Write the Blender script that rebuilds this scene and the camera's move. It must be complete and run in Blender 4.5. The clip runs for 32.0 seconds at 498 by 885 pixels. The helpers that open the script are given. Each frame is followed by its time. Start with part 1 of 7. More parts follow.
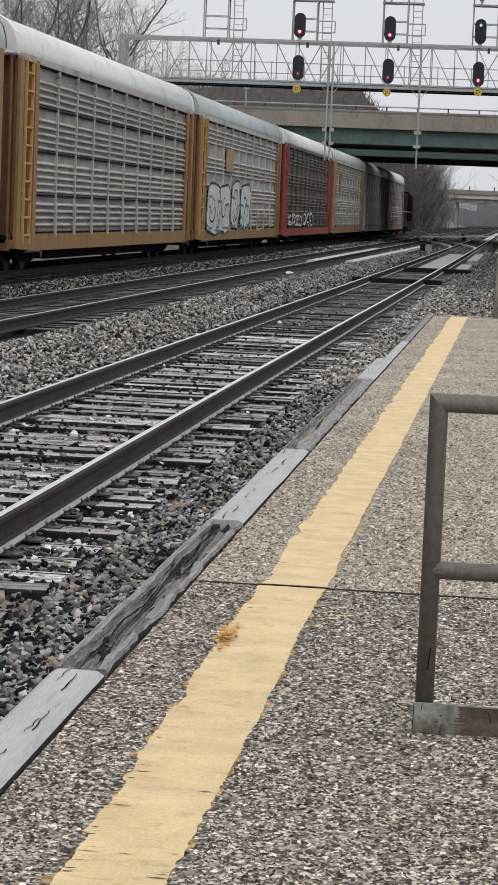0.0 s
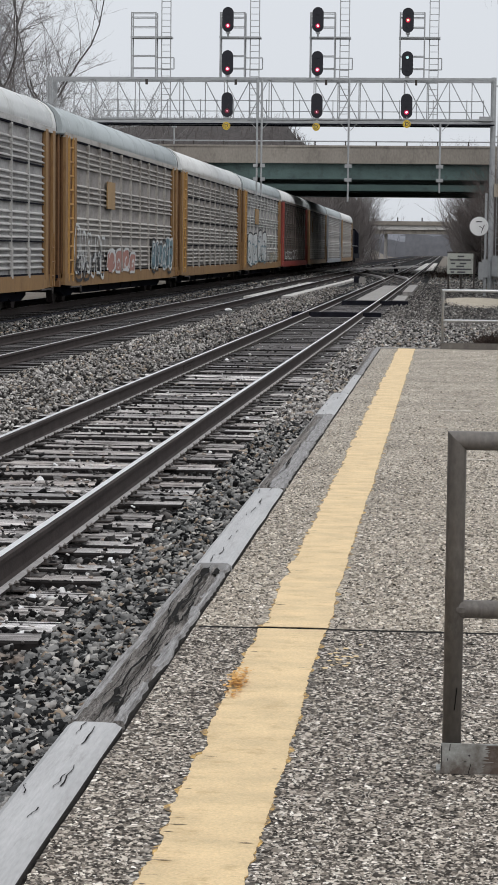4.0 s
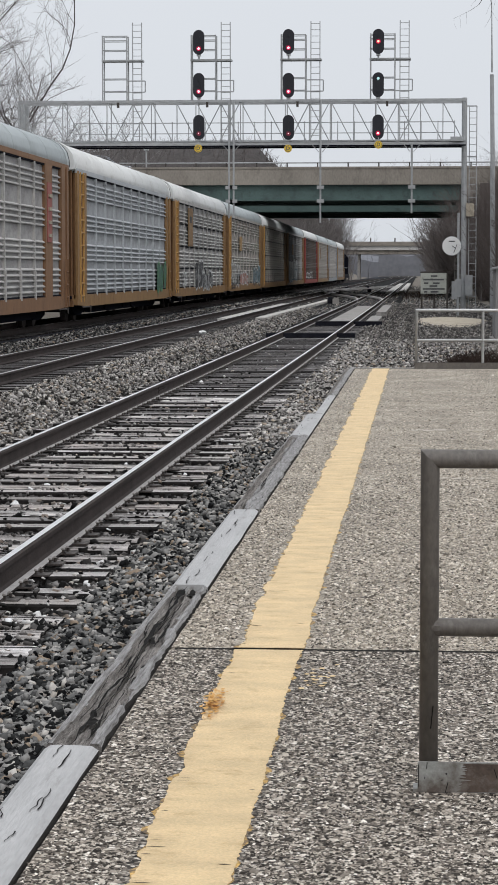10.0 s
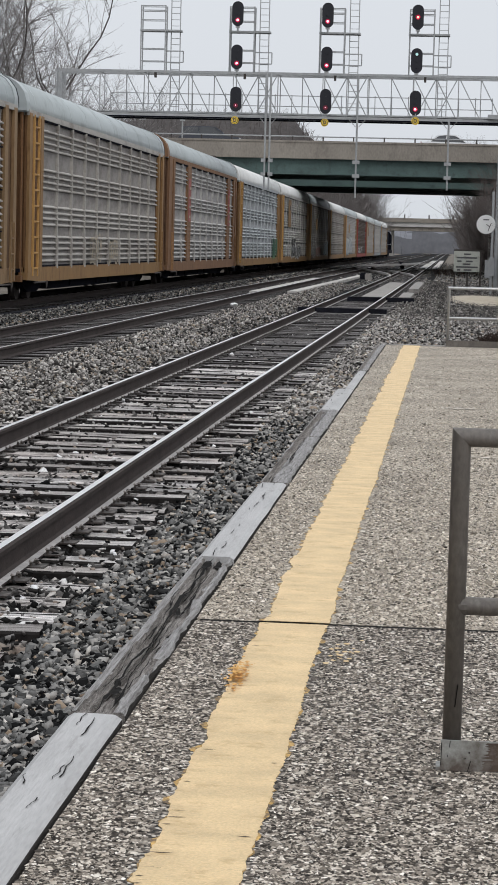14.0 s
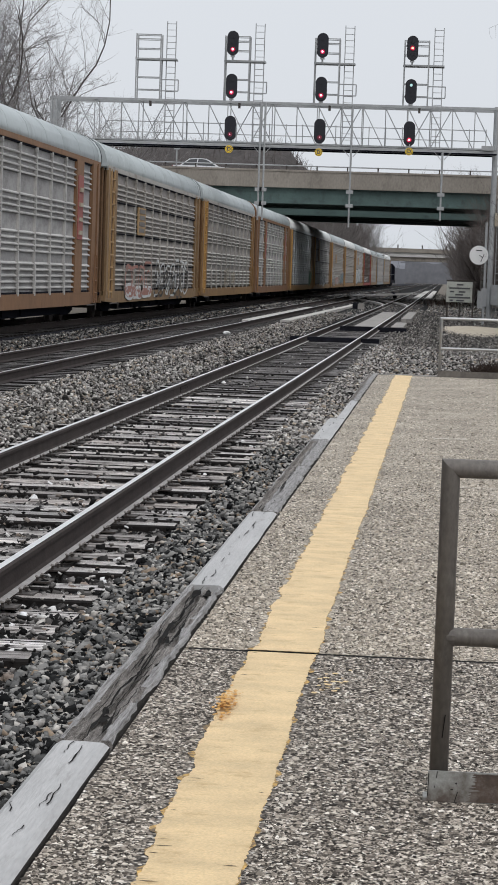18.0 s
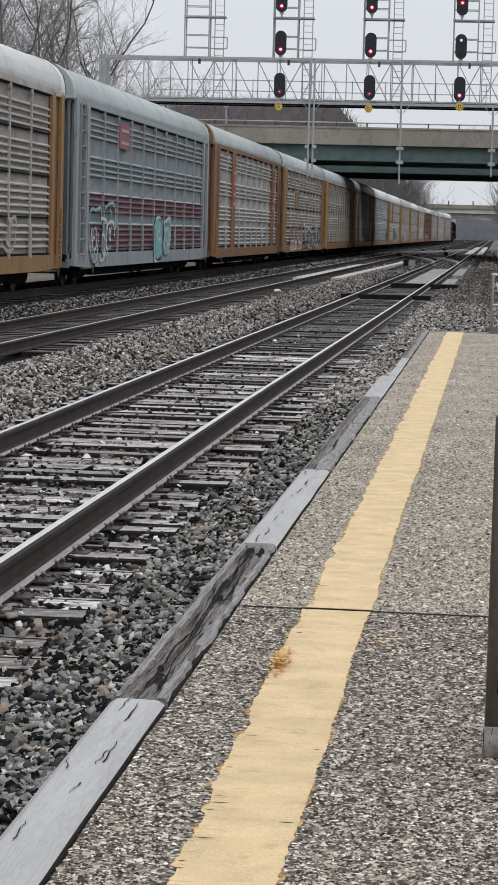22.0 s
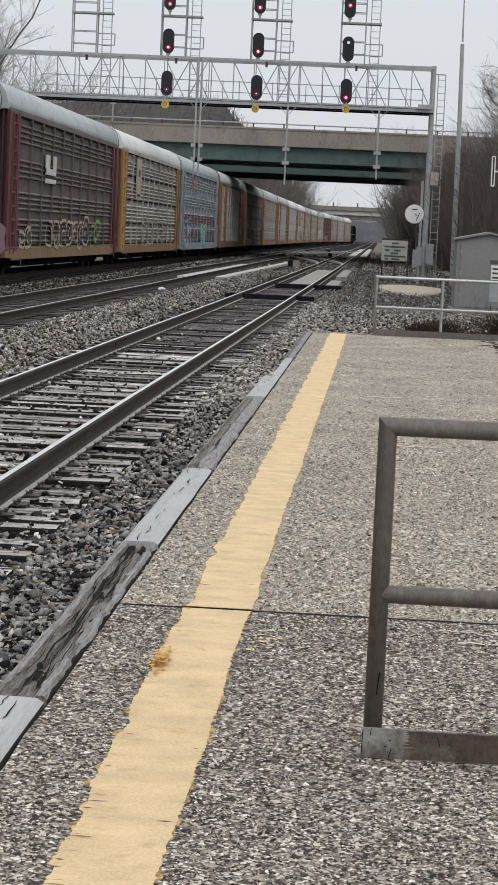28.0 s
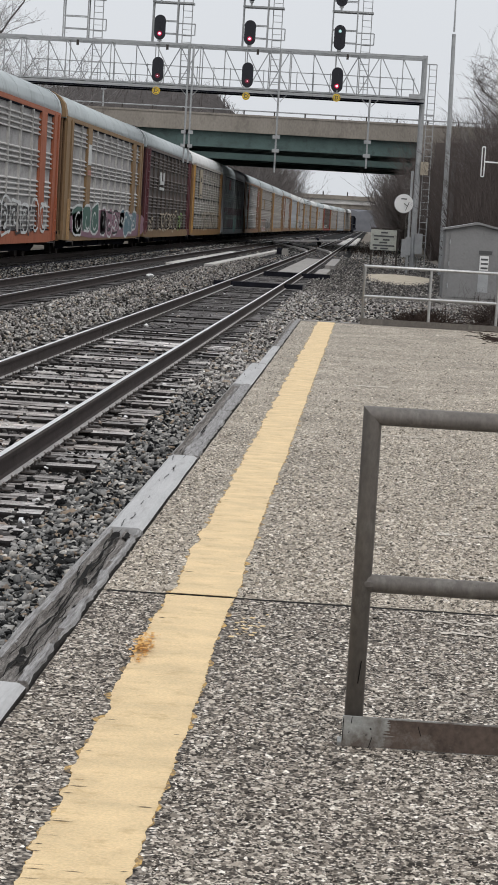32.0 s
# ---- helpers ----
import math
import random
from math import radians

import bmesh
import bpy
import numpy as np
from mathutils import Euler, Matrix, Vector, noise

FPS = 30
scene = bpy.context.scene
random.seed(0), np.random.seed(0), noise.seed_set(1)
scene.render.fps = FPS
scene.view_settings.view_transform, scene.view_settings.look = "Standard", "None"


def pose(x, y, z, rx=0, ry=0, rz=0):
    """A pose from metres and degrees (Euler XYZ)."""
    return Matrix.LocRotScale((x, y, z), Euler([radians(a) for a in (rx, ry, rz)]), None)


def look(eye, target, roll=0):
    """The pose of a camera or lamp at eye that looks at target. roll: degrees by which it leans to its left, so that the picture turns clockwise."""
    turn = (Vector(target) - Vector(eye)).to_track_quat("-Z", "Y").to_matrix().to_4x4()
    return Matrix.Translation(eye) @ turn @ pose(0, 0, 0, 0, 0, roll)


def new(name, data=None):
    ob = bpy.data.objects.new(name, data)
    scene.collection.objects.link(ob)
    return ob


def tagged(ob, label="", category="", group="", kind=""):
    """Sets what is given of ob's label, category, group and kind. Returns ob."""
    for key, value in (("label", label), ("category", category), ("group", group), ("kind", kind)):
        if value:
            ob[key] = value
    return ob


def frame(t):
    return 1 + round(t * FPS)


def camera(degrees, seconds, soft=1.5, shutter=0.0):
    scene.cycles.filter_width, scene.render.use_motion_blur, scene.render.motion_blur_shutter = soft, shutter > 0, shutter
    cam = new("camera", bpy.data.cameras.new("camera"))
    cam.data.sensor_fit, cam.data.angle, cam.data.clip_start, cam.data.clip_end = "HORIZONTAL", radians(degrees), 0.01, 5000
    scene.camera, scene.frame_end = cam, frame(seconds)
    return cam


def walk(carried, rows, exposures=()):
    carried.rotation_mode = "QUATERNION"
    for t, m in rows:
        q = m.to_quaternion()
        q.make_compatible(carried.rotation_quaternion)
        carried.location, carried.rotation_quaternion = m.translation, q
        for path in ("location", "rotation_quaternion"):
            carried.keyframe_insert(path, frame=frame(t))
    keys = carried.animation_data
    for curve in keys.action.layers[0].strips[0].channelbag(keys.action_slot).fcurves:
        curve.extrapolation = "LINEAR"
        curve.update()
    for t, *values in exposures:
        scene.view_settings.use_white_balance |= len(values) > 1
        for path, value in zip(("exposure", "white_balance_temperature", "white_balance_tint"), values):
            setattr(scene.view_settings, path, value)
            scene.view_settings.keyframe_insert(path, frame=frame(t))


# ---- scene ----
import collections


def aim(x, y, z, yaw, pitch, roll):
    """A camera pose: the eye, degrees to the left of +y, degrees up, roll."""
    a, b = radians(yaw), radians(pitch)
    way = Vector((-math.sin(a) * math.cos(b), math.cos(a) * math.cos(b), math.sin(b)))
    eye = Vector((x, y, z))
    return look(eye, eye + way * 10, roll)


LENS = 12.903
cam = camera(LENS, 32.0, soft=1.6)
PATH = [
    (0.0, 0.247, -0.035, 1.588, 6.688, -5.993, 2.40),
    (0.5, 0.040, -0.080, 1.595, 6.036, -5.302, 2.09),
    (1.0, -0.033, -0.059, 1.607, 5.113, -4.688, 1.88),
    (1.5, -0.023, -0.001, 1.611, 4.450, -4.362, 1.60),
    (2.0, -0.027, 0.001, 1.607, 4.275, -4.334, 1.34),
    (2.5, -0.037, -0.006, 1.607, 4.449, -4.514, 1.21),
    (3.0, -0.029, -0.002, 1.604, 4.726, -4.741, 1.04),
    (3.5, -0.017, -0.007, 1.603, 4.935, -4.976, 0.82),
    (5.5, -0.000, 0.009, 1.600, 4.755, -5.009, 0.02),
    (6.0, -0.002, 0.009, 1.601, 4.607, -4.791, -0.04),
    (6.5, -0.001, -0.001, 1.600, 4.460, -4.599, 0.07),
    (7.0, -0.001, 0.003, 1.599, 4.330, -4.506, 0.13),
    (7.5, -0.003, 0.007, 1.598, 4.233, -4.463, 0.20),
    (8.0, 0.002, 0.000, 1.598, 4.187, -4.426, 0.11),
    (8.5, -0.001, 0.009, 1.599, 4.189, -4.395, 0.08),
    (9.0, -0.000, 0.001, 1.600, 4.227, -4.370, 0.01),
    (9.5, -0.003, 0.006, 1.598, 4.308, -4.387, -0.05),
    (10.0, 0.000, -0.007, 1.599, 4.407, -4.435, -0.02),
    (10.5, -0.001, -0.004, 1.596, 4.491, -4.481, 0.03),
    (11.0, 0.003, 0.001, 1.596, 4.562, -4.529, 0.10),
    (11.5, 0.003, 0.003, 1.596, 4.650, -4.603, 0.17),
    (12.0, 0.005, -0.004, 1.600, 4.822, -4.752, 0.29),
    (12.5, 0.005, -0.008, 1.599, 5.003, -4.939, 0.41),
    (13.0, -0.001, -0.000, 1.597, 5.149, -5.113, 0.72),
    (13.5, -0.008, -0.003, 1.598, 5.196, -5.205, 1.11),
    (14.0, -0.011, 0.001, 1.598, 5.128, -5.143, 1.46),
    (14.5, -0.016, 0.003, 1.599, 4.976, -4.961, 1.83),
    (15.0, -0.018, -0.000, 1.600, 4.768, -4.760, 2.17),
    (15.5, -0.015, 0.005, 1.599, 4.598, -4.622, 2.30),
    (17.5, -0.007, -0.008, 1.603, 4.569, -4.494, 2.10),
    (18.0, -0.004, -0.014, 1.602, 4.934, -4.398, 1.96),
    (18.5, -0.004, -0.015, 1.603, 5.355, -4.308, 1.87),
    (19.0, 0.001, -0.017, 1.602, 5.760, -4.251, 1.71),
    (19.5, 0.002, -0.019, 1.601, 6.106, -4.278, 1.57),
    (20.0, 0.003, -0.026, 1.601, 6.282, -4.407, 1.49),
    (20.5, 0.004, -0.026, 1.600, 6.321, -4.604, 1.46),
    (21.0, 0.008, -0.028, 1.601, 6.311, -4.837, 1.44),
    (21.5, -0.000, -0.012, 1.601, 6.278, -5.160, 1.47),
    (22.0, -0.010, -0.014, 1.601, 6.242, -5.524, 1.49),
    (22.5, -0.013, -0.016, 1.601, 6.129, -5.831, 1.68),
    (23.0, -0.017, -0.015, 1.600, 5.836, -6.032, 2.00),
    (23.5, -0.020, -0.025, 1.602, 5.421, -6.047, 2.29),
    (24.0, -0.020, -0.020, 1.601, 4.937, -5.957, 2.51),
    (24.5, -0.021, -0.022, 1.602, 4.436, -5.808, 2.75),
    (25.0, -0.019, -0.025, 1.603, 4.089, -5.675, 2.75),
    (25.5, -0.019, -0.019, 1.602, 3.849, -5.582, 2.74),
    (26.0, -0.017, -0.015, 1.602, 3.702, -5.541, 2.60),
    (26.5, -0.009, -0.010, 1.600, 3.558, -5.495, 2.53),
    (28.5, -0.019, -0.007, 1.600, 3.019, -5.449, 2.75),
    (29.0, -0.020, -0.011, 1.600, 2.951, -5.449, 2.87),
    (29.5, -0.014, -0.003, 1.599, 2.928, -5.435, 2.80),
    (30.0, -0.009, -0.002, 1.599, 2.897, -5.403, 2.68),
    (30.5, -0.001, -0.007, 1.600, 2.874, -5.390, 2.61),
    (31.0, 0.002, -0.016, 1.602, 2.840, -5.443, 2.67),
    (31.5, -0.004, -0.014, 1.603, 2.797, -5.599, 3.01),
    (32.0, -0.009, -0.013, 1.601, 2.792, -5.753, 3.35),
]
walk(cam, [(r[0], aim(*r[1:])) for r in PATH], exposures=[(0.0, 0.09, 6570, 15), (2.5, 0.09, 6430, 15), (21.5, 0.09, 6430, 15), (23.8, 0.09, 6520, 15), (32.0, 0.09, 6520, 15)])

# ---- light: an overcast sky ----
world = bpy.data.worlds.new("overcast")
scene.world = world
world.use_nodes = True
wn, wl = world.node_tree.nodes, world.node_tree.links
wn.clear()
sky = wn.new("ShaderNodeTexSky")
sky.sky_type, sky.sun_disc = "NISHITA", False
sky.sun_elevation, sky.sun_rotation = radians(48), radians(150)
sky.air_density, sky.dust_density = 1.0, 4.0
hue = wn.new("ShaderNodeHueSaturation")
hue.inputs["Saturation"].default_value = 0.25
hue.inputs["Value"].default_value = 0.10
veil = wn.new("ShaderNodeMix")
veil.data_type = "RGBA"
veil.inputs[0].default_value = 0.86
veil.inputs[7].default_value = (0.71, 0.765, 0.785, 1)
bg = wn.new("ShaderNodeBackground")
way = wn.new("ShaderNodeTexCoord")
height = wn.new("ShaderNodeSeparateXYZ")
lift = wn.new("ShaderNodeMapRange")
lift.inputs[1].default_value, lift.inputs[2].default_value = 0.16, 0.95
lift.inputs[3].default_value, lift.inputs[4].default_value = 1.0, 1.72
wl.new(way.outputs["Generated"], height.inputs[0])
wl.new(height.outputs[2], lift.inputs[0])
wl.new(lift.outputs[0], bg.inputs[1])
wo = wn.new("ShaderNodeOutputWorld")
wl.new(sky.outputs[0], hue.inputs["Color"])
wl.new(hue.outputs[0], veil.inputs[6])
wl.new(veil.outputs[2], bg.inputs[0])
wl.new(bg.outputs[0], wo.inputs[0])

sun_data = bpy.data.lights.new("sun", "SUN")
sun_data.energy, sun_data.angle, sun_data.color = 0.5, radians(25), (1.0, 0.94, 0.89)
sun = new("sun", sun_data)
sun.matrix_world = look((30, -30, 60), (0, 20, 0))
scene.view_settings.exposure = 0.0


# ---- materials ----
def lin(h):
    """A linear colour from a hex one."""
    c = [int(h[i:i + 2], 16) / 255 for i in (0, 2, 4)]
    return tuple(v / 12.92 if v <= 0.04045 else ((v + 0.055) / 1.055) ** 2.4 for v in c)


def mat(name, color, rough=0.8, metal=0.0, vary=0.25, scale=3.0, fine=40.0, bump=0.2, spread=0.0, stretch=(1, 1, 1), dirt=None, dirt_at=0.62, glow=0.0, tone=None):
    """Colour with stains at scale and grain at fine (per metre), relief, per-object variation by spread and towards a second tone."""
    m = bpy.data.materials.new(name)
    m.use_nodes = True
    n, l = m.node_tree.nodes, m.node_tree.links
    b = n["Principled BSDF"]
    co = n.new("ShaderNodeTexCoord")
    mp = n.new("ShaderNodeMapping")
    mp.inputs["Scale"].default_value = stretch
    l.new(co.outputs["Object"], mp.inputs[0])
    big = n.new("ShaderNodeTexNoise")
    big.inputs["Scale"].default_value, big.inputs["Detail"].default_value = scale, 5
    small = n.new("ShaderNodeTexNoise")
    small.inputs["Scale"].default_value, small.inputs["Detail"].default_value = fine, 4
    l.new(mp.outputs[0], big.inputs[0])
    l.new(mp.outputs[0], small.inputs[0])
    sm = n.new("ShaderNodeMath")
    sm.operation = "MULTIPLY_ADD"
    l.new(big.outputs[0], sm.inputs[0])
    sm.inputs[1].default_value = 1.0
    l.new(small.outputs[0], sm.inputs[2])
    mr = n.new("ShaderNodeMapRange")
    mr.inputs[1].default_value, mr.inputs[2].default_value = 0.65, 1.35
    mr.inputs[3].default_value, mr.inputs[4].default_value = 1 - vary, 1 + vary
    l.new(sm.outputs[0], mr.inputs[0])
    val = mr.outputs[0]
    if spread:
        oi = n.new("ShaderNodeObjectInfo")
        r2 = n.new("ShaderNodeMapRange")
        r2.inputs[3].default_value, r2.inputs[4].default_value = 1 - spread, 1 + spread
        l.new(oi.outputs["Random"], r2.inputs[0])
        mu = n.new("ShaderNodeMath")
        mu.operation = "MULTIPLY"
        l.new(val, mu.inputs[0])
        l.new(r2.outputs[0], mu.inputs[1])
        val = mu.outputs[0]
    vm = n.new("ShaderNodeVectorMath")
    vm.operation = "SCALE"
    vm.inputs[0].default_value = color
    l.new(val, vm.inputs["Scale"])
    if tone:
        ob = n.new("ShaderNodeObjectInfo")
        tw = n.new("ShaderNodeMath")
        tw.operation = "FRACT"
        t7 = n.new("ShaderNodeMath")
        t7.operation = "MULTIPLY"
        t7.inputs[1].default_value = 7.31
        l.new(ob.outputs["Random"], t7.inputs[0])
        l.new(t7.outputs[0], tw.inputs[0])
        tm = n.new("ShaderNodeMix")
        tm.data_type = "RGBA"
        l.new(tw.outputs[0], tm.inputs[0])
        tm.inputs[6].default_value, tm.inputs[7].default_value = (*color, 1), (*tone, 1)
        l.new(tm.outputs[2], vm.inputs[0])
    out = vm.outputs[0]
    if dirt:
        dn = n.new("ShaderNodeTexNoise")
        dn.inputs["Scale"].default_value, dn.inputs["Detail"].default_value = scale * 1.7, 8
        dn.inputs["Roughness"].default_value = 0.7
        l.new(mp.outputs[0], dn.inputs[0])
        dr = n.new("ShaderNodeMapRange")
        dr.inputs[1].default_value, dr.inputs[2].default_value = dirt_at - 0.08, dirt_at + 0.08
        l.new(dn.outputs[0], dr.inputs[0])
        mx = n.new("ShaderNodeMix")
        mx.data_type = "RGBA"
        l.new(dr.outputs[0], mx.inputs[0])
        l.new(out, mx.inputs[6])
        mx.inputs[7].default_value = (*dirt, 1)
        out = mx.outputs[2]
    l.new(out, b.inputs["Base Color"])
    b.inputs["Roughness"].default_value, b.inputs["Metallic"].default_value = rough, metal
    if rough >= 0.8:
        b.inputs["Specular IOR Level"].default_value = 0.12
    if bump:
        bp = n.new("ShaderNodeBump")
        bp.inputs["Strength"].default_value, bp.inputs["Distance"].default_value = bump, 0.01
        l.new(small.outputs[0], bp.inputs["Height"])
        l.new(bp.outputs[0], b.inputs["Normal"])
    if glow:
        b.inputs["Emission Color"].default_value = (*color, 1)
        b.inputs["Emission Strength"].default_value = glow
    return m


def ramp(n, stops):
    r = n.new("ShaderNodeValToRGB")
    e = r.color_ramp.elements
    while len(e) < len(stops):
        e.new(0.5)
    for i, (p, c) in enumerate(stops):
        e[i].position, e[i].color = p, (*c, 1)
    return r


def aggregate(name, stops, cell, stain, bump=0.5):
    """Exposed chippings bound in asphalt: cells of random colour, with wide stains."""
    m = bpy.data.materials.new(name)
    m.use_nodes = True
    n, l = m.node_tree.nodes, m.node_tree.links
    b = n["Principled BSDF"]
    b.inputs["Roughness"].default_value = 0.85
    b.inputs["Specular IOR Level"].default_value = 0.2
    co = n.new("ShaderNodeTexCoord")
    vo = n.new("ShaderNodeTexVoronoi")
    vo.inputs["Scale"].default_value = cell
    l.new(co.outputs["Object"], vo.inputs[0])
    sep = n.new("ShaderNodeSeparateColor")
    l.new(vo.outputs["Color"], sep.inputs[0])
    rp = ramp(n, stops)
    l.new(sep.outputs[0], rp.inputs[0])
    no = n.new("ShaderNodeTexNoise")
    no.inputs["Scale"].default_value, no.inputs["Detail"].default_value = 1.3, 7
    l.new(co.outputs["Object"], no.inputs[0])
    mr = n.new("ShaderNodeMapRange")
    mr.inputs[1].default_value, mr.inputs[2].default_value = 0.3, 0.7
    mr.inputs[3].default_value, mr.inputs[4].default_value = 1 - stain, 1 + stain
    l.new(no.outputs[0], mr.inputs[0])
    edge = n.new("ShaderNodeMapRange")
    edge.inputs[1].default_value, edge.inputs[2].default_value = 0.35, 0.75
    edge.inputs[3].default_value, edge.inputs[4].default_value = 1.08, 0.45
    l.new(vo.outputs["Distance"], edge.inputs[0])
    mu = n.new("ShaderNodeMath")
    mu.operation = "MULTIPLY"
    l.new(mr.outputs[0], mu.inputs[0])
    l.new(edge.outputs[0], mu.inputs[1])
    vm = n.new("ShaderNodeVectorMath")
    vm.operation = "SCALE"
    l.new(rp.outputs[0], vm.inputs[0])
    l.new(mu.outputs[0], vm.inputs["Scale"])
    l.new(vm.outputs[0], b.inputs["Base Color"])
    bp = n.new("ShaderNodeBump")
    bp.invert = True
    bp.inputs["Strength"].default_value, bp.inputs["Distance"].default_value = bump, 0.008
    l.new(vo.outputs["Distance"], bp.inputs["Height"])
    l.new(bp.outputs[0], b.inputs["Normal"])
    return m


def island(name, stops, rough=0.85, fine=60.0, gloss=0.15):
    """Loose pieces in one mesh, each of its own colour."""
    m = bpy.data.materials.new(name)
    m.use_nodes = True
    n, l = m.node_tree.nodes, m.node_tree.links
    b = n["Principled BSDF"]
    b.inputs["Roughness"].default_value = rough
    b.inputs["Specular IOR Level"].default_value = gloss
    g = n.new("ShaderNodeNewGeometry")
    rp = ramp(n, stops)
    l.new(g.outputs["Random Per Island"], rp.inputs[0])
    co = n.new("ShaderNodeTexCoord")
    no = n.new("ShaderNodeTexNoise")
    no.inputs["Scale"].default_value, no.inputs["Detail"].default_value = fine, 3
    l.new(co.outputs["Object"], no.inputs[0])
    mr = n.new("ShaderNodeMapRange")
    mr.inputs[3].default_value, mr.inputs[4].default_value = 0.6, 1.4
    l.new(no.outputs[0], mr.inputs[0])
    vm = n.new("ShaderNodeVectorMath")
    vm.operation = "SCALE"
    l.new(rp.outputs[0], vm.inputs[0])
    l.new(mr.outputs[0], vm.inputs["Scale"])
    l.new(vm.outputs[0], b.inputs["Base Color"])
    return m


M = {}
M["asphalt"] = aggregate("exposed aggregate", [(0.0, (0.025, 0.022, 0.019)), (0.25, (0.095, 0.081, 0.067)), (0.6, (0.25, 0.214, 0.176)), (0.85, (0.48, 0.425, 0.355)), (1.0, (0.80, 0.74, 0.66))], 75, 0.24, 1.0)
M["asphalt_worn"] = aggregate("worn aggregate", [(0.0, (0.21, 0.180, 0.142)), (0.25, (0.32, 0.277, 0.220)), (0.6, (0.41, 0.358, 0.287)), (0.85, (0.50, 0.442, 0.360)), (1.0, (0.66, 0.595, 0.50))], 60, 0.24, 0.15)
M["stone"] = island("ballast stone", [(0.0, (0.0108, 0.01008, 0.00945)), (0.22, (0.06344, 0.05856, 0.05368)), (0.46, (0.2257, 0.2111, 0.1952)), (0.72, (0.4087, 0.388, 0.3611)), (0.86, (0.5368, 0.5124, 0.4782)), (0.875, (0.3172, 0.2586, 0.2013)), (0.94, (0.4026, 0.3416, 0.2684)), (0.955, (0.5856, 0.5551, 0.5124)), (1.0, (0.732, 0.6954, 0.6466))], 0.9, 45.0, 0.1)
M["stone_dark"] = island("ballast stone, fresh", [(0.0, (0.003101, 0.003113, 0.003534)), (0.26, (0.0186, 0.01927, 0.01909)), (0.48, (0.1404, 0.1393, 0.1341)), (0.74, (0.2661, 0.2589, 0.2437)), (0.88, (0.4138, 0.3957, 0.3666)), (0.89, (0.201, 0.1526, 0.1132)), (0.95, (0.3429, 0.2713, 0.1994)), (0.96, (0.4493, 0.4239, 0.3881)), (1.0, (0.6149, 0.5765, 0.5283))], 0.9, 45.0, 0.1)
M["dirt_stone"] = island("soiled gravel", [(0.0, (0.045, 0.041, 0.037)), (0.4, (0.135, 0.124, 0.112)), (0.8, (0.26, 0.242, 0.222)), (1.0, (0.46, 0.435, 0.40))], 0.85, 45.0, 0.15)
M["crib_stone"] = island("soiled crib stone", [(0.0, (0.0032, 0.0032, 0.0032)), (0.40, (0.0319, 0.03045, 0.029)), (0.66, (0.1087, 0.1015, 0.0957)), (0.82, (0.29, 0.2755, 0.261)), (0.88, (0.203, 0.1668, 0.1377)), (0.92, (0.319, 0.261, 0.2175)), (0.95, (0.58, 0.5583, 0.522)), (1.0, (0.8, 0.8, 0.8))], 0.9, 45.0, 0.1)
M["chip"] = island("platform chippings", [(0.0, (0.018, 0.015, 0.0125)), (0.30, (0.080, 0.068, 0.056)), (0.54, (0.245, 0.211, 0.173)), (0.79, (0.475, 0.418, 0.348)), (0.94, (0.66, 0.60, 0.515)), (1.0, (0.88, 0.83, 0.75))])
# Near-black, so the shade in the gaps between stones lies in the colour.
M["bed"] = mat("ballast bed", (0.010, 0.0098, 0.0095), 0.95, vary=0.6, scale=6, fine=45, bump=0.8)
M["near_black"] = mat("near-black bed and timber", (0.012, 0.0125, 0.017), 0.95, vary=0.6, scale=3, fine=30, bump=0.8)
M["ground"] = mat("ground", (0.17, 0.15, 0.125), 0.95, vary=0.4, scale=0.6, fine=9, bump=0.5, dirt=(0.20, 0.185, 0.15))
M["yellow"] = mat("yellow line paint", (0.70, 0.520, 0.288), 0.75, vary=0.22, scale=3.0, fine=75, bump=0.7, dirt=(0.50, 0.34, 0.16), dirt_at=0.62, stretch=(1.5, 2.2, 1))
M["tan_dark"] = mat("dirt in cracks", (0.13, 0.10, 0.07), 0.9, vary=0.3, bump=0.1)
M["old_coat"] = mat("older orange-yellow coat", (0.58, 0.37, 0.13), 0.8, vary=0.4, scale=14, fine=60, bump=0.3, dirt=(0.16, 0.12, 0.085), dirt_at=0.50)
M["orange"] = mat("orange paint", (0.62, 0.33, 0.08), 0.7, vary=0.3, scale=20, fine=90)
M["timber"] = mat("painted grey timber", (0.415, 0.410, 0.402), 0.8, vary=0.14, scale=2.0, fine=24, bump=0.25, stretch=(5, 0.6, 5), dirt=(0.27, 0.26, 0.245), dirt_at=0.66)
M["rotten"] = mat("decayed timber heart", (0.265, 0.245, 0.225), 0.95, vary=0.75, scale=7, fine=34, bump=1.0, stretch=(14, 0.55, 14), dirt=(0.06, 0.053, 0.048), dirt_at=0.68)
M["shell"] = mat("weathered timber skin", (0.335, 0.325, 0.315), 0.9, vary=0.45, scale=5, fine=34, bump=0.9, stretch=(12, 0.6, 12), dirt=(0.13, 0.12, 0.11), dirt_at=0.58)
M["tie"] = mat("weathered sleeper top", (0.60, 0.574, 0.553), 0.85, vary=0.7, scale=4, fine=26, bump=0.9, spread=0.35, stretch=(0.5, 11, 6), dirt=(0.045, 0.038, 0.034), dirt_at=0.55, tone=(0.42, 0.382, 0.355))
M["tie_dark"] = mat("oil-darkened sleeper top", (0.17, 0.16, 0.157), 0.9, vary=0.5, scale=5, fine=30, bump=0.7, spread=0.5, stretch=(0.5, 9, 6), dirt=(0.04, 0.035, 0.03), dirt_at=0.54)
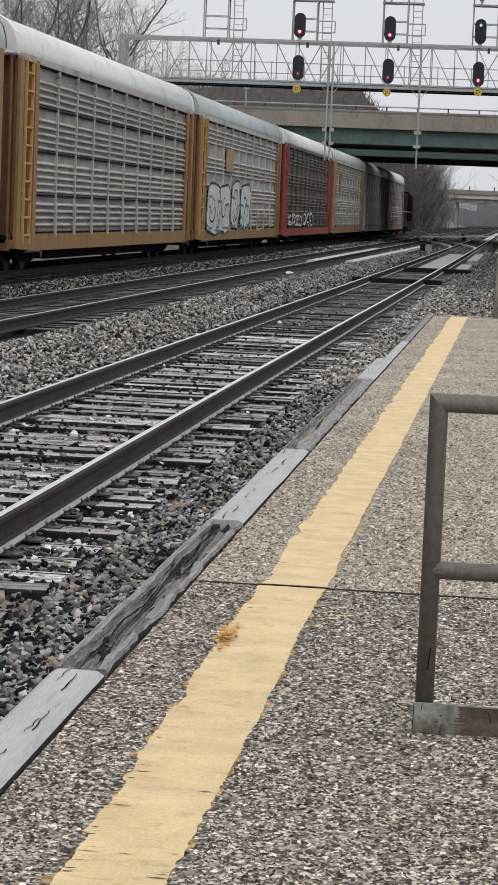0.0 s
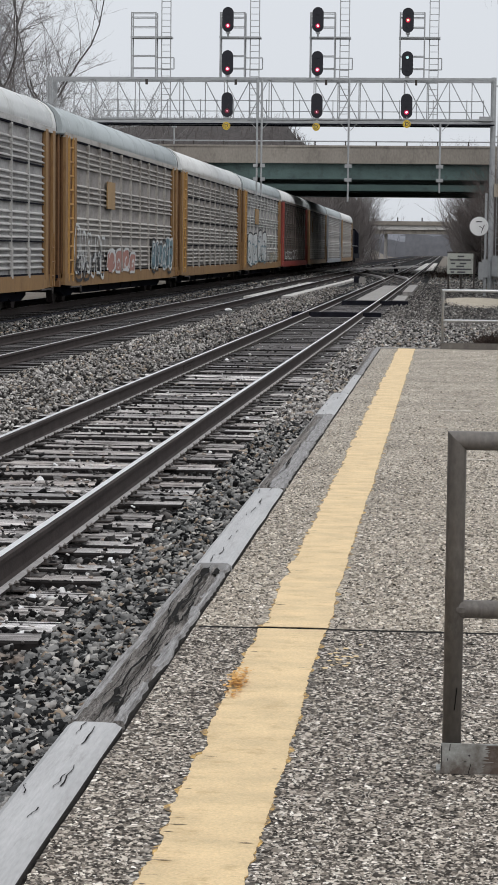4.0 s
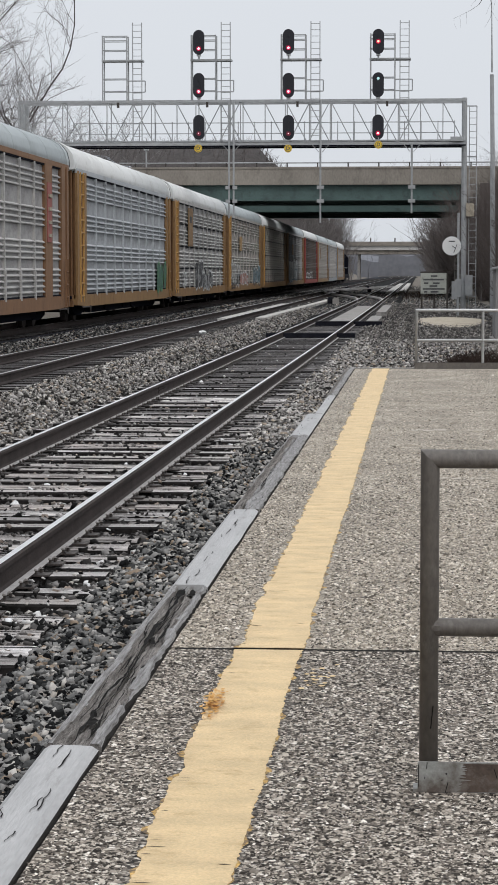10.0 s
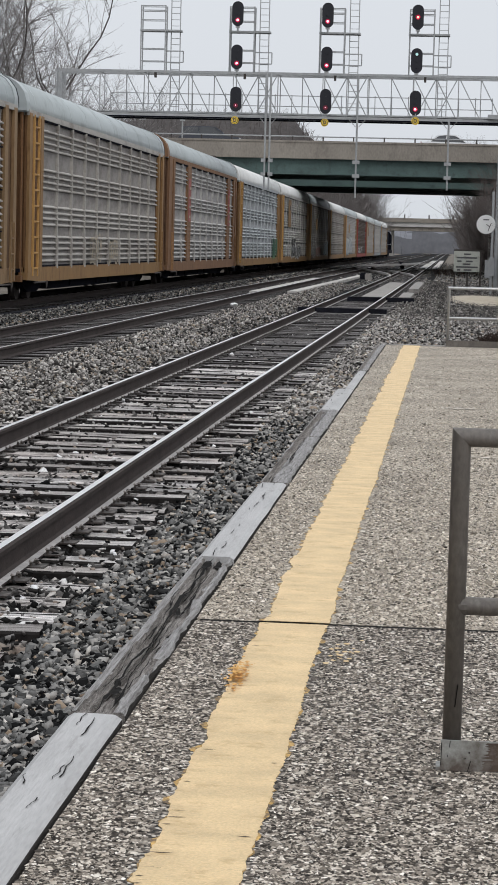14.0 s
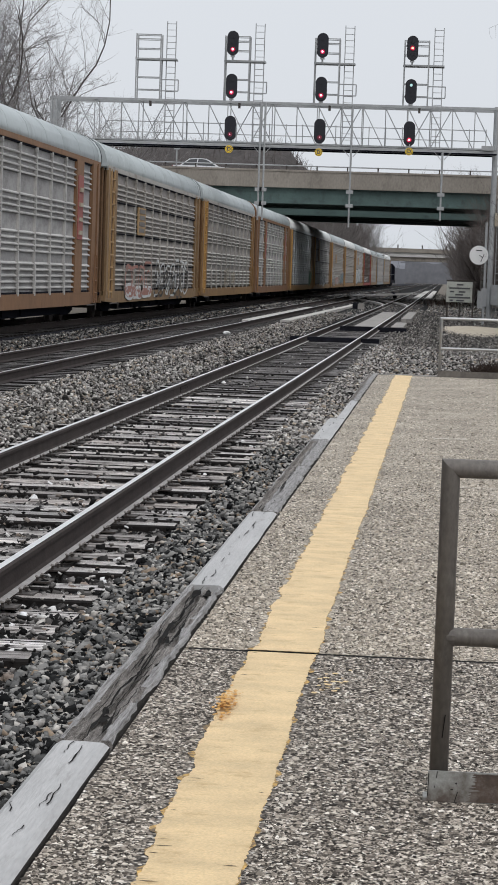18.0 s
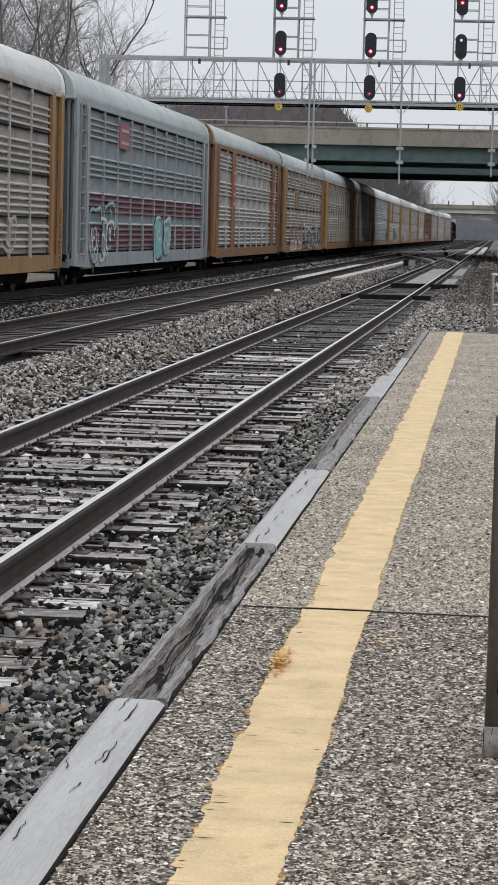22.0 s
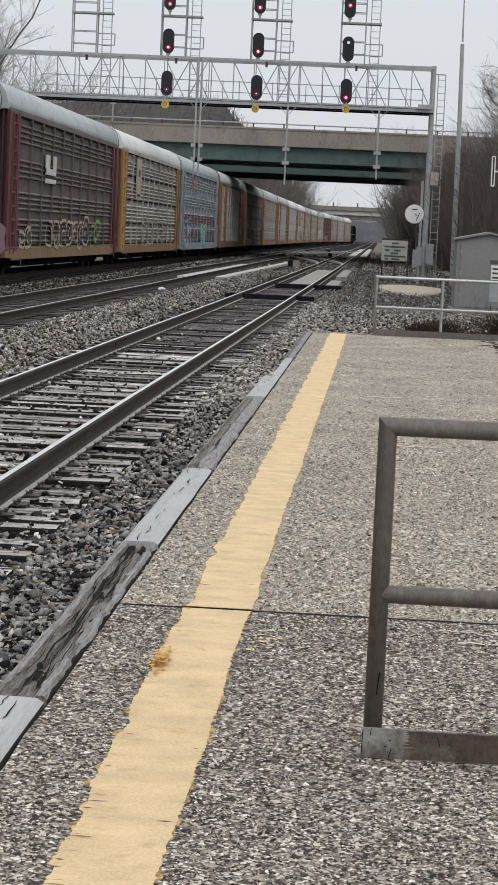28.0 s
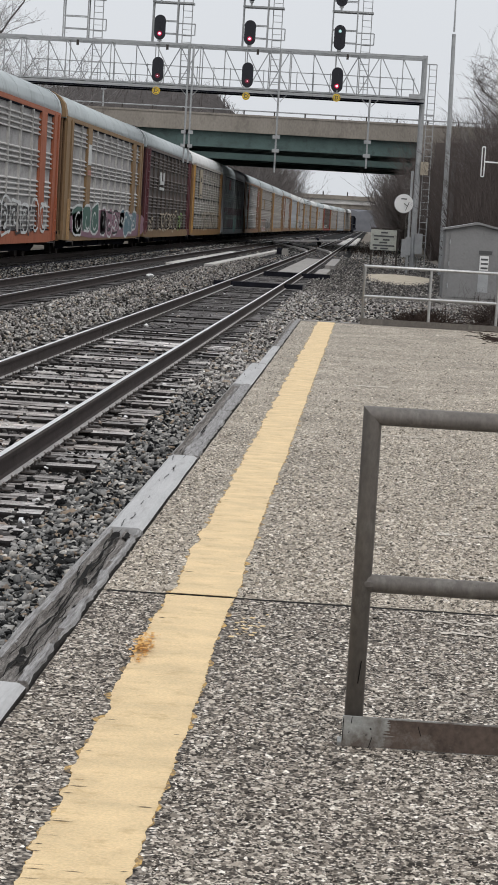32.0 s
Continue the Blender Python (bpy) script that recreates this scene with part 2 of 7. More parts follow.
# Creosote, deepened to near-black to put the gaps' shade into the sides.
M["tie_side"] = mat("creosoted sleeper side, shade-deepened", (0.018, 0.016, 0.015), 0.95, vary=0.5, scale=5, fine=30, bump=0.5)
M["rail"] = mat("rail web, rusted", (0.045, 0.036, 0.033), 0.8, vary=0.35, scale=4, fine=60, bump=0.2)
M["rail_top"] = mat("polished rail head", (0.86, 0.845, 0.83), 0.3, 1.0, vary=0.14, scale=2, fine=30, bump=0.03)
M["foot"] = mat("dusty rail foot", (0.36, 0.345, 0.33), 0.8, vary=0.3, scale=6, fine=40, bump=0.1)
M["spike"] = mat("worn spike head", (0.15, 0.135, 0.12), 0.7, vary=0.5, scale=14, fine=70, bump=0.1)
M["iron"] = mat("track iron", (0.035, 0.028, 0.024), 0.75, vary=0.4, scale=12, bump=0.2, dirt=(0.16, 0.14, 0.12), dirt_at=0.62)
M["concrete"] = mat("concrete", (0.30, 0.285, 0.265), 0.9, vary=0.2, scale=1.2, fine=30, bump=0.3, dirt=(0.2, 0.19, 0.175), dirt_at=0.62)
M["parapet"] = mat("stained concrete parapet", (0.27, 0.245, 0.21), 0.9, vary=0.2, scale=0.5, fine=9, bump=0.3, dirt=(0.17, 0.15, 0.13), dirt_at=0.62, stretch=(1, 1, 0.5))
M["abutment"] = mat("weathered abutment concrete", (0.30, 0.275, 0.24), 0.9, vary=0.2, scale=0.5, fine=9, bump=0.3, dirt=(0.30, 0.28, 0.25), dirt_at=0.62, stretch=(1, 1, 0.5))
M["girder"] = mat("green painted girder", (0.075, 0.122, 0.113), 0.65, vary=0.2, scale=0.8, fine=12, bump=0.1, dirt=(0.05, 0.075, 0.07), dirt_at=0.6)
M["rust_stain"] = mat("brown rust stain", (0.085, 0.064, 0.052), 0.8, vary=0.4, scale=8, fine=60, bump=0.2, dirt=(0.17, 0.15, 0.13), dirt_at=0.60)
M["galv"] = mat("galvanised steel", (0.35, 0.36, 0.36), 0.6, 0.25, vary=0.2, scale=3, fine=30, bump=0.05)
M["pipe"] = mat("weathered galvanised pipe", (0.122, 0.108, 0.094), 0.6, 0.15, vary=0.3, scale=6, fine=70, bump=0.2, dirt=(0.19, 0.178, 0.158), dirt_at=0.63, stretch=(1, 1, 0.5))
M["bright_pipe"] = mat("bright galvanised pipe", (0.42, 0.42, 0.41), 0.38, 0.7, vary=0.2, scale=3, fine=30, bump=0.05)
M["plate"] = mat("stained galvanised plate", (0.36, 0.37, 0.345), 0.6, 0.15, vary=0.3, scale=1.6, fine=60, bump=0.1, dirt=(0.10, 0.078, 0.063), dirt_at=0.50)
M["black"] = mat("black signal enamel", (0.010, 0.0105, 0.016), 0.7, vary=0.2, bump=0.0)
M["red_lamp"] = mat("red lens glow", (0.55, 0.008, 0.06), 0.5, vary=0.0, bump=0, glow=0.26)
M["red_core"] = mat("lit red bulb", (1.0, 0.42, 0.52), 0.3, vary=0.0, bump=0, glow=2.6)
M["dim_lamp"] = mat("faint red lens glow", (0.16, 0.01, 0.03), 0.5, vary=0.0, bump=0, glow=0.08)
M["amber_lamp"] = mat("lit amber bulb", (1.0, 0.42, 0.26), 0.3, vary=0.0, bump=0, glow=2.0)
M["pale_lamp"] = mat("pale green lens", (0.45, 0.72, 0.70), 0.2, vary=0.0, bump=0, glow=0.35)
M["disc"] = mat("yellow enamel", (0.75, 0.5, 0.03), 0.5, vary=0.1, bump=0)
M["white"] = mat("white enamel", (0.75, 0.75, 0.73), 0.5, vary=0.06, scale=2, bump=0.02, dirt=(0.55, 0.54, 0.5), dirt_at=0.7)
M["ink"] = mat("dark ink", (0.08, 0.08, 0.08), 0.7, vary=0.1, bump=0)
M["ink_black"] = mat("open split", (0.012, 0.011, 0.01), 1.0, vary=0.1, bump=0)
M["shed"] = mat("grey painted steel", (0.215, 0.213, 0.208), 0.6, vary=0.12, scale=1.5, fine=20, bump=0.05, dirt=(0.15, 0.145, 0.14), dirt_at=0.64)
M["bark"] = mat("grey bark", (0.115, 0.105, 0.100), 0.95, vary=0.35, scale=3, fine=20, bump=0.5)
M["twig"] = mat("bare twigs", (0.082, 0.068, 0.062), 0.95, vary=0.35, scale=0.5, fine=4, bump=0.0)
M["fine_twig"] = mat("fine crown twigs", (0.215, 0.203, 0.196), 0.95, vary=0.35, scale=0.5, fine=4, bump=0.0)
M["dead"] = mat("dead stems", (0.045, 0.032, 0.026), 0.95, vary=0.35, scale=3, fine=20, bump=0.0)
M["board"] = mat("weathered notice enamel", (0.44, 0.45, 0.40), 0.6, vary=0.12, scale=3, fine=20, bump=0.03, dirt=(0.30, 0.30, 0.26), dirt_at=0.6)
# Paler than the near twigs: light haze is mixed into the colour.
M["mid_twig"] = mat("bare brush on the bank, haze-paled", (0.115, 0.098, 0.09), 0.95, vary=0.35, scale=0.5, fine=4, bump=0.0)
# Shade on the face towards the platform is put into this dark colour.
M["timber_side"] = mat("weathered timber side in painted shade", (0.06, 0.055, 0.05), 0.95, vary=0.4, scale=5, fine=40, bump=0.6, stretch=(8, 0.6, 8))
# Distance haze is painted in by paling the twig colour.
M["far_twig"] = mat("distant bare woods, haze-paled", (0.120, 0.107, 0.101), 0.95, vary=0.3, scale=0.3, fine=2, bump=0.0)
M["dead_grass"] = mat("dead winter grass", (0.105, 0.09, 0.081), 0.95, vary=0.35, scale=0.5, fine=4, bump=0.6)
M["pale_twig"] = mat("pale bare branches", (0.26, 0.25, 0.245), 0.95, vary=0.3, scale=0.3, fine=2, bump=0.0)
M["hill"] = mat("wooded hillside", (0.074, 0.067, 0.064), 0.95, vary=0.3, scale=0.15, fine=1.2, bump=0.6)
# Atmospheric haze is put into this pale blue-grey wood colour.
M["haze"] = mat("haze-paled woods at the horizon", (0.17, 0.175, 0.19), 0.95, vary=0.2, scale=0.05, fine=0.4, bump=0.3)
# The blue in this black is veiling haze painted into the base colour.
M["dark"] = mat("black underframe", (0.0075, 0.008, 0.013), 1.0, vary=0.3, scale=2, fine=20, bump=0.2)
M["dark"].node_tree.nodes["Principled BSDF"].inputs["Specular IOR Level"].default_value = 0.1
M["wheel"] = mat("rusted wheel", (0.045, 0.035, 0.03), 0.7, 0.3, vary=0.3, bump=0.1)
M["tan_pad"] = mat("pale grit", (0.42, 0.37, 0.29), 0.95, vary=0.25, scale=2, fine=25, bump=0.4)
# Lighter than plain dark glass: the reflected sky is put into the colour.
M["glass"] = mat("sky-greyed vehicle glass", (0.10, 0.105, 0.11), 0.25, vary=0.1, bump=0)
M["tyre"] = mat("tyre rubber", (0.02, 0.02, 0.02), 0.9, vary=0.2, bump=0.1)


# ---- mesh helpers ----
class Shape:
    """Collects vertices and faces for one mesh."""

    def __init__(self):
        self.v, self.f, self.k = [], [], []

    def add(self, verts, faces, slot=0):
        o = len(self.v)
        self.v += [tuple(p) for p in verts]
        self.f += [tuple(i + o for i in q) for q in faces]
        self.k += [slot] * len(faces)
        return self

    def box(self, x0, x1, y0, y1, z0, z1, slot=0):
        p = [(x, y, z) for z in (z0, z1) for y in (y0, y1) for x in (x0, x1)]
        return self.add(p, [(0, 2, 3, 1), (4, 5, 7, 6), (0, 1, 5, 4), (2, 6, 7, 3), (0, 4, 6, 2), (1, 3, 7, 5)], slot)

    def bar(self, a, b, w, h=None, slot=0):
        """A square bar from a to b."""
        return self.tube(a, b, w * 0.7071, (h or w) * 0.7071, 4, slot)

    def tube(self, a, b, r0, r1=None, n=8, slot=0, cap=True):
        a, b = Vector(a), Vector(b)
        d = (b - a).normalized()
        s = d.cross(Vector((0, 0, 1)) if abs(d.z) < 0.95 else Vector((0, 1, 0))).normalized()
        u = s.cross(d)
        r1 = r0 if r1 is None else r1
        p = []
        for c, r in ((a, r0), (b, r1)):
            for i in range(n):
                t = 2 * math.pi * (i + 0.5) / n
                p.append(c + s * (math.cos(t) * r) + u * (math.sin(t) * r))
        f = [(i, (i + 1) % n, n + (i + 1) % n, n + i) for i in range(n)]
        if cap:
            f += [tuple(range(n - 1, -1, -1)), tuple(range(n, 2 * n))]
        return self.add(p, f, slot)

    def sweep(self, profile, axis, t0, t1, closed=True, slot=0, cap=True):
        """Sweeps a profile of pairs along an axis: "y" takes (x, z), "x" takes (y, z), "z" takes (x, y)."""
        def at(p, t):
            return {"y": (p[0], t, p[1]), "x": (t, p[0], p[1]), "z": (p[0], p[1], t)}[axis]
        n = len(profile)
        pts = [at(p, t0) for p in profile] + [at(p, t1) for p in profile]
        f = [(i, (i + 1) % n, n + (i + 1) % n, n + i) for i in range(n if closed else n - 1)]
        if cap and closed:
            f += [tuple(range(n - 1, -1, -1)), tuple(range(n, 2 * n))]
        return self.add(pts, f, slot)

    def mesh(self, name, mats=(), smooth=False):
        me = bpy.data.meshes.new(name)
        me.from_pydata(self.v, [], self.f)
        for m in mats:
            me.materials.append(m)
        if any(self.k):
            me.polygons.foreach_set("material_index", self.k)
        bm = bmesh.new()
        bm.from_mesh(me)
        bmesh.ops.recalc_face_normals(bm, faces=bm.faces[:])
        bm.to_mesh(me)
        bm.free()
        if smooth:
            me.shade_smooth()
        return me


def part(name, data, material, parent, label="", at=None):
    """Links a Shape or mesh as one mesh object under a thing or a part."""
    mats = material if isinstance(material, (list, tuple)) else [material]
    me = data.mesh(name, mats) if isinstance(data, Shape) else data
    ob = new(name, me)
    ob.parent = parent
    if at is not None:
        ob.matrix_basis = at if isinstance(at, Matrix) else Matrix.Translation(at)
    if not isinstance(data, Shape):
        for i, m in enumerate(mats):
            if i < len(ob.material_slots) and m is not None:
                ob.material_slots[i].link = "OBJECT"
                ob.material_slots[i].material = m
    return tagged(ob, label)


def thing(name, label, category, group="", at=None):
    """An Empty at the base of a thing with parts."""
    ob = new(name)
    ob.empty_display_size = 0.2
    if at is not None:
        ob.matrix_basis = at if isinstance(at, Matrix) else Matrix.Translation(at)
    return tagged(ob, label, category, group)


def solo(name, data, material, label, category="", kind="", group="", at=None):
    """A thing or piece of the setting that is one mesh."""
    mats = material if isinstance(material, (list, tuple)) else [material]
    me = data.mesh(name, mats) if isinstance(data, Shape) else data
    if not isinstance(data, Shape) and not me.materials:
        for m in mats:
            me.materials.append(m)
    ob = new(name, me)
    if at is not None:
        ob.matrix_basis = at if isinstance(at, Matrix) else Matrix.Translation(at)
    return tagged(ob, label, category, group, kind)


RAIL = -0.10
GANTRY = 108.0
TRACKS = (-3.16, -7.72, -12.80)
BEND = 335.0


def curve_x(y):
    """The far track's centre line: straight, then bending gently to the right."""
    return TRACKS[2] + (1.12e-4 * (y - BEND) ** 2 if y > BEND else 0.0)


def ease(v):
    v = min(1.0, max(0.0, v))
    return v * v * (3 - 2 * v)


def bank(x, y):
    """The height of the ground: flat along the line, rising to brushy banks on both sides."""
    z = -0.42
    z += 0.9 * ease((x - 4.5) / 6) * ease((y - 40) / 30)
    z += 4.5 * ease((x - 4.2) / 9) * ease((y - 100) / 35)
    z += 2.0 * ease((-22 - x) / 12) * ease((y - 60) / 30)
    z += 3.0 * ease((-18 - x) / 10) * ease((y - 210) / 20)
    return z


# ---- ground ----
def make_ground():
    xs = [-1500, -600, -300, -150, -90, -60, -45, -38, -34, -30, -27, -24, -21, -19, -17, -15, -10, -5, 0, 2, 4, 4.5, 6, 8, 10, 13, 16, 19, 25, 40, 80, 150, 400, 1500]
    ys = [-400, -100, -30, 0, 20, 36, 45, 60, 75, 90, 105, 120, 130, 140, 150, 160, 170, 185, 196, 205, 215, 225, 235, 246, 260, 290, 330, 380, 420, 520, 620, 800, 1200, 2500]
    s = Shape()
    s.v = [(x, y, bank(x, y)) for y in ys for x in xs]
    w = len(xs)
    s.f = [(j * w + i, j * w + i + 1, (j + 1) * w + i + 1, (j + 1) * w + i) for j in range(len(ys) - 1) for i in range(w - 1)]
    s.k = [0] * len(s.f)
    ob = solo("ground", s, M["ground"], "brown winter ground of soil and dead grass", kind="structure")
    ob.data.shade_smooth()


make_ground()


def make_bed():
    """The ballast bed under the three tracks, slightly heaped between them."""
    prof = [(-16.5, -0.45), (-15.4, -0.36), (-11.2, -0.36), (-10.3, -0.29), (-9.3, -0.36), (-6.2, -0.36), (-5.5, -0.28), (-4.65, -0.32), (-4.4, -0.335), (-1.95, -0.335), (-1.8, -0.32), (-1.25, -0.28), (-1.1, -0.28), (-1.1, -0.6), (-16.5, -0.6)]
    solo("ballast_bed", Shape().sweep(prof, "y", -60, 900), M["bed"], "crushed stone track bed, black for shade between stones", kind="structure")
    # gravel on both sides beyond the platform's end
    prof = [(-1.1, -0.27), (0.2, -0.33), (2.2, -0.34), (4.4, -0.40), (4.4, -0.6), (-1.1, -0.6)]
    solo("gravel_verge", Shape().sweep(prof, "y", 36.9, 130), M["bed"], "gravel verge beyond the platform end", kind="structure")


make_bed()
# The shade below the train is put into this strip's near-black colour.
solo("under_train_bed", Shape().box(-14.6, -11.25, -60, 900, -0.5, -0.325), M["near_black"], "far-track stone blackened as shade under the train", kind="structure")


# ---- platform ----
JOINTS = (-12.0, 9.23, 36.45)


def make_platform():
    base = solo("platform", Shape().box(-1.04, 7.0, -12, 36.45, -0.6, -0.03), M["concrete"], "station platform of exposed aggregate asphalt", kind="structure")
    for a, b in zip(JOINTS, JOINTS[1:]):
        s = Shape()
        n = 60
        y0, y1 = a + 0.024, b - 0.024
        top, low = [], []
        for i in range(n + 1):
            y = y0 + (y1 - y0) * i / n
            top.append((-1.045 + 0.012 * noise.noise((0, y * 2.0, 3)), y))
        pts = [(x, y, 0.0) for x, y in top] + [(7.0, y, 0.0) for x, y in top]
        pts += [(x, y, -0.03) for x, y in top] + [(7.0, y, -0.03) for x, y in top]
        m = n + 1
        f = []
        for i in range(n):
            f.append((i, m + i, m + i + 1, i + 1))
            f.append((2 * m + i, i, i + 1, 2 * m + i + 1))
        f += [(0, 2 * m, 3 * m, m), (n, m + n, 3 * m + n, 2 * m + n)]
        s.add(pts, f)
        part("slab", s, M["asphalt"] if a < 0 else M["asphalt_worn"], base)
    part("joint_filler", Shape().box(-1.03, 7.0, 9.200, 9.260, -0.034, -0.0015), M["ink_black"], base, "black joint")
    # kerb under the far end
    part("end_kerb", Shape().box(-1.06, 7.0, 36.45, 36.62, -0.6, 0.012), M["concrete"], base)


make_platform()


def make_line():
    """The yellow edge line: a thin coat with ragged edges, broken at the joint."""
    line = thing("yellow_line", "worn yellow painted safety line with ragged edges", "painted line")
    line["kind"] = "structure"
    for a, b in zip(JOINTS[:-1], JOINTS[1:]):
        s = Shape()
        y, left, right = a + 0.014, [], []
        step = 0.022
        k = 0
        jl = jr = 0.0
        while y < b - 0.014:
            if k % 4 == 0:
                jl = 0.5 * jl + 0.010 * random.uniform(-1, 1)
            if k % 3 == 0:
                jr = 0.6 * jr + 0.004 * random.uniform(-1, 1)
            wob = 0.016 * noise.noise((1, y * 0.8, 0)) + 0.014 * noise.noise((1, y * 3.2, 0))
            left.append((-0.762 + wob + jl + 0.004 * random.uniform(-1, 1), y))
            right.append((-0.486 + 0.012 * noise.noise((7, y * 0.9, 0)) + jr + 0.004 * random.uniform(-1, 1), y))
            y += step
            k += 1
        n = len(left)
        s.v = [(x, q, 0.004) for x, q in left] + [(x, q, 0.004) for x, q in right]
        s.f = [(i, n + i, n + i + 1, i + 1) for i in range(n - 1)]
        s.k = [0] * len(s.f)
        part("line_stretch", s, M["yellow"], line)
        u = Shape()
        u.v = [(x - 0.045 * max(0.0, noise.noise((2, q * 9, 1)) + 0.08) + 0.002, q, 0.002) for x, q in left] + [(x + 0.045 * max(0.0, noise.noise((3, q * 8, 1)) + 0.08) - 0.002, q, 0.002) for x, q in right]
        u.f, u.k = list(s.f), list(s.k)
        part("undercoat", u, M["old_coat"], line, "older orange-yellow coat showing at the edges")
    rnd = random.Random(4)
    s = Shape()
    for i in range(150):
        x, y = -0.748 + rnd.gauss(0, 0.016), 8.0 + rnd.gauss(0, 0.12)
        r = rnd.uniform(0.003, 0.010)
        s.add([(x + r * math.cos(t) * rnd.uniform(0.6, 1.2), y + 2 * r * math.sin(t) * rnd.uniform(0.6, 1.2), 0.0065 + 0.0002 * i) for t in np.linspace(0, 6.28, 8)[:-1]], [tuple(range(7))])
    c = Shape()
    for i in range(90):
        y = 5.0 + 22 * rnd.random() ** 2.2
        w = rnd.uniform(0.015, 0.075)
        side = rnd.random()
        x = -0.755 + w / 2 if side < 0.5 else (-0.495 - w / 2 if side < 0.93 else rnd.uniform(-0.74, -0.52))
        t = rnd.uniform(0.0006, 0.002)
        c.add([(x - w / 2, y, 0.0052), (x, y - t + rnd.uniform(-0.006, 0.006), 0.0052), (x + w / 2, y + rnd.uniform(-0.004, 0.004), 0.0052), (x, y + t + rnd.uniform(0, 0.004), 0.0052)], [(0, 1, 2, 3)])
    part("paint_crack", c, M["tan_dark"], line, "fine crosswise cracks in the paint")
    part("orange_fleck", s, M["orange"], line, "orange paint fleck at the edge")
    s = Shape()
    for i in range(24):
        x, y = -0.40 + rnd.gauss(0, 0.035), 8.55 + rnd.gauss(0, 0.12)
        r = rnd.uniform(0.004, 0.014)
        s.add([(x + r * math.cos(t), y + 1.5 * r * math.sin(t), 0.003 + 0.0001 * i) for t in np.linspace(0, 6.28, 7)[:-1]], [tuple(range(6))])
    part("paint_splash", s, M["yellow"], line, "faint yellow splash")


make_line()


# ---- platform edge timbers ----
def timber(y0, y1, rotten, seed, xa=-1.243, xb=-1.058):
    rnd = random.Random(seed)
    fine = rotten and y0 < 15
    n = int((y1 - y0) / (0.02 if fine else 0.08)) + 2
    m = 26 if rotten else 8
    s = Shape()

    def heart(x, y):
        g = noise.noise((x * 30, y * 1.8, seed * 3.1)) + 0.6 * noise.noise((x * 80, y * 6, seed))
        return -0.020 - 0.016 * g - 0.010 * abs(noise.noise((x * 120, y * 14, seed + 5)))

    rows, skin = [], []
    for i in range(n + 1):
        y = y0 + (y1 - y0) * i / n
        row = [(xa - 0.002, y, -0.34)]
        left = 0.22 + 0.13 * noise.noise((2, y * 1.3, seed)) + 0.025 * noise.noise((2, y * 7, seed))
        right = 0.80 + 0.15 * noise.noise((5, y * 1.7, seed)) + 0.03 * noise.noise((5, y * 8, seed))
        if rotten and y0 > 12:
            left, right = 0.10 + 0.08 * noise.noise((2, y * 1.3, seed)), 0.38 + 0.2 * noise.noise((5, y * 1.1, seed))
        elif rotten:
            right += 0.14 * (1 if noise.noise((8, y * 2.3, seed)) > 0.15 else 0)
        flags = []
        for j in range(m + 1):
            u = j / m
            x = xa + (xb - xa) * u
            edge = j in (0, m)
            z = -0.010 if edge else 0.004
            dx = 0.005 * noise.noise((x * 4, y * 1.5, seed))
            hole = rotten and left < u < right
            if hole:
                z = heart(x, y)
            else:
                z += 0.003 * noise.noise((x * 9, y * 0.7, seed)) - (0.004 * abs(noise.noise((x * 90, y * 2, seed))) if rotten else 0)
            if rotten:
                split = 0.42 + 0.22 * noise.noise((0, y * 0.9, seed + 9)) + 0.05 * noise.noise((0, y * 6, seed + 9))
                z -= 0.04 * math.exp(-((u - split) / 0.03) ** 2)
                if u > 0.8:
                    dx += (u - 0.8) * 5 * (0.020 * noise.noise((9, y * 2.2, seed)) + 0.012 * noise.noise((9, y * 9, seed)))
                if u < 0.15:
                    dx += (0.15 - u) * 6 * 0.014 * noise.noise((3, y * 1.4, seed))
                if noise.noise((4, y * 3.1, seed * 2)) > 0.5 and 0.3 < u < 0.5:
                    z -= 0.035
            flags.append(1 if rotten and not hole else 0)
            row.append((x + dx, y, z + 0.016))
        row.append((xb, y, -0.34))
        rows.append(row)
        skin.append(flags)
    w = m + 3
    s.v = [p for r in rows for p in r]
    for i in range(n):
        for j in range(w - 1):
            s.f.append((i * w + j, i * w + j + 1, (i + 1) * w + j + 1, (i + 1) * w + j))
            # Slot 2 darkens the platform-side face with its painted shade.
            s.k.append(2 if j == w - 2 else (skin[i][min(j, m)] if j > 0 else 0))
    s.f += [tuple(range(w)), tuple(range(n * w, (n + 1) * w))]
    s.k += [0, 0]
    ob = solo("edge_timber", s, [M["rotten"], M["shell"], M["timber_side"]] if rotten else [M["timber"], M["timber"], M["timber_side"]],
              "split and rotten dark grey platform edge timber" if rotten else "smooth grey painted platform edge timber", "timber", group="platform edge timbers")
    if fine:
        splits = [(0.0, 0.42, 0.5, 0.0075), (0.42, 0.46, 0.58, 0.010), (0.085, 0.52, 0.035, 0.030), (0.13, 0.44, 0.03, 0.022), (0.55, 0.56, 0.05, 0.014), (0.93, 0.6, 0.05, 0.028), (0.90, 0.45, 0.08, 0.020)]
        splits += [(rnd.uniform(0.02, 0.8), rnd.uniform(0.24, 0.82), rnd.uniform(0.06, 0.2), rnd.uniform(0.0018, 0.0055)) for q in range(34)]
        for q0, u0, ln, wd in splits:
            c = Shape()
            m2 = max(6, int(ln * 40))
            pts = []
            for q in range(m2 + 1):
                y = y0 + (y1 - y0) * (q0 + ln * q / m2) * 0.998 + 0.004
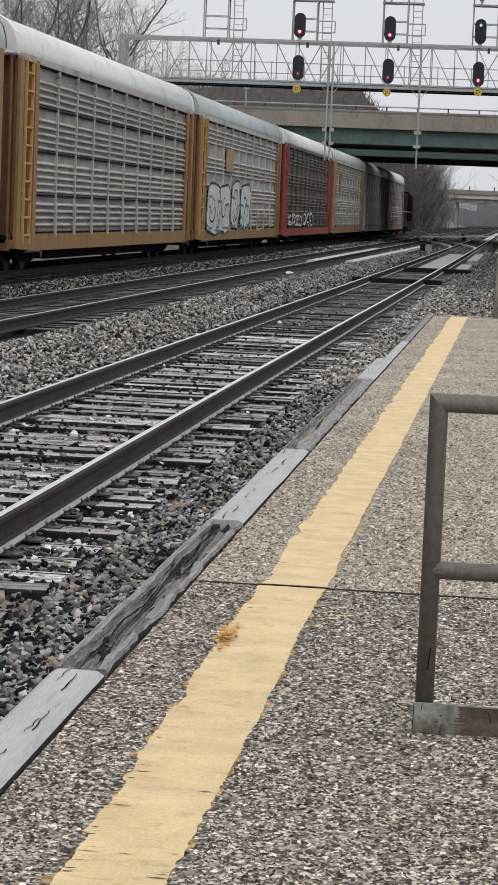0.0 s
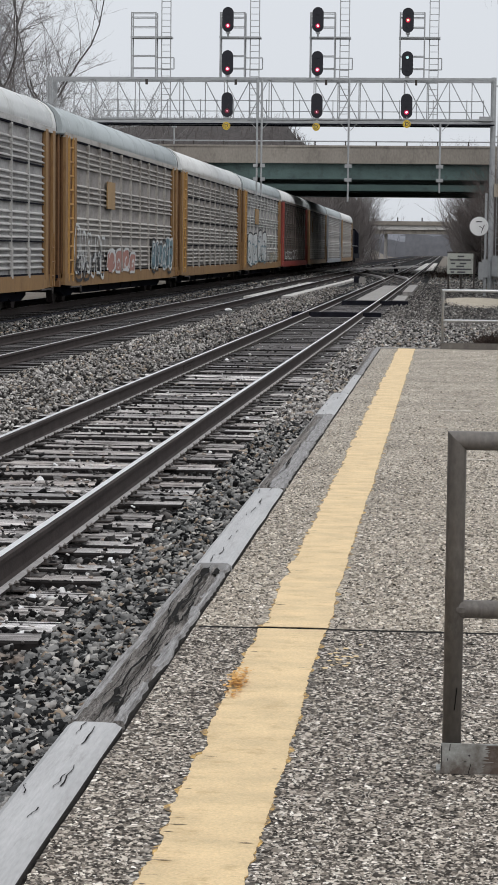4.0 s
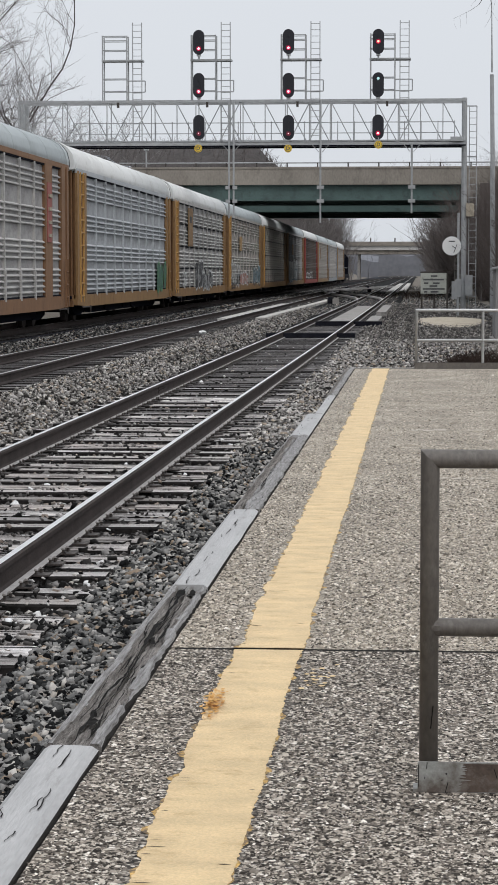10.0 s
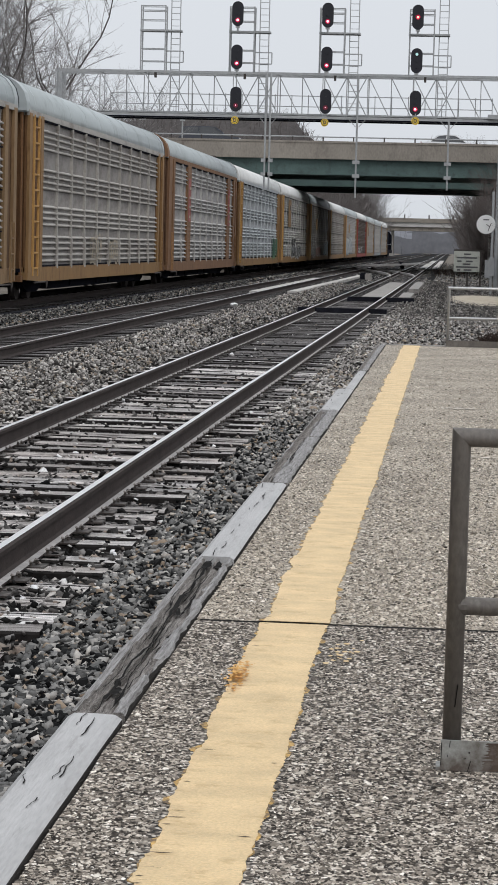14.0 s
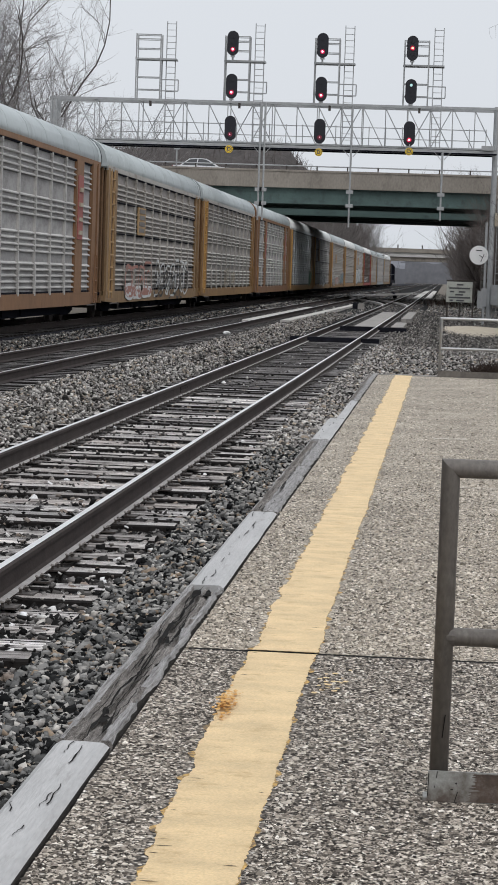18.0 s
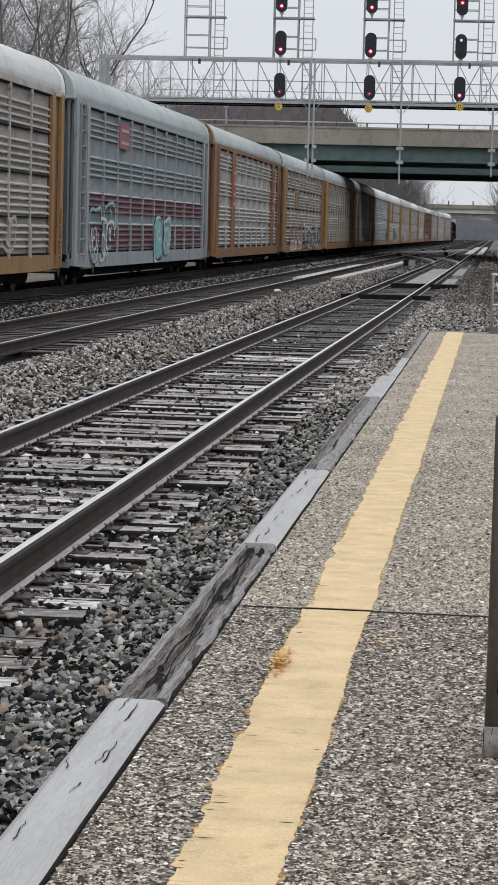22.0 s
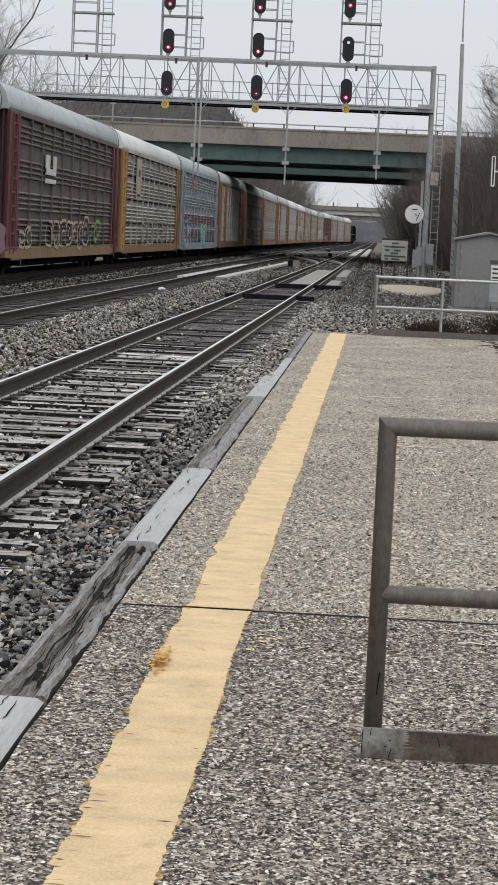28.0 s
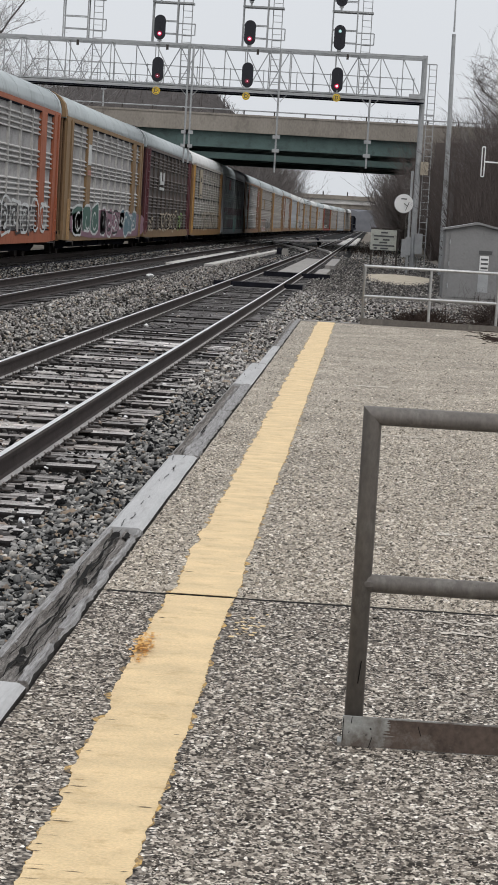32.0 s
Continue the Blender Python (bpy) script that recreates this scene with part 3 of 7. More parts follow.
                u = u0 + 0.14 * noise.noise((u0 * 9, y * 1.1, seed)) + 0.06 * noise.noise((u0 * 9, y * 8, seed)) + 0.03 * noise.noise((u0 * 9, y * 24, seed))
                pts.append((xa + (xb - xa) * u, y))
            w2 = [wd * (0.35 + abs(noise.noise((3, b * 5, seed))) * 1.6) * min(1, 4 * q / m2 + 0.1, 4 * (m2 - q) / m2 + 0.1) for q, (a, b) in enumerate(pts)]
            c.v = [(a - e, b, heart(a, b) + 0.034) for (a, b), e in zip(pts, w2)] + [(a + e, b, heart(a, b) + 0.034) for (a, b), e in zip(pts, w2)]
            k2 = m2 + 1
            c.f = [(q, q + 1, k2 + q + 1, k2 + q) for q in range(m2)]
            c.k = [0] * m2
            part("crack", c, M["ink_black"], ob, "black open split")
    if not rotten:
        ends = [(y0 + 0.02, 1), (y1 - 0.02, -1), (y0 + 0.9, 1), (y0 + 1.2, 1), (y1 - 1.0, 1), (y0 + 2.0, 1), (y1 - 0.75, -1), (y1 - 0.9, 1), (y1 - 0.35, 1), (y0 + 0.3, 1), (y1 - 1.15, -1)]
        for y, way in ends:
            c = Shape()
            x = rnd.uniform(-1.20, -1.10)
            reach, thick = rnd.choice(((0.045, 0.0028), (0.02, 0.0014), (0.03, 0.0018)))
            pts = []
            for q in range(7):
                pts.append((x, y + way * q * reach))
                x += rnd.uniform(-0.007, 0.005)
            wd = [thick * (1 - q / 7) * rnd.uniform(0.5, 1.3) + 0.0008 for q in range(7)]
            c.v = [(a - e, b, 0.0245) for (a, b), e in zip(pts, wd)] + [(a + e, b, 0.0245) for (a, b), e in zip(pts, wd)]
            c.f = [(q, q + 1, q + 8, q + 7) for q in range(6)]
            c.k = [0] * 6
            part("crack", c, M["ink_black"], ob, "dark drying crack")
    return ob


for k, (y0, y1, rot) in enumerate([(-12.0, -8.02, 0), (-8.0, -4.32, 1), (-4.3, -0.62, 0), (-0.6, 3.42, 1), (3.43, 7.19, 0), (7.225, 10.96, 1), (10.99, 14.55, 0), (14.59, 18.2, 1), (18.23, 21.25, 1), (21.29, 24.5, 0)]):
    timber(y0, y1, rot, k + 1)
timber(24.54, 28.2, 0, 11, xa=-1.160)
timber(28.26, 32.4, 1, 12, xa=-1.180)
timber(32.43, 36.4, 1, 13, xa=-1.190)


# ---- tracks ----
NEAR = 0.027


def near_x(y):
    """Centre of the near track, which draws away slightly from the platform's line."""
    return TRACKS[0] + float(np.interp(y, [22, 50, 110, 200], [0, 0.09, 0.19, 0.25]))


def rail_profile(x, lift=0.0):
    """Foot, web and head of a flat-bottomed rail."""
    top = RAIL + lift
    return [(x - 0.07, top - 0.18), (x + 0.07, top - 0.18), (x + 0.072, top - 0.166), (x + 0.034, top - 0.157), (x + 0.012, top - 0.143), (x + 0.010, top - 0.052), (x + 0.035, top - 0.038),
            (x + 0.036, top - 0.012), (x + 0.021, top), (x - 0.023, top), (x - 0.036, top - 0.012), (x - 0.035, top - 0.038), (x - 0.010, top - 0.052), (x - 0.012, top - 0.143), (x - 0.07, top - 0.166)]


def make_tracks():
    tie = Shape()
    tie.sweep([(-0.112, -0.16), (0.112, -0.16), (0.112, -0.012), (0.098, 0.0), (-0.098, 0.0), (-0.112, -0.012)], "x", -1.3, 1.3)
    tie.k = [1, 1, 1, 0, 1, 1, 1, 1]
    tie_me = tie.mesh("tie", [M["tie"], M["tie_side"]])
    clip = Shape()
    for sx in (-1, 1):
        clip.box(sx * 0.752 - 0.17, sx * 0.752 + 0.17, -0.08, 0.08, 0.0, 0.010)
        for e in (-1, 1):
            for y, o in ((-0.05, 0.088), (0.045, 0.104)):
                c = sx * 0.752 + e * o
                clip.tube((c, y, 0.01), (c, y, 0.034), 0.009, n=5)
                clip.add([(c - 0.013, y - 0.013, 0.034), (c + 0.013, y - 0.013, 0.034), (c + 0.013, y + 0.013, 0.034), (c - 0.013, y + 0.013, 0.034), (c - e * 0.008, y, 0.046)], [(0, 1, 4), (1, 2, 4), (2, 3, 4), (3, 0, 4), (3, 2, 1, 0)], 1)
            # rail anchor gripping the foot beside the sleeper
            c = sx * 0.752 + e * 0.08
            clip.box(c - 0.022, c + 0.022, 0.125, 0.145, -0.015, 0.012)
            clip.box(c - 0.008, c + 0.012, 0.125, 0.16, 0.012, 0.024, 1)
    # a second, more worn sleeper: chipped ends and an open split along its top
    worn = Shape()
    worn.sweep([(-0.112, -0.16), (0.112, -0.16), (0.108, -0.03), (0.080, -0.004), (0.022, 0.0), (0.012, -0.022), (0.002, -0.001), (-0.084, -0.006), (-0.112, -0.024)], "x", -1.27, 1.24)
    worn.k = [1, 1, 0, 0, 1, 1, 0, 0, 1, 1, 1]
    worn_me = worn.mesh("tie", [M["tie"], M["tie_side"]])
    clip_me = clip.mesh("tie_plate", [M["iron"], M["spike"]])
    rnd = random.Random(7)
    for k, cx in enumerate(TRACKS):
        track = thing("railway_track", "steel rails on timber sleepers in crushed stone", "track", "parallel tracks")
        track["kind"] = "structure"
        lift = NEAR if k == 0 else 0.0
        for sx in (-0.752, 0.752):
            s = Shape()
            ends = [-60, 22, 50, 110, 200, 900] if k == 0 else [-60, 900 if k < 2 else BEND]
            prof = rail_profile(sx, lift)
            n = len(prof)
            rings = [(px + (near_x(q) if k == 0 else cx), q, pz) for q in ends for px, pz in prof]
            faces = [(j * n + i, j * n + (i + 1) % n, (j + 1) * n + (i + 1) % n, (j + 1) * n + i) for j in range(len(ends) - 1) for i in range(n)]
            s.add(rings, faces + [tuple(range(n - 1, -1, -1)), tuple(range(len(rings) - n, len(rings)))])
            s.k = [1 if i % n in (8, 9) else (2 if i % n == 2 and k == 0 else 0) for i in range(len(faces))] + [0, 0]
            part("rail", s, [M["rail"], M["rail_top"], M["foot"]], track)
            if k == 2:
                s = Shape()
                for i in range(20):
                    a, b = BEND + 16.0 * i, BEND + 16.0 * (i + 1)
                    s.bar((curve_x(a) + sx, a, RAIL - 0.09), (curve_x(b) + sx, b, RAIL - 0.09), 0.09, 0.18)
                part("curved_rail", s, M["rail"], track)
        y, hi = (-12.0, 75.0) if k == 0 else ((32.0, 78.0) if k == 1 else (44, 78))
        while y < hi:
            if not (k == 0 and 74 < y < 108):
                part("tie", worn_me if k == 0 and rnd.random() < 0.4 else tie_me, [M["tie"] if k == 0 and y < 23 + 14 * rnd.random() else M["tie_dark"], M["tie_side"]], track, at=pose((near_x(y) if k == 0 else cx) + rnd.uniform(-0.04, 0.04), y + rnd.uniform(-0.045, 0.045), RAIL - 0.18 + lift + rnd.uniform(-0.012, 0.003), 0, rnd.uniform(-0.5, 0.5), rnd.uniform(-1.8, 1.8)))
                if k == 0 and y < 50:
                    part("tie_plate", clip_me, [M["iron"], M["spike"]], track, at=(near_x(y), y, RAIL - 0.18 + lift))
            y += 0.515
        far = Shape()
        while y < 330:
            c = near_x(y) if k == 0 else cx
            far.box(c - 1.3, c + 1.3, y - 0.11, y + 0.11, RAIL - 0.34, RAIL - 0.185)
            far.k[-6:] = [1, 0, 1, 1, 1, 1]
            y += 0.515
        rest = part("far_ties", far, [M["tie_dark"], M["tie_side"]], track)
        rest["kind"] = "stuff"


make_tracks()


# ---- road bridge ----
def make_bridge(y0, y1, low):
    br = thing("road_bridge", "green steel girder road bridge with a concrete parapet", "bridge", "road bridges")
    br["kind"] = "structure"
    xa, xb = -75.0, 3.2
    part("deck", Shape().box(xa, 30, y0 + 0.4, y1 - 0.4, 8.0, 8.55), M["concrete"], br)
    for y, d in ((y0, 1), (y1, -1)):
        a, b = sorted((y, y + d * 0.4))
        s = Shape().box(xa, 30, a, b, 7.98, 9.26)
        s.box(xa, 30, a - 0.05, b + 0.05, 9.16, 9.30)
        part("parapet", s, M["parapet"], br)
        part("handrail", Shape().tube((xa, y + d * 0.2, 9.60), (30, y + d * 0.2, 9.60), 0.05, n=6), M["galv"], br)
        x = xa
        while x < 12:
            part("rail_post", Shape().bar((x, y + d * 0.2, 9.30), (x, y + d * 0.2, 9.60), 0.10), M["iron"], br)
            x += 2.25
    n = 5
    for i in range(n):
        y = y0 + 0.45 + (y1 - y0 - 0.9) * i / (n - 1)
        s = Shape()
        s.box(xa, xb, y - 0.22, y + 0.22, low, low + 0.06).box(xa, xb, y - 0.012, y + 0.012, low + 0.06, 7.94).box(xa, xb, y - 0.2, y + 0.2, 7.94, 7.99)
        gd = part("girder", s, M["girder"], br)
        x = xa
        while x < xb and i == 0:
            part("stiffener", Shape().box(x, x + 0.02, y - 0.05, y - 0.013, low + 0.061, 7.939), M["girder"], gd)
            x += 6.5
    part("abutment", Shape().box(3.21, 4.4, y0 - 0.4, y1 + 0.4, -0.6, 7.97), M["abutment"], br)
    part("abutment", Shape().box(-17.6, -16.6, y0 - 0.4, y1 + 0.4, -0.6, low - 0.005), M["abutment"], br)


make_bridge(163.0, 176.0, 6.83)
make_bridge(181.0, 203.0, 6.48)


def make_approaches():
    """The road's earth embankments at both ends of the bridges."""
    for x0, x1 in ((4.4, 700.0), (-700.0, -17.6)):
        s = Shape().sweep([(158.0, -0.6), (161.5, 8.0), (207.5, 8.0), (214.0, -0.6)], "x", x0, x1)
        solo("road_embankment", s, M["dead_grass"], "brown grass embankment carrying the road", kind="structure")
        a, b = (30.0, x1) if x0 > 0 else (x0, -75.0)
        solo("road", Shape().box(a, b, 163.4, 175.6, 8.004, 8.55), M["concrete"], "grey road surface on the embankment", kind="structure")
    p = thing("bridge_lamp_post", "thin grey post on the bridge parapet", "post", at=(-20.2, 163.2, 9.3))
    part("shaft", Shape().tube((0, 0, 0), (0, 0, 1.25), 0.06, n=8), M["galv"], p)
    part("head", Shape().box(-0.18, 0.18, -0.12, 0.12, 1.25, 1.38), M["galv"], p)


make_approaches()


M["white_deck"] = mat("pale bridge deck", (0.50, 0.49, 0.47), 0.9, vary=0.15, scale=0.4, fine=5, bump=0.1)


def make_far_bridge():
    br = thing("far_bridge", "pale concrete road bridge far down the line", "bridge")
    br["kind"] = "structure"
    part("deck", Shape().box(-60, 14, 548, 560, 6.9, 8.0), M["white_deck"], br)
    part("parapet", Shape().box(-60, 14, 547.6, 548, 8.0, 9.0), M["parapet"], br)
    part("girder", Shape().box(-60, 14, 548.5, 559, 5.9, 6.9), M["parapet"], br)
    for x in (-15, 3.2):
        part("pier", Shape().box(x - 0.3, x + 0.3, 550, 558, -0.6, 5.9), M["concrete"], br)
    for x in range(-18, 4, 6):
        part("fence_post", Shape().box(x - 0.15, x + 0.15, 547.5, 547.8, 9.0, 9.9), M["iron"], br)


make_far_bridge()


# ---- signal gantry ----
def gx(u):
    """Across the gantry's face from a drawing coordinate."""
    a = math.atan((u - 441.0) / 3900.0 / 1.0098) - radians(4.226)
    return GANTRY * math.tan(a)


def gz(v):
    """Height on the gantry's face from a drawing coordinate."""
    w, p = (784.0 - v) / 3900.0, radians(-4.37)
    return 1.6 + GANTRY * 1.002 * (math.sin(p) + w * math.cos(p)) / (math.cos(p) - w * math.sin(p))


def signal_head(gantry, x, z, lamp):
    prof = []
    for i in range(13):
        a = math.pi * i / 12
        prof.append((0.275 * math.cos(a), 0.32 + 0.275 * math.sin(a)))
    for i in range(13):
        a = math.pi + math.pi * i / 12
        prof.append((0.275 * math.cos(a), -0.32 + 0.275 * math.sin(a)))
    s = Shape()
    n = len(prof)
    s.add([(p[0], -0.02, p[1]) for p in prof] + [(p[0], 0.02, p[1]) for p in prof], [(i, (i + 1) % n, n + (i + 1) % n, n + i) for i in range(n)] + [tuple(range(n)), tuple(range(2 * n - 1, n - 1, -1))])
    s.box(-0.16, 0.16, 0.02, 0.28, -0.45, 0.45)
    head = part("signal_head", s, M["black"], gantry, "black pill-shaped colour light signal head", at=(x, GANTRY - 0.62, z))
    for zz, which in ((0.30, "top"), (0.0, "mid"), (-0.30, "low")):
        h = Shape()
        m = 12
        pts = []
        for r, y in ((0.105, -0.02), (0.105, -0.06), (0.098, -0.06), (0.098, -0.02)):
            pts += [(r * math.cos(2 * math.pi * i / m), y if math.sin(2 * math.pi * i / m) > 0.2 else max(y, -0.03), zz + r * math.sin(2 * math.pi * i / m)) for i in range(m)]
        h.add(pts, [(k * m + i, k * m + (i + 1) % m, (k + 1) * m + (i + 1) % m, (k + 1) * m + i) for k in range(3) for i in range(m)])
        color = lamp[1] if lamp and lamp[0] == which else None
        if color:
            part("hood", h, M["black"], head)
        # Lit lenses are drawn wider: the glowing disc takes in the lamp's halo.
        part("lens", Shape().tube((0, -0.022, zz), (0, -0.045, zz), 0.07 if color in (None, "pale_lamp") else 0.115, n=16), M["black" if color is None else "red_lamp" if color == "amber_lamp" else color], head, "lit lens" if color else "")
        if color in ("red_lamp", "dim_lamp", "amber_lamp"):
            part("bulb", Shape().tube((0, -0.046, zz), (0, -0.06, zz), 0.022 if color == "dim_lamp" else 0.055, n=10), M["amber_lamp" if color == "amber_lamp" else "red_core"], head)
    part("bracket", Shape().tube((0, 0.1, -0.6), (0, 0.1, -0.85), 0.05, n=8).box(-0.1, 0.1, 0, 0.2, -0.66, -0.58), M["galv"], head)
    return head


def ladder(parent, x0, x1, y, z0, z1, step=0.33, name="ladder", r=0.022):
    s = Shape().bar((x0, y, z0), (x0, y, z1), r * 2).bar((x1, y, z0), (x1, y, z1), r * 2)
    z = z0 + 0.15
    while z < z1:
        s.tube((x0, y, z), (x1, y, z), r * 0.7, n=5)
        z += step
    return part(name, s, M["galv"], parent)


def make_gantry():
    g = thing("signal_gantry", "galvanised lattice signal gantry spanning the tracks", "signal gantry")
    ya, yb = GANTRY - 0.6, GANTRY + 0.9
    x0, x1 = gx(24), gx(813)
    zt, zb = gz(185), gz(261)
    for y in (ya, yb):
        part("chord", Shape().bar((x0, y, zt), (x1, y, zt), 0.12), M["galv"], g)
        part("chord", Shape().bar((x0, y, zb), (x1 + 0.05, y, zb), 0.13), M["galv"], g)
        # Added black bar that paints the shaded underside of the chord.
        part("chord_shade", Shape().box(x0, x1, y - 0.08, y + 0.08, zb - 0.13, zb - 0.07), M["dark"], g, "dark bar drawn as the chord's shaded underside")
        n = 20
        w = (x1 - x0) / n
        for i in range(n + 1):
            x = x0 + w * i
            if i % 2 == 0 or y == yb:
                part("upright", Shape().bar((x, y, zb), (x, y, zt), 0.045), M["galv"], g)
            if i < n and (i + (y == yb)) % 4 != 3:
                a, b = (zb, zt) if (i + (y == yb)) % 2 else (zt, zb)
                part("diagonal", Shape().bar((x, y, a), (x + w, y, b), 0.045), M["galv"], g)
    for i in range(21):
        x = x0 + (x1 - x0) * i / 20
        part("cross_strut", Shape().bar((x, ya, zb), (x, yb, zb), 0.05), M["galv"], g)
        if i % 2 == 0:
            part("cross_strut", Shape().bar((x, ya, zt), (x, yb, zt), 0.05), M["galv"], g)
    # walkway and its rails inside the truss
    part("walkway", Shape().box(x0 + 0.5, x1, GANTRY - 0.25, GANTRY + 0.75, zb + 0.12, zb + 0.16), M["galv"], g)
    for py in (220, 239, 252):
        part("guard_rail", Shape().tube((x0 + 2.5, yb - 0.1, gz(py)), (gx(794), yb - 0.1, gz(py)), 0.022, n=5), M["galv"], g)
    for i in range(24):
        x = x0 + 2.5 + (gx(794) - x0 - 2.5) * i / 23
        part("guard_post", Shape().tube((x, yb - 0.1, zb), (x, yb - 0.1, gz(218)), 0.022, n=5), M["galv"], g)
    # legs
    for x, top in ((gx(811), gz(180)), (gx(26), gz(183))):
        part("leg", Shape().tube((x, GANTRY, -0.5), (x, GANTRY, top), 0.14, 0.13, n=10), M["galv"], g)
        part("leg", Shape().tube((x, yb + 0.4, -0.5), (x, yb + 0.4, top), 0.12, n=8), M["galv"], g)
    ladder(g, gx(820), gx(833), GANTRY + 0.2, -0.4, gz(194), 0.32)
    for py in (194, 283):
        part("ladder_bracket", Shape().tube((gx(812), GANTRY + 0.2, gz(py)), (gx(833), GANTRY + 0.2, gz(py)), 0.03, n=6), M["galv"], g)
    part("junction_box", Shape().box(gx(786), gx(808), ya - 0.2, ya + 0.1, gz(258), gz(250)), M["galv"], g)
    part("meter_box", Shape().box(gx(815), gx(829), GANTRY - 0.2, GANTRY + 0.1, gz(389), gz(366)), M["tan_pad"], g, "small tan steel box")
    part("relay_box", Shape().box(gx(814), gx(827), GANTRY - 0.3, GANTRY, gz(528), gz(492)), M["galv"], g)
    part("relay_box", Shape().box(gx(790), gx(799), GANTRY - 0.3, GANTRY, gz(534), gz(503)), M["galv"], g)
    # four signal frames above the truss
    for k, fx in enumerate((170, 327, 486, 644)):
        l, r = gx(fx), gx(fx + 43)
        y = GANTRY - 0.1
        for x in (l, r):
            for yy in (y, y + 0.6):
                part("frame_post", Shape().bar((x, yy, zt), (x, yy, gz(66)), 0.06), M["galv"], g)
        part("frame_deck", Shape().box(l - 0.05, gx(fx + 71), y, y + 0.7, gz(112), gz(109)), M["galv"], g)
        for py in (67, 75, 92, 143, 165):
            part("frame_rail", Shape().tube((l, y, gz(py)), (r, y, gz(py)), 0.025, n=5).tube((l, y + 0.6, gz(py)), (r, y + 0.6, gz(py)), 0.022, n=5), M["galv"], g)
        for py in (146, 166):
            part("frame_rail", Shape().tube((r, y + 0.3, gz(py)), (gx(fx + 74), y + 0.3, gz(py)), 0.03, n=5), M["galv"], g)
        part("frame_rail", Shape().tube((gx(fx + 74), y + 0.3, gz(166)), (gx(fx + 74), y + 0.3, gz(146)), 0.03, n=5), M["galv"], g)
        ladder(g, gx(fx + 52), gx(fx + 68), y + 0.3, zb, gz(42), 0.30)
        part("lamp_stub", Shape().box(gx(fx + 28), gx(fx + 32), ya - 0.15, ya, zt - 0.3, zt - 0.05), M["iron"], g)
    # hinged drop arms below the truss
    for px, top, low, twin in ((400, 185, 392, True), (557, 185, 400, False), (718, 262, 384, False)):
        xs = (gx(px - 4), gx(px + 4)) if twin else (gx(px),)
        for x in xs:
            part("drop_arm", Shape().tube((x, ya - 0.25, gz(top)), (x, ya - 0.25, gz(low)), 0.055, 0.045, n=7), M["galv"], g)
            for py in (338, 362):
                part("arm_clamp", Shape().box(x - 0.17, x + 0.17, ya - 0.33, ya - 0.17, gz(py + 3), gz(py - 3)), M["galv"], g)
        part("cable_loop", Shape().tube((gx(px - 14), ya - 0.2, gz(264)), (gx(px - 3), ya - 0.2, gz(276)), 0.018, n=5).tube((gx(px + 14), ya - 0.2, gz(264)), (gx(px + 3), ya - 0.2, gz(276)), 0.018, n=5), M["galv"], g)
    lamps = (((341, 79), ("low", "red_lamp")), ((341, 155), ("low", "red_lamp")), ((341, 229), ("low", "dim_lamp")),
             ((499, 79), ("low", "red_lamp")), ((499, 156), ("low", "red_lamp")), ((499, 230), ("low", "dim_lamp")),
             ((657, 80), ("mid", "amber_lamp")), ((657, 156), ("top", "pale_lamp")), ((657, 230), ("low", "red_lamp")))
    for (px, py), lamp in lamps:
        signal_head(g, gx(px + 1), gz(py + 2), lamp)
    for px, py in ((341, 267), (499, 268), (658, 262)):
        d = part("marker_plate", Shape().tube((0, 0, 0), (0, 0.02, 0), 0.19, n=20), M["disc"], g, "round yellow plate lettered D", at=(gx(px + 1), ya - 0.35, gz(py + 2)))
        part("rim", Shape().tube((0, -0.006, 0), (0, 0.0, 0), 0.155, n=20), M["ink"], d, "dark ring")
        part("face", Shape().tube((0, -0.012, 0), (0, -0.006, 0), 0.135, n=20), M["disc"], d)
        cu = bpy.data.curves.new("letter", "FONT")
        cu.body, cu.size, cu.align_x, cu.align_y, cu.extrude, cu.offset = "D", 0.24, "CENTER", "CENTER", 0.004, 0.008
        cu.materials.append(M["ink"])
        o = new("letter", cu)
        o.parent, o.matrix_basis = d, pose(0, -0.018, 0, 90, 0, 0)
        part("stem", Shape().bar((0, 0.03, 0), (0, 0.03, 0.35), 0.04), M["galv"], d)


make_gantry()


# ---- the train ----
LENGTH, SPEED, FRONT = 29.0, 10.925, 223.15
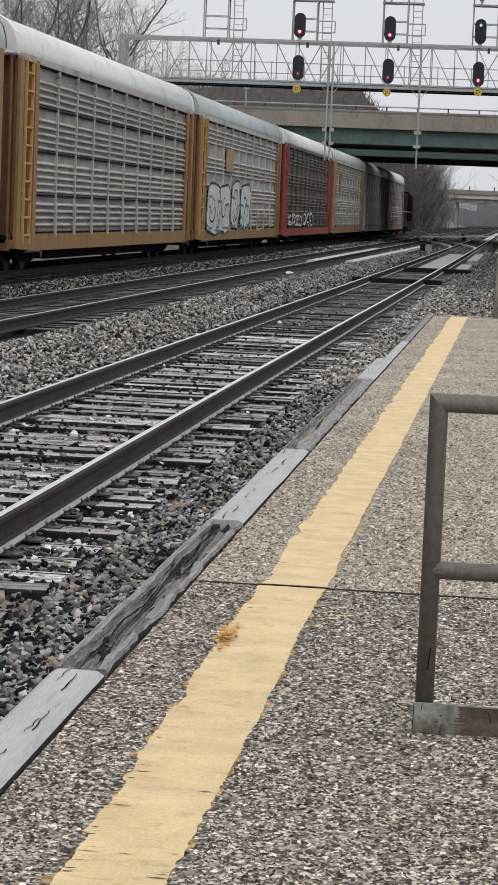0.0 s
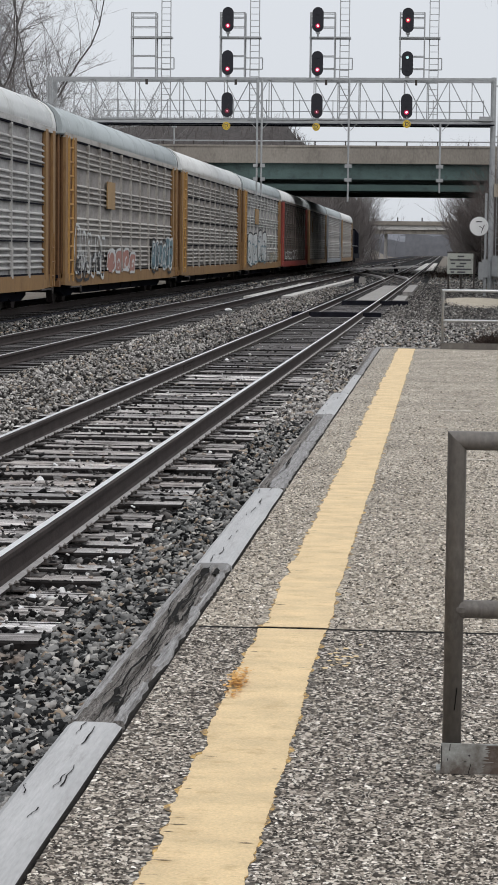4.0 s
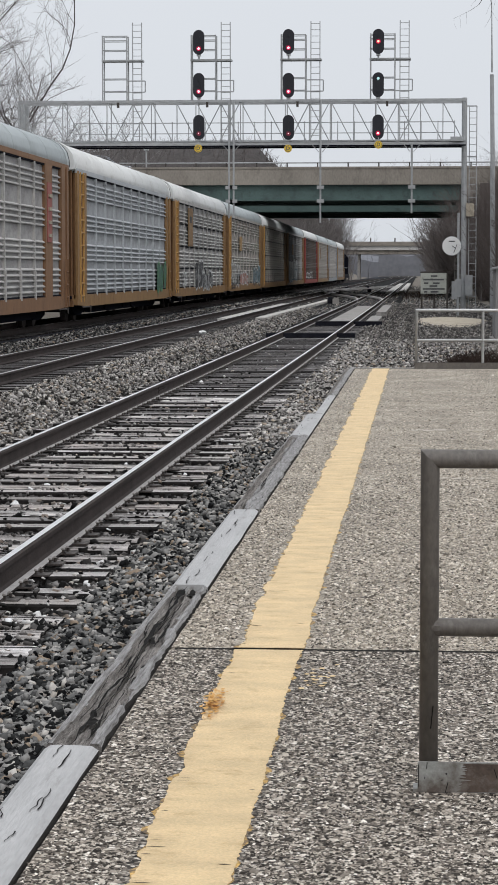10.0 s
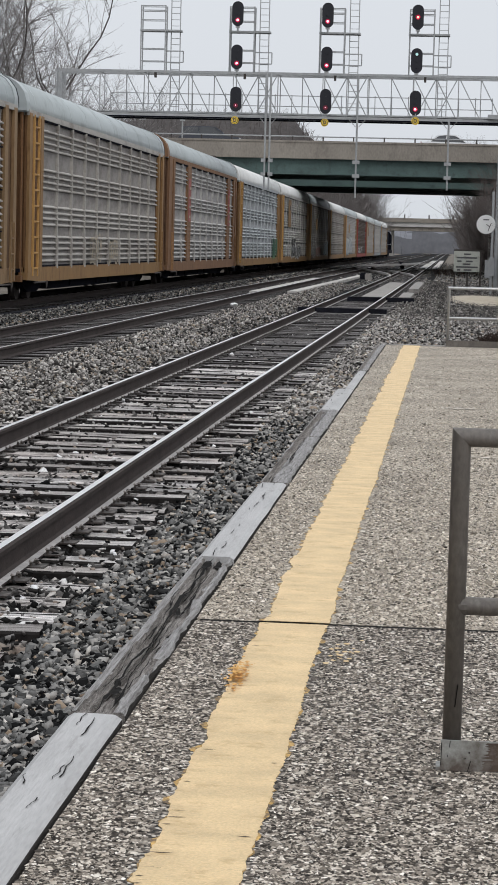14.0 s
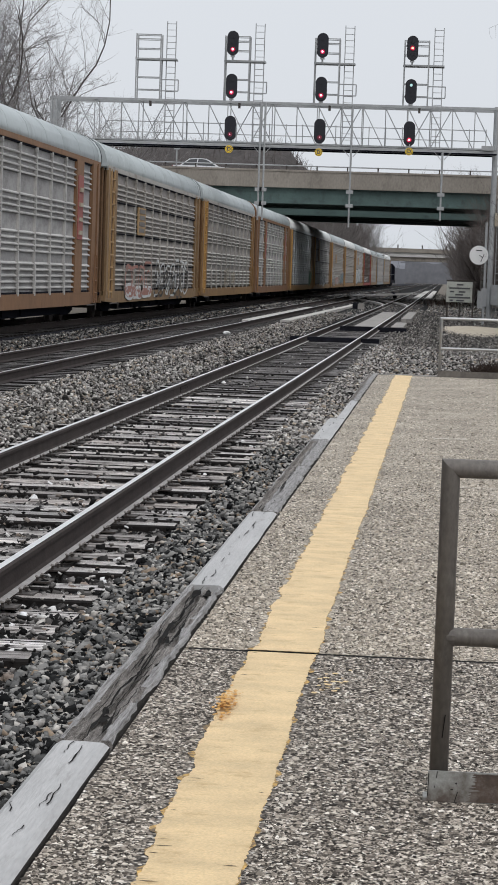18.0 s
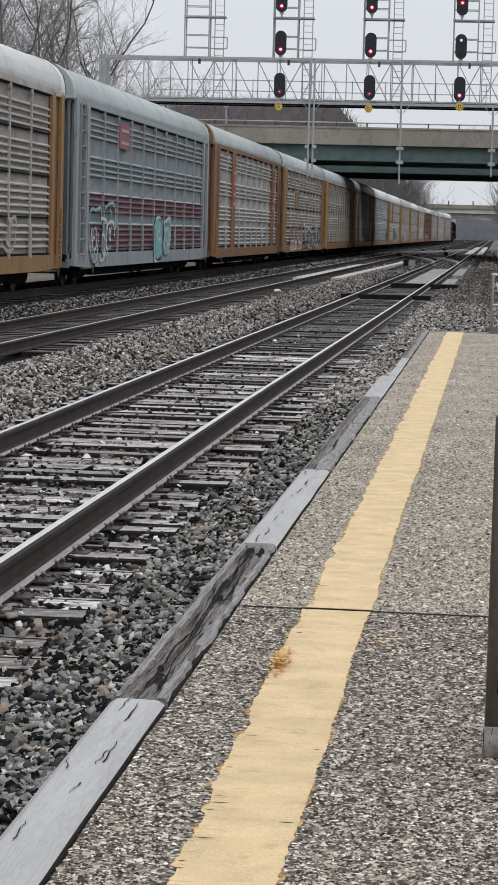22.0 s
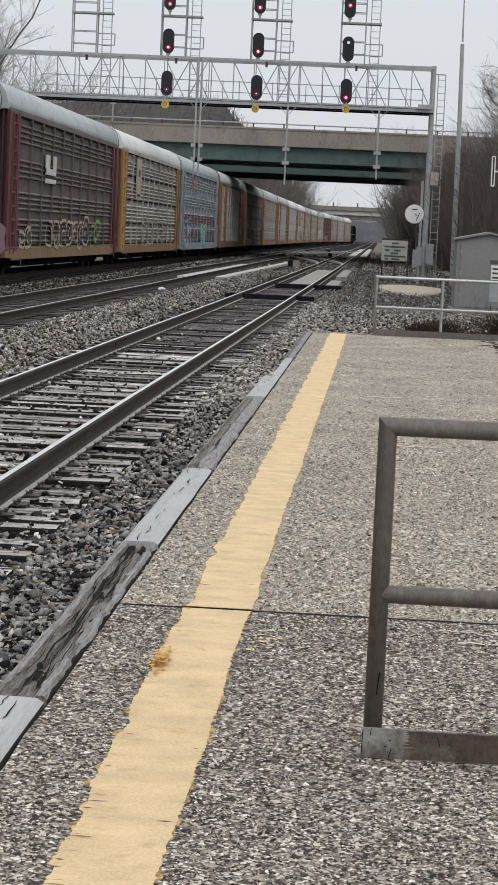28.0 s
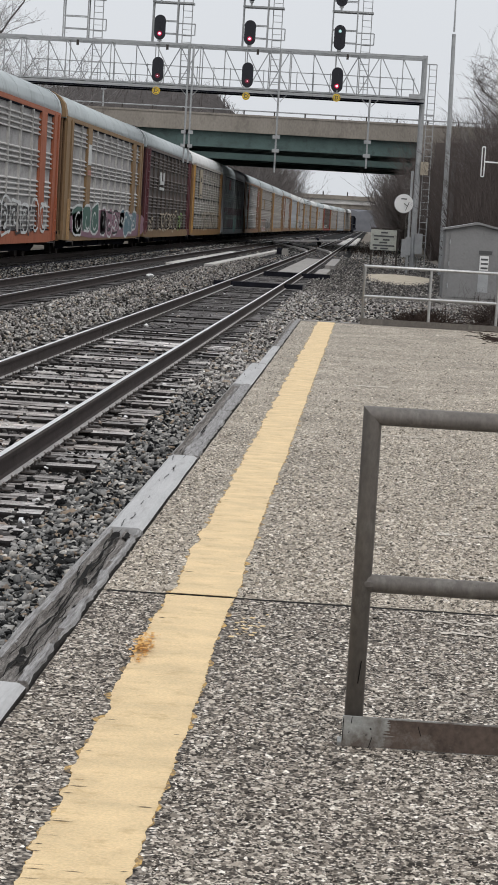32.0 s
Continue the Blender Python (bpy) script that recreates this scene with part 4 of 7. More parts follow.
PAINT = {
    "yellow": mat("weathered yellow paint", lin("8a6a42"), 0.65, vary=0.16, scale=1.5, fine=12, bump=0.05, dirt=lin("6b4a2c"), dirt_at=0.62, stretch=(1, 1, 0.35)),
    "tan": mat("weathered tan paint", lin("846a4a"), 0.7, vary=0.16, scale=1.5, fine=12, bump=0.05, dirt=lin("6e5237"), dirt_at=0.62, stretch=(1, 1, 0.35)),
    "brown": mat("weathered brown paint", lin("7d5c40"), 0.7, vary=0.16, scale=1.5, fine=12, bump=0.05, dirt=lin("5f4029"), dirt_at=0.62, stretch=(1, 1, 0.35)),
    "orange": mat("weathered orange paint", lin("9a573a"), 0.7, vary=0.16, scale=1.5, fine=12, bump=0.05, dirt=lin("7a3c26"), dirt_at=0.62, stretch=(1, 1, 0.35)),
    "maroon": mat("weathered maroon paint", lin("5a2f33"), 0.7, vary=0.16, scale=1.5, fine=12, bump=0.05, dirt=lin("3c2224"), dirt_at=0.62, stretch=(1, 1, 0.35)),
    "red": mat("weathered red paint", lin("8c3a30"), 0.7, vary=0.16, scale=1.5, fine=12, bump=0.05, dirt=lin("54261f"), dirt_at=0.62),
    "grey": mat("weathered grey paint", lin("8d9296"), 0.65, vary=0.14, scale=1.5, fine=12, bump=0.05, dirt=lin("63605d"), dirt_at=0.62, stretch=(1, 1, 0.35)),
}
RUNG = {k: mat("brighter %s paint" % k, lin(h), 0.6, vary=0.12, scale=3, fine=20, bump=0.03) for k, h in
        {"yellow": "b98f52", "tan": "a98a62", "brown": "94704c", "orange": "b06a48", "maroon": "6a3b40", "red": "a04a3e", "grey": "84888a"}.items()}
# Darker copies of each paint put the shade of the end recesses into colour.
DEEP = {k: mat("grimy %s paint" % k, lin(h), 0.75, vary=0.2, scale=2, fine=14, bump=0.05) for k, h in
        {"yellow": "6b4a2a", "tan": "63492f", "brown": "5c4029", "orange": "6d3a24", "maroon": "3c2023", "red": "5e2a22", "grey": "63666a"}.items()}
SIDE = {
    "silver": mat("galvanised car side", lin("b5b9bb"), 0.5, 0.2, vary=0.12, scale=0.7, fine=8, bump=0.03, dirt=lin("a2a4a4"), dirt_at=0.60, stretch=(1, 0.5, 1.5)),
    "mid": mat("dulled galvanised car side", lin("b7b5b1"), 0.55, 0.15, vary=0.14, scale=0.7, fine=8, bump=0.03, dirt=lin("8f8e8b"), dirt_at=0.58, stretch=(1, 0.5, 1.5)),
    "tan": mat("dusty galvanised car side", lin("aca8a1"), 0.6, 0.1, vary=0.16, scale=0.7, fine=8, bump=0.03, dirt=lin("857d74"), dirt_at=0.58, stretch=(1, 0.5, 1.5)),
    "dark": mat("soot-browned car side", lin("625953"), 0.6, 0.1, vary=0.16, scale=0.7, fine=8, bump=0.03, dirt=lin("524843"), dirt_at=0.58, stretch=(1, 0.5, 1.5)),
    "slate": mat("blue-grey car side", lin("949c9e"), 0.55, 0.15, vary=0.14, scale=0.7, fine=8, bump=0.03, dirt=lin("848b8d"), dirt_at=0.58, stretch=(1, 0.5, 1.5)),
    "wine": mat("maroon stripe", lin("6b4a50"), 0.65, vary=0.2, scale=0.9, fine=10, bump=0.03),
}
# Darker than the ribs' finish: the shade between ribs is put into the colour.
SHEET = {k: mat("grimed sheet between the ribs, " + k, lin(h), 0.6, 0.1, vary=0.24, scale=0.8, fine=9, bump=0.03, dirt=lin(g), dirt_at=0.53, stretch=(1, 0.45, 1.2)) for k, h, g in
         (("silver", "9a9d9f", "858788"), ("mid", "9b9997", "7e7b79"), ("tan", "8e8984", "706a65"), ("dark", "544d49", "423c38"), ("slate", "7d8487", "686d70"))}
ROOF = {
    "white": mat("white car roof", lin("d3d4d1"), 0.6, vary=0.08, scale=0.5, fine=6, bump=0.03, dirt=lin("b0afa8"), dirt_at=0.62),
    "pale": mat("galvanised car roof", lin("a9b0b0"), 0.55, 0.1, vary=0.08, scale=0.5, fine=6, bump=0.03, dirt=lin("8f9594"), dirt_at=0.60),
}
SPRAY = {k: mat("spray paint " + k, lin(h), 0.6, vary=0.12, scale=2, fine=14, bump=0.02) for k, h in
         {"white": "c2c4c2", "black": "2b2a2c", "teal": "587780", "cyan": "78aaa6", "rose": "a27468", "green": "4d7a52", "darkgreen": "3c5f54", "lime": "7d9a58", "gold": "9c7f58", "mauve": "856370", "slotgrey": "6f6a66", "logo": "93544d", "flag": "8c4f5a", "cream": "a89c88"}.items()}
HALF, BODY, FLANK = 1.50, 27.8, 27.3


def side_profile(kind):
    """A corrugated side sheet, bottom to top: (x, z) above the rail."""
    p = [(HALF - 0.02, 0.92)]
    if kind == "group":
        zs = [(1.05, 5), (2.05, 4), (3.05, 4), (4.12, 4)]
    else:
        zs = [(1.10, 4), (1.92, 5), (2.95, 5), (4.02, 4)]
    for z0, n in zs:
        for i in range(n):
            z = z0 + i * 0.165
            p += [(HALF - 0.03, z), (HALF + 0.04, z + 0.02), (HALF + 0.045, z + 0.048), (HALF - 0.03, z + 0.095)]
    p.append((HALF - 0.02, 4.92))
    return p


def mesh_parts():
    d = {}
    for kind in ("group", "slot"):
        s = Shape()
        prof = side_profile(kind)
        s.sweep(prof, "y", -1.13, 1.13, closed=False)
        # Rib fronts and upper slopes take the lighter finish, painting in their highlights.
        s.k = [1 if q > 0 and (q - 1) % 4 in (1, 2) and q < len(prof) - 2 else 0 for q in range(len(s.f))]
        s.add([(HALF - 0.07, -1.13, 0.92), (HALF - 0.07, 1.13, 0.92), (HALF - 0.07, 1.13, 4.92), (HALF - 0.07, -1.13, 4.92)], [(0, 1, 2, 3)])
        d[kind] = s.mesh("side_panel", [SIDE["mid"], SIDE["mid"]])
    s = Shape()
    for z in (1.86, 2.90, 3.96):
        s.box(HALF - 0.01, HALF + 0.036, -1.12, 1.12, z - 0.02, z + 0.02)
    d["slots"] = s.mesh("seam", [M["dark"]])
    s = Shape()
    # round-headed eyelets along the top of the bay
    s.box(HALF - 0.02, HALF + 0.045, -1.06, 1.06, 4.90, 4.97)
    d["eye"] = s.mesh("vent_slot", [M["dark"]])
    s = Shape().box(HALF - 0.05, HALF + 0.055, -0.038, 0.038, 0.90, 4.80).box(HALF - 0.05, HALF + 0.062, -0.085, 0.085, 4.80, 4.93)
    d["post"] = s.mesh("side_post", [SIDE["mid"]])
    d["lowpost"] = Shape().box(HALF + 0.02, HALF + 0.08, -0.06, 0.06, 0.88, 1.72).mesh("side_stake", [SIDE["mid"]])
    d["wide"] = Shape().box(HALF - 0.05, HALF + 0.07, -0.62, 0.62, 0.90, 4.95).mesh("wide_post", [SIDE["mid"]])
    d["end"] = Shape().box(HALF - 0.01, HALF + 0.07, -0.19, 0.19, 0.80, 5.02).mesh("end_post", [SIDE["mid"]])
    d["endwide"] = Shape().box(HALF - 0.04, HALF + 0.07, -0.95, -0.10, 0.80, 5.02).box(HALF - 0.04, HALF + 0.10, 0.12, 0.50, 0.80, 5.02).box(HALF - 0.04, HALF + 0.05, 0.68, 0.95, 0.80, 5.02).mesh("end_post", [SIDE["mid"]])
    # fish-bellied sill
    s = Shape()
    prof = [(-FLANK / 2, 0.93), (FLANK / 2, 0.93), (FLANK / 2, 0.60), (FLANK / 2 - 2.2, 0.53), (-FLANK / 2 + 2.2, 0.53), (-FLANK / 2, 0.60)]
    s.sweep(prof, "x", HALF - 0.12, HALF + 0.06)
    d["sill"] = s.mesh("side_sill", [SIDE["mid"]])
    d["gap"] = Shape().box(HALF - 0.01, HALF + 0.03, -11.6, 12.1, 0.935, 0.985).mesh("sill_gap", [M["dark"]])
    d["toprail"] = Shape().box(HALF - 0.1, HALF + 0.06, -FLANK / 2, FLANK / 2, 4.95, 5.10).mesh("top_rail", [SIDE["mid"]])
    # arched roof with raised laps
    s = Shape()
    arc = [(HALF + 0.02, 5.02), (HALF + 0.01, 5.26), (1.44, 5.52), (1.27, 5.74), (1.0, 5.91), (0.7, 6.01), (0.35, 6.07)]
    arc = arc + [(0, 6.09)] + [(-x, z) for x, z in arc[::-1]]
    s.sweep(arc, "y", -BODY / 2, BODY / 2, closed=True)
    d["roof"] = s.mesh("roof", [SIDE["mid"]])
    for q in d["roof"].polygons:
        q.use_smooth = len(q.vertices) == 4
    lap = [(x * 1.002, z + 0.006) for x, z in arc]
    s = Shape().sweep(lap, "y", -0.03, 0.03, closed=True)
    d["lap"] = s.mesh("roof_lap", [SIDE["mid"]])
    s = Shape().sweep([(x * 1.008, z + 0.03) for x, z in arc], "y", -0.26, 0.26, closed=True)
    # Added black ring that stands for the dark gap between two roofs.
    d["cap"] = s.mesh("roof_end_cap", [SIDE["mid"]])
    s = Shape().sweep([(x * 1.014, z + 0.035) for x, z in arc], "y", -0.03, 0.03, closed=True)
    d["gap_ring"] = s.mesh("roof_gap_ring", [M["dark"]])
    d["backing"] = Shape().box(HALF - 0.07, HALF - 0.02, -1.0, 1.0, 0.80, 5.02).mesh("end_backing", [SIDE["mid"]])
    d["far_side"] = Shape().box(-HALF, -HALF + 0.05, -BODY / 2, BODY / 2, 0.6, 5.1).mesh("far_side", [SIDE["mid"]])
    d["rod"] = Shape().tube((HALF - 0.12, 0, 0.7), (HALF - 0.12, 0, 5.1), 0.045, n=6).box(HALF - 0.3, HALF - 0.05, -0.2, 0.06, 0.55, 0.72).mesh("door_rod", [SIDE["mid"]])
    d["door"] = Shape().box(-HALF + 0.05, HALF - 0.05, -0.06, 0.06, 0.9, 5.1).box(-0.05, 0.05, -0.09, 0.09, 0.9, 5.1).mesh("end_door", [SIDE["mid"]])
    s = Shape()
    s.box(-0.35, 0.35, -BODY / 2, BODY / 2, 0.55, 0.95).box(-HALF + 0.1, HALF - 0.1, -BODY / 2, BODY / 2, 0.80, 0.90)
    for y in (-4.5, 0.5, 3.0):
        s.box(0.5, 1.25, y - 0.7, y + 0.7, 0.32, 0.8)
    s.box(-1.2, 1.2, -8.6, 8.6, 0.27, 0.82)
    d["frame"] = s.mesh("underframe", [M["dark"]])
    s = Shape()
    for x in (-1.0, 1.0):
        s.sweep([(-1.35, 0.36), (-1.35, 0.56), (-0.55, 0.74), (0.55, 0.74), (1.35, 0.56), (1.35, 0.36), (0.6, 0.22), (-0.6, 0.22)], "x", x - 0.07, x + 0.07)
    s.box(-1.1, 1.1, -0.22, 0.22, 0.42, 0.66)
    d["bogie"] = s.mesh("side_frame", [M["dark"]])
    s = Shape()
    s.tube((0.66, 0, 0.42), (0.80, 0, 0.42), 0.42, n=18).tube((0.80, 0, 0.42), (0.86, 0, 0.42), 0.14, n=10).tube((0.63, 0, 0.42), (0.66, 0, 0.42), 0.45, n=18)
    d["wheel"] = s.mesh("wheel", [M["wheel"]])
    s = Shape()
    s.tube((-0.66, 0, 0.42), (-0.80, 0, 0.42), 0.42, n=18).tube((-0.66, 0, 0.42), (0.66, 0, 0.42), 0.08, n=8)
    d["wheel2"] = s.mesh("wheel", [M["wheel"]])
    d["coupler"] = Shape().box(-0.12, 0.12, -0.5, 0.5, 0.72, 0.95).box(-0.18, 0.18, 0.2, 0.5, 0.66, 1.0).tube((0.4, -0.4, 0.75), (0.35, 0.4, 0.45), 0.03, n=6).mesh("coupler", [M["dark"]])
    s = Shape().bar((HALF + 0.06, -0.34, 0.7), (HALF + 0.06, -0.34, 5.0), 0.06).bar((HALF + 0.06, 0.34, 0.7), (HALF + 0.06, 0.34, 5.0), 0.06)
    z = 0.9
    while z < 4.9:
        s.tube((HALF + 0.07, -0.32, z), (HALF + 0.07, 0.32, z), 0.03, n=5)
        s.box(HALF - 0.03, HALF + 0.06, -0.36, -0.32, z, z + 0.04)
        z += 0.42
    d["ladder"] = s.mesh("ladder", [SIDE["mid"]])
    d["shortladder"] = Shape().bar((HALF + 0.13, -0.2, 0.6), (HALF + 0.13, -0.2, 2.1), 0.05).bar((HALF + 0.13, 0.2, 0.6), (HALF + 0.13, 0.2, 2.1), 0.05).tube((HALF + 0.13, -0.2, 0.9), (HALF + 0.13, 0.2, 0.9), 0.02, n=5).tube((HALF + 0.13, -0.2, 1.3), (HALF + 0.13, 0.2, 1.3), 0.02, n=5).tube((HALF + 0.13, -0.2, 1.7), (HALF + 0.13, 0.2, 1.7), 0.02, n=5).mesh("grab_ladder", [SIDE["mid"]])
    d["lever"] = Shape().tube((HALF + 0.1, -0.8, 0.52), (HALF + 0.1, 0.8, 0.52), 0.025, n=6).tube((HALF + 0.1, 0.8, 0.52), (HALF + 0.1, 0.95, 0.35), 0.025, n=6).tube((HALF + 0.1, 0.95, 0.35), (HALF + 0.1, 1.05, 0.55), 0.025, n=6).mesh("cut_lever", [M["galv"]])
    return d


PIECES = mesh_parts()


def graffiti(car, spec, seed):
    """Illegible tags: rows of swollen letter shapes, thinly filled, drawn over with curling ribbons of paint."""
    rnd = random.Random(seed)
    for y0, y1, z0, z1, fill, line, count in spec:
        n = max(1, int(count * 1.2))
        gap = (y1 - y0) / n
        cells = []
        for i in range(n):
            hw, hh = gap * rnd.uniform(0.42, 0.6), (z1 - z0) * rnd.uniform(0.36, 0.5)
            cells.append((y0 + gap * (i + 0.5) + rnd.uniform(-0.1, 0.1) * gap, (z0 + z1) / 2 + rnd.uniform(-0.1, 0.1) * (z1 - z0), hw, hh, rnd.uniform(0, 50)))
        for name, color in (("spray_fill", fill), ("tag", line)):
            if not color:
                continue
            s = Shape()
            base = HALF + (0.088 if name == "tag" else 0.083)
            lift = 0

            def bubble(cell, grow, m=22):
                cy, cz, hw, hh, q = cell
                out = []
                for k in range(m):
                    a = 2 * math.pi * k / m
                    c, e = math.cos(a), math.sin(a)
                    r = grow * (1 + 0.28 * noise.noise((c * 1.3 + q, e * 1.3, seed)))
                    out.append((cy + hw * r * math.copysign(abs(c) ** 0.6, c) + 0.15 * hh * e, max(0.58, cz + hh * r * math.copysign(abs(e) ** 0.6, e))))
                return out

            def ribbon(pts, w):
                nonlocal lift
                lift += 1
                e = base + 0.0001 * lift
                rows = []
                for k, (a, b) in enumerate(pts):
                    p0, p1 = pts[max(0, k - 1)], pts[min(len(pts) - 1, k + 1)]
                    dy, dz = p1[0] - p0[0], p1[1] - p0[1]
                    d = math.hypot(dy, dz) or 1.0
                    ww = w * (0.75 + 0.5 * abs(noise.noise((a * 2, b * 2, seed))))
                    rows.append(((e, a - dz / d * ww, b + dy / d * ww), (e, a + dz / d * ww, b - dy / d * ww)))
                v = [p for r in rows for p in r]
                s.add(v, [(2 * k, 2 * k + 1, 2 * k + 3, 2 * k + 2) for k in range(len(rows) - 1)])

            for cell in cells:
                cy, cz, hw, hh, q = cell
                if name == "spray_fill":
                    lift += 1
                    e = base + 0.0001 * lift
                    ring = bubble(cell, 0.98)
                    s.add([(e, a, b) for a, b in ring], [tuple(range(len(ring)))])
                    for k in range(3):
                        y = cy + rnd.uniform(-0.7, 0.7) * hw
                        ribbon([(y, cz - hh * 0.6), (y + 0.01, max(0.6, cz - hh * rnd.uniform(0.9, 1.3)))], 0.02)
                else:
                    w = min(0.055, 0.13 * hw + 0.012)
                    ring = bubble(cell, 0.95)
                    cut = rnd.randrange(len(ring))
                    ring = ring[cut:] + ring[:cut + 1]
                    ribbon(ring[:rnd.randrange(15, len(ring) + 1)], w)
                    for k in range(rnd.choice((1, 2, 2))):
                        a0, turn, r = rnd.uniform(0, 6.28), rnd.uniform(1.8, 4.5) * rnd.choice((-1, 1)), rnd.uniform(0.3, 0.65)
                        oy, oz = rnd.uniform(-0.3, 0.3) * hw, rnd.uniform(-0.35, 0.35) * hh
                        ribbon([(cy + oy + hw * r * math.cos(a0 + turn * u / 9), max(0.6, cz + oz + hh * r * math.sin(a0 + turn * u / 9))) for u in range(10)], w * 0.9)
            ob = part(name, s, SPRAY[color], car, "illegible sprayed tag" if name == "tag" else "sprayed colour field")
            ob["kind"] = "stuff"


def railcar(j, st):
    """A covered car carrier: arched roof, corrugated side sheets between posts, painted ends and sill."""
    d = PIECES
    paint, side, roof = PAINT[st["paint"]], SIDE[st["side"]], ROOF[st["roof"]]
    sill = PAINT[st.get("sill", st["paint"])]
    car = thing("autorack_car", st["label"], "railcar", "cars of the freight train")
    part("roof", d["roof"], roof, car)
    for i in range(10):
        part("roof_lap", d["lap"], roof, car, at=(0, -12.6 + 2.8 * i, 0))
    for e in (-1, 1):
        part("roof_end_cap", d["cap"], paint if st.get("cap") and e < 0 else roof, car, at=(0, e * (BODY / 2 - 0.2), 0))
        # Dark door colours carry the shade in the gap between cars.
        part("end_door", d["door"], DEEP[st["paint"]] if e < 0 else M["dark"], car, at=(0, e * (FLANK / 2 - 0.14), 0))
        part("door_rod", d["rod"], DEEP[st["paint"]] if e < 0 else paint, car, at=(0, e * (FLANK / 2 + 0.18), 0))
        if e > 0:
            part("roof_gap_ring", d["gap_ring"], M["dark"], car, at=(0, e * (BODY / 2 + 0.05), 0))
        inner = 11.62 if e < 0 else 12.12
        mid = (inner + FLANK / 2) / 2
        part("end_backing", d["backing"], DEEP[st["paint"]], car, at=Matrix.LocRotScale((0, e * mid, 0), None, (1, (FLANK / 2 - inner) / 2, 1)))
        if st.get("frame"):
            part("end_post", d["endwide"], paint, car, at=Matrix.LocRotScale((0, e * mid, 0), None, (1, (FLANK / 2 - inner) / 1.95, 1)))
        else:
            part("end_post", d["end"], paint, car, at=(0, e * (inner + 0.2), 0))
            part("end_post", d["end"], paint, car, at=(0, e * (FLANK / 2 - 0.2), 0))
        part("coupler", d["coupler"], M["dark"], car, at=(0, e * (BODY / 2 + 0.3), 0))
        bog = thing("bogie", "", "")
        bog.parent = car
        bog.matrix_basis = Matrix.Translation((0, e * 10.4, 0))
        part("side_frame", d["bogie"], M["dark"], bog)
        for y in (-0.86, 0.86):
            part("wheel", d["wheel"], M["wheel"], bog, at=(0, y, 0))
            part("wheel", d["wheel2"], M["wheel"], bog, at=(0, y, 0))
        part("ladder" if e < 0 else "grab_ladder", d["ladder" if e < 0 and not st.get("frame") else "shortladder"], RUNG[st["paint"]] if e < 0 else paint, car, at=(0, e * (mid if not st.get("frame") else FLANK / 2 - 0.9), 0))
        part("cut_lever", d["lever"], M["iron"], car, at=(0, e * (FLANK / 2 - 1.6), 0))
    part("far_side", d["far_side"], side, car)
    part("side_sill", d["sill"], sill, car)
    part("sill_gap", d["gap"], M["dark"], car)
    part("top_rail", d["toprail"], paint if st.get("frame") else side, car)
    part("underframe", d["frame"], M["dark"], car)
    kind = st.get("panel", "group")
    w, first = 2.372, -11.62 + 1.186
    for i in range(10):
        y = first + w * i
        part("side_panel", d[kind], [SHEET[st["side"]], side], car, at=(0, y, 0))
        if kind == "slot":
            part("seam", d["slots"], M["dark"], car, at=(0, y, 0))
        part("vent_slot", d["eye"], M["dark"], car, at=(0, y, 0))
        if i:
            if st.get("frame") and i in (2, 9):
                part("wide_post", d["wide"], paint, car, at=(0, y - w / 2, 0))
            else:
                part("side_post", d["post"], SIDE["tan"] if side == SIDE["tan"] else side, car, at=(0, y - w / 2, 0))
                part("side_stake", d["lowpost"], side, car, at=(0, y - w / 2, 0))
    for k, (name, y0, y1, z0, z1, color) in enumerate(st.get("marks", ())):
        m = SPRAY.get(color) or PAINT[color]
        part(name, Shape().box(HALF + 0.05, HALF + 0.088 + 0.006 * k, y0, y1, z0, z1), m, car)
    if st.get("stripe"):
        for i in range(10):
            y = first + w * i
            for z0, z1 in ((2.02, 2.62), (1.02, 1.72)):
                s = Shape()
                s.sweep([(px + 0.006, pz) for px, pz in side_profile("group") if z0 <= pz <= z1], "y", y - 1.15, y + 1.15, closed=False)
                part("stripe", s, SIDE["wine"], car)
    graffiti(car, st.get("tags", ()), 100 + j)
    return car


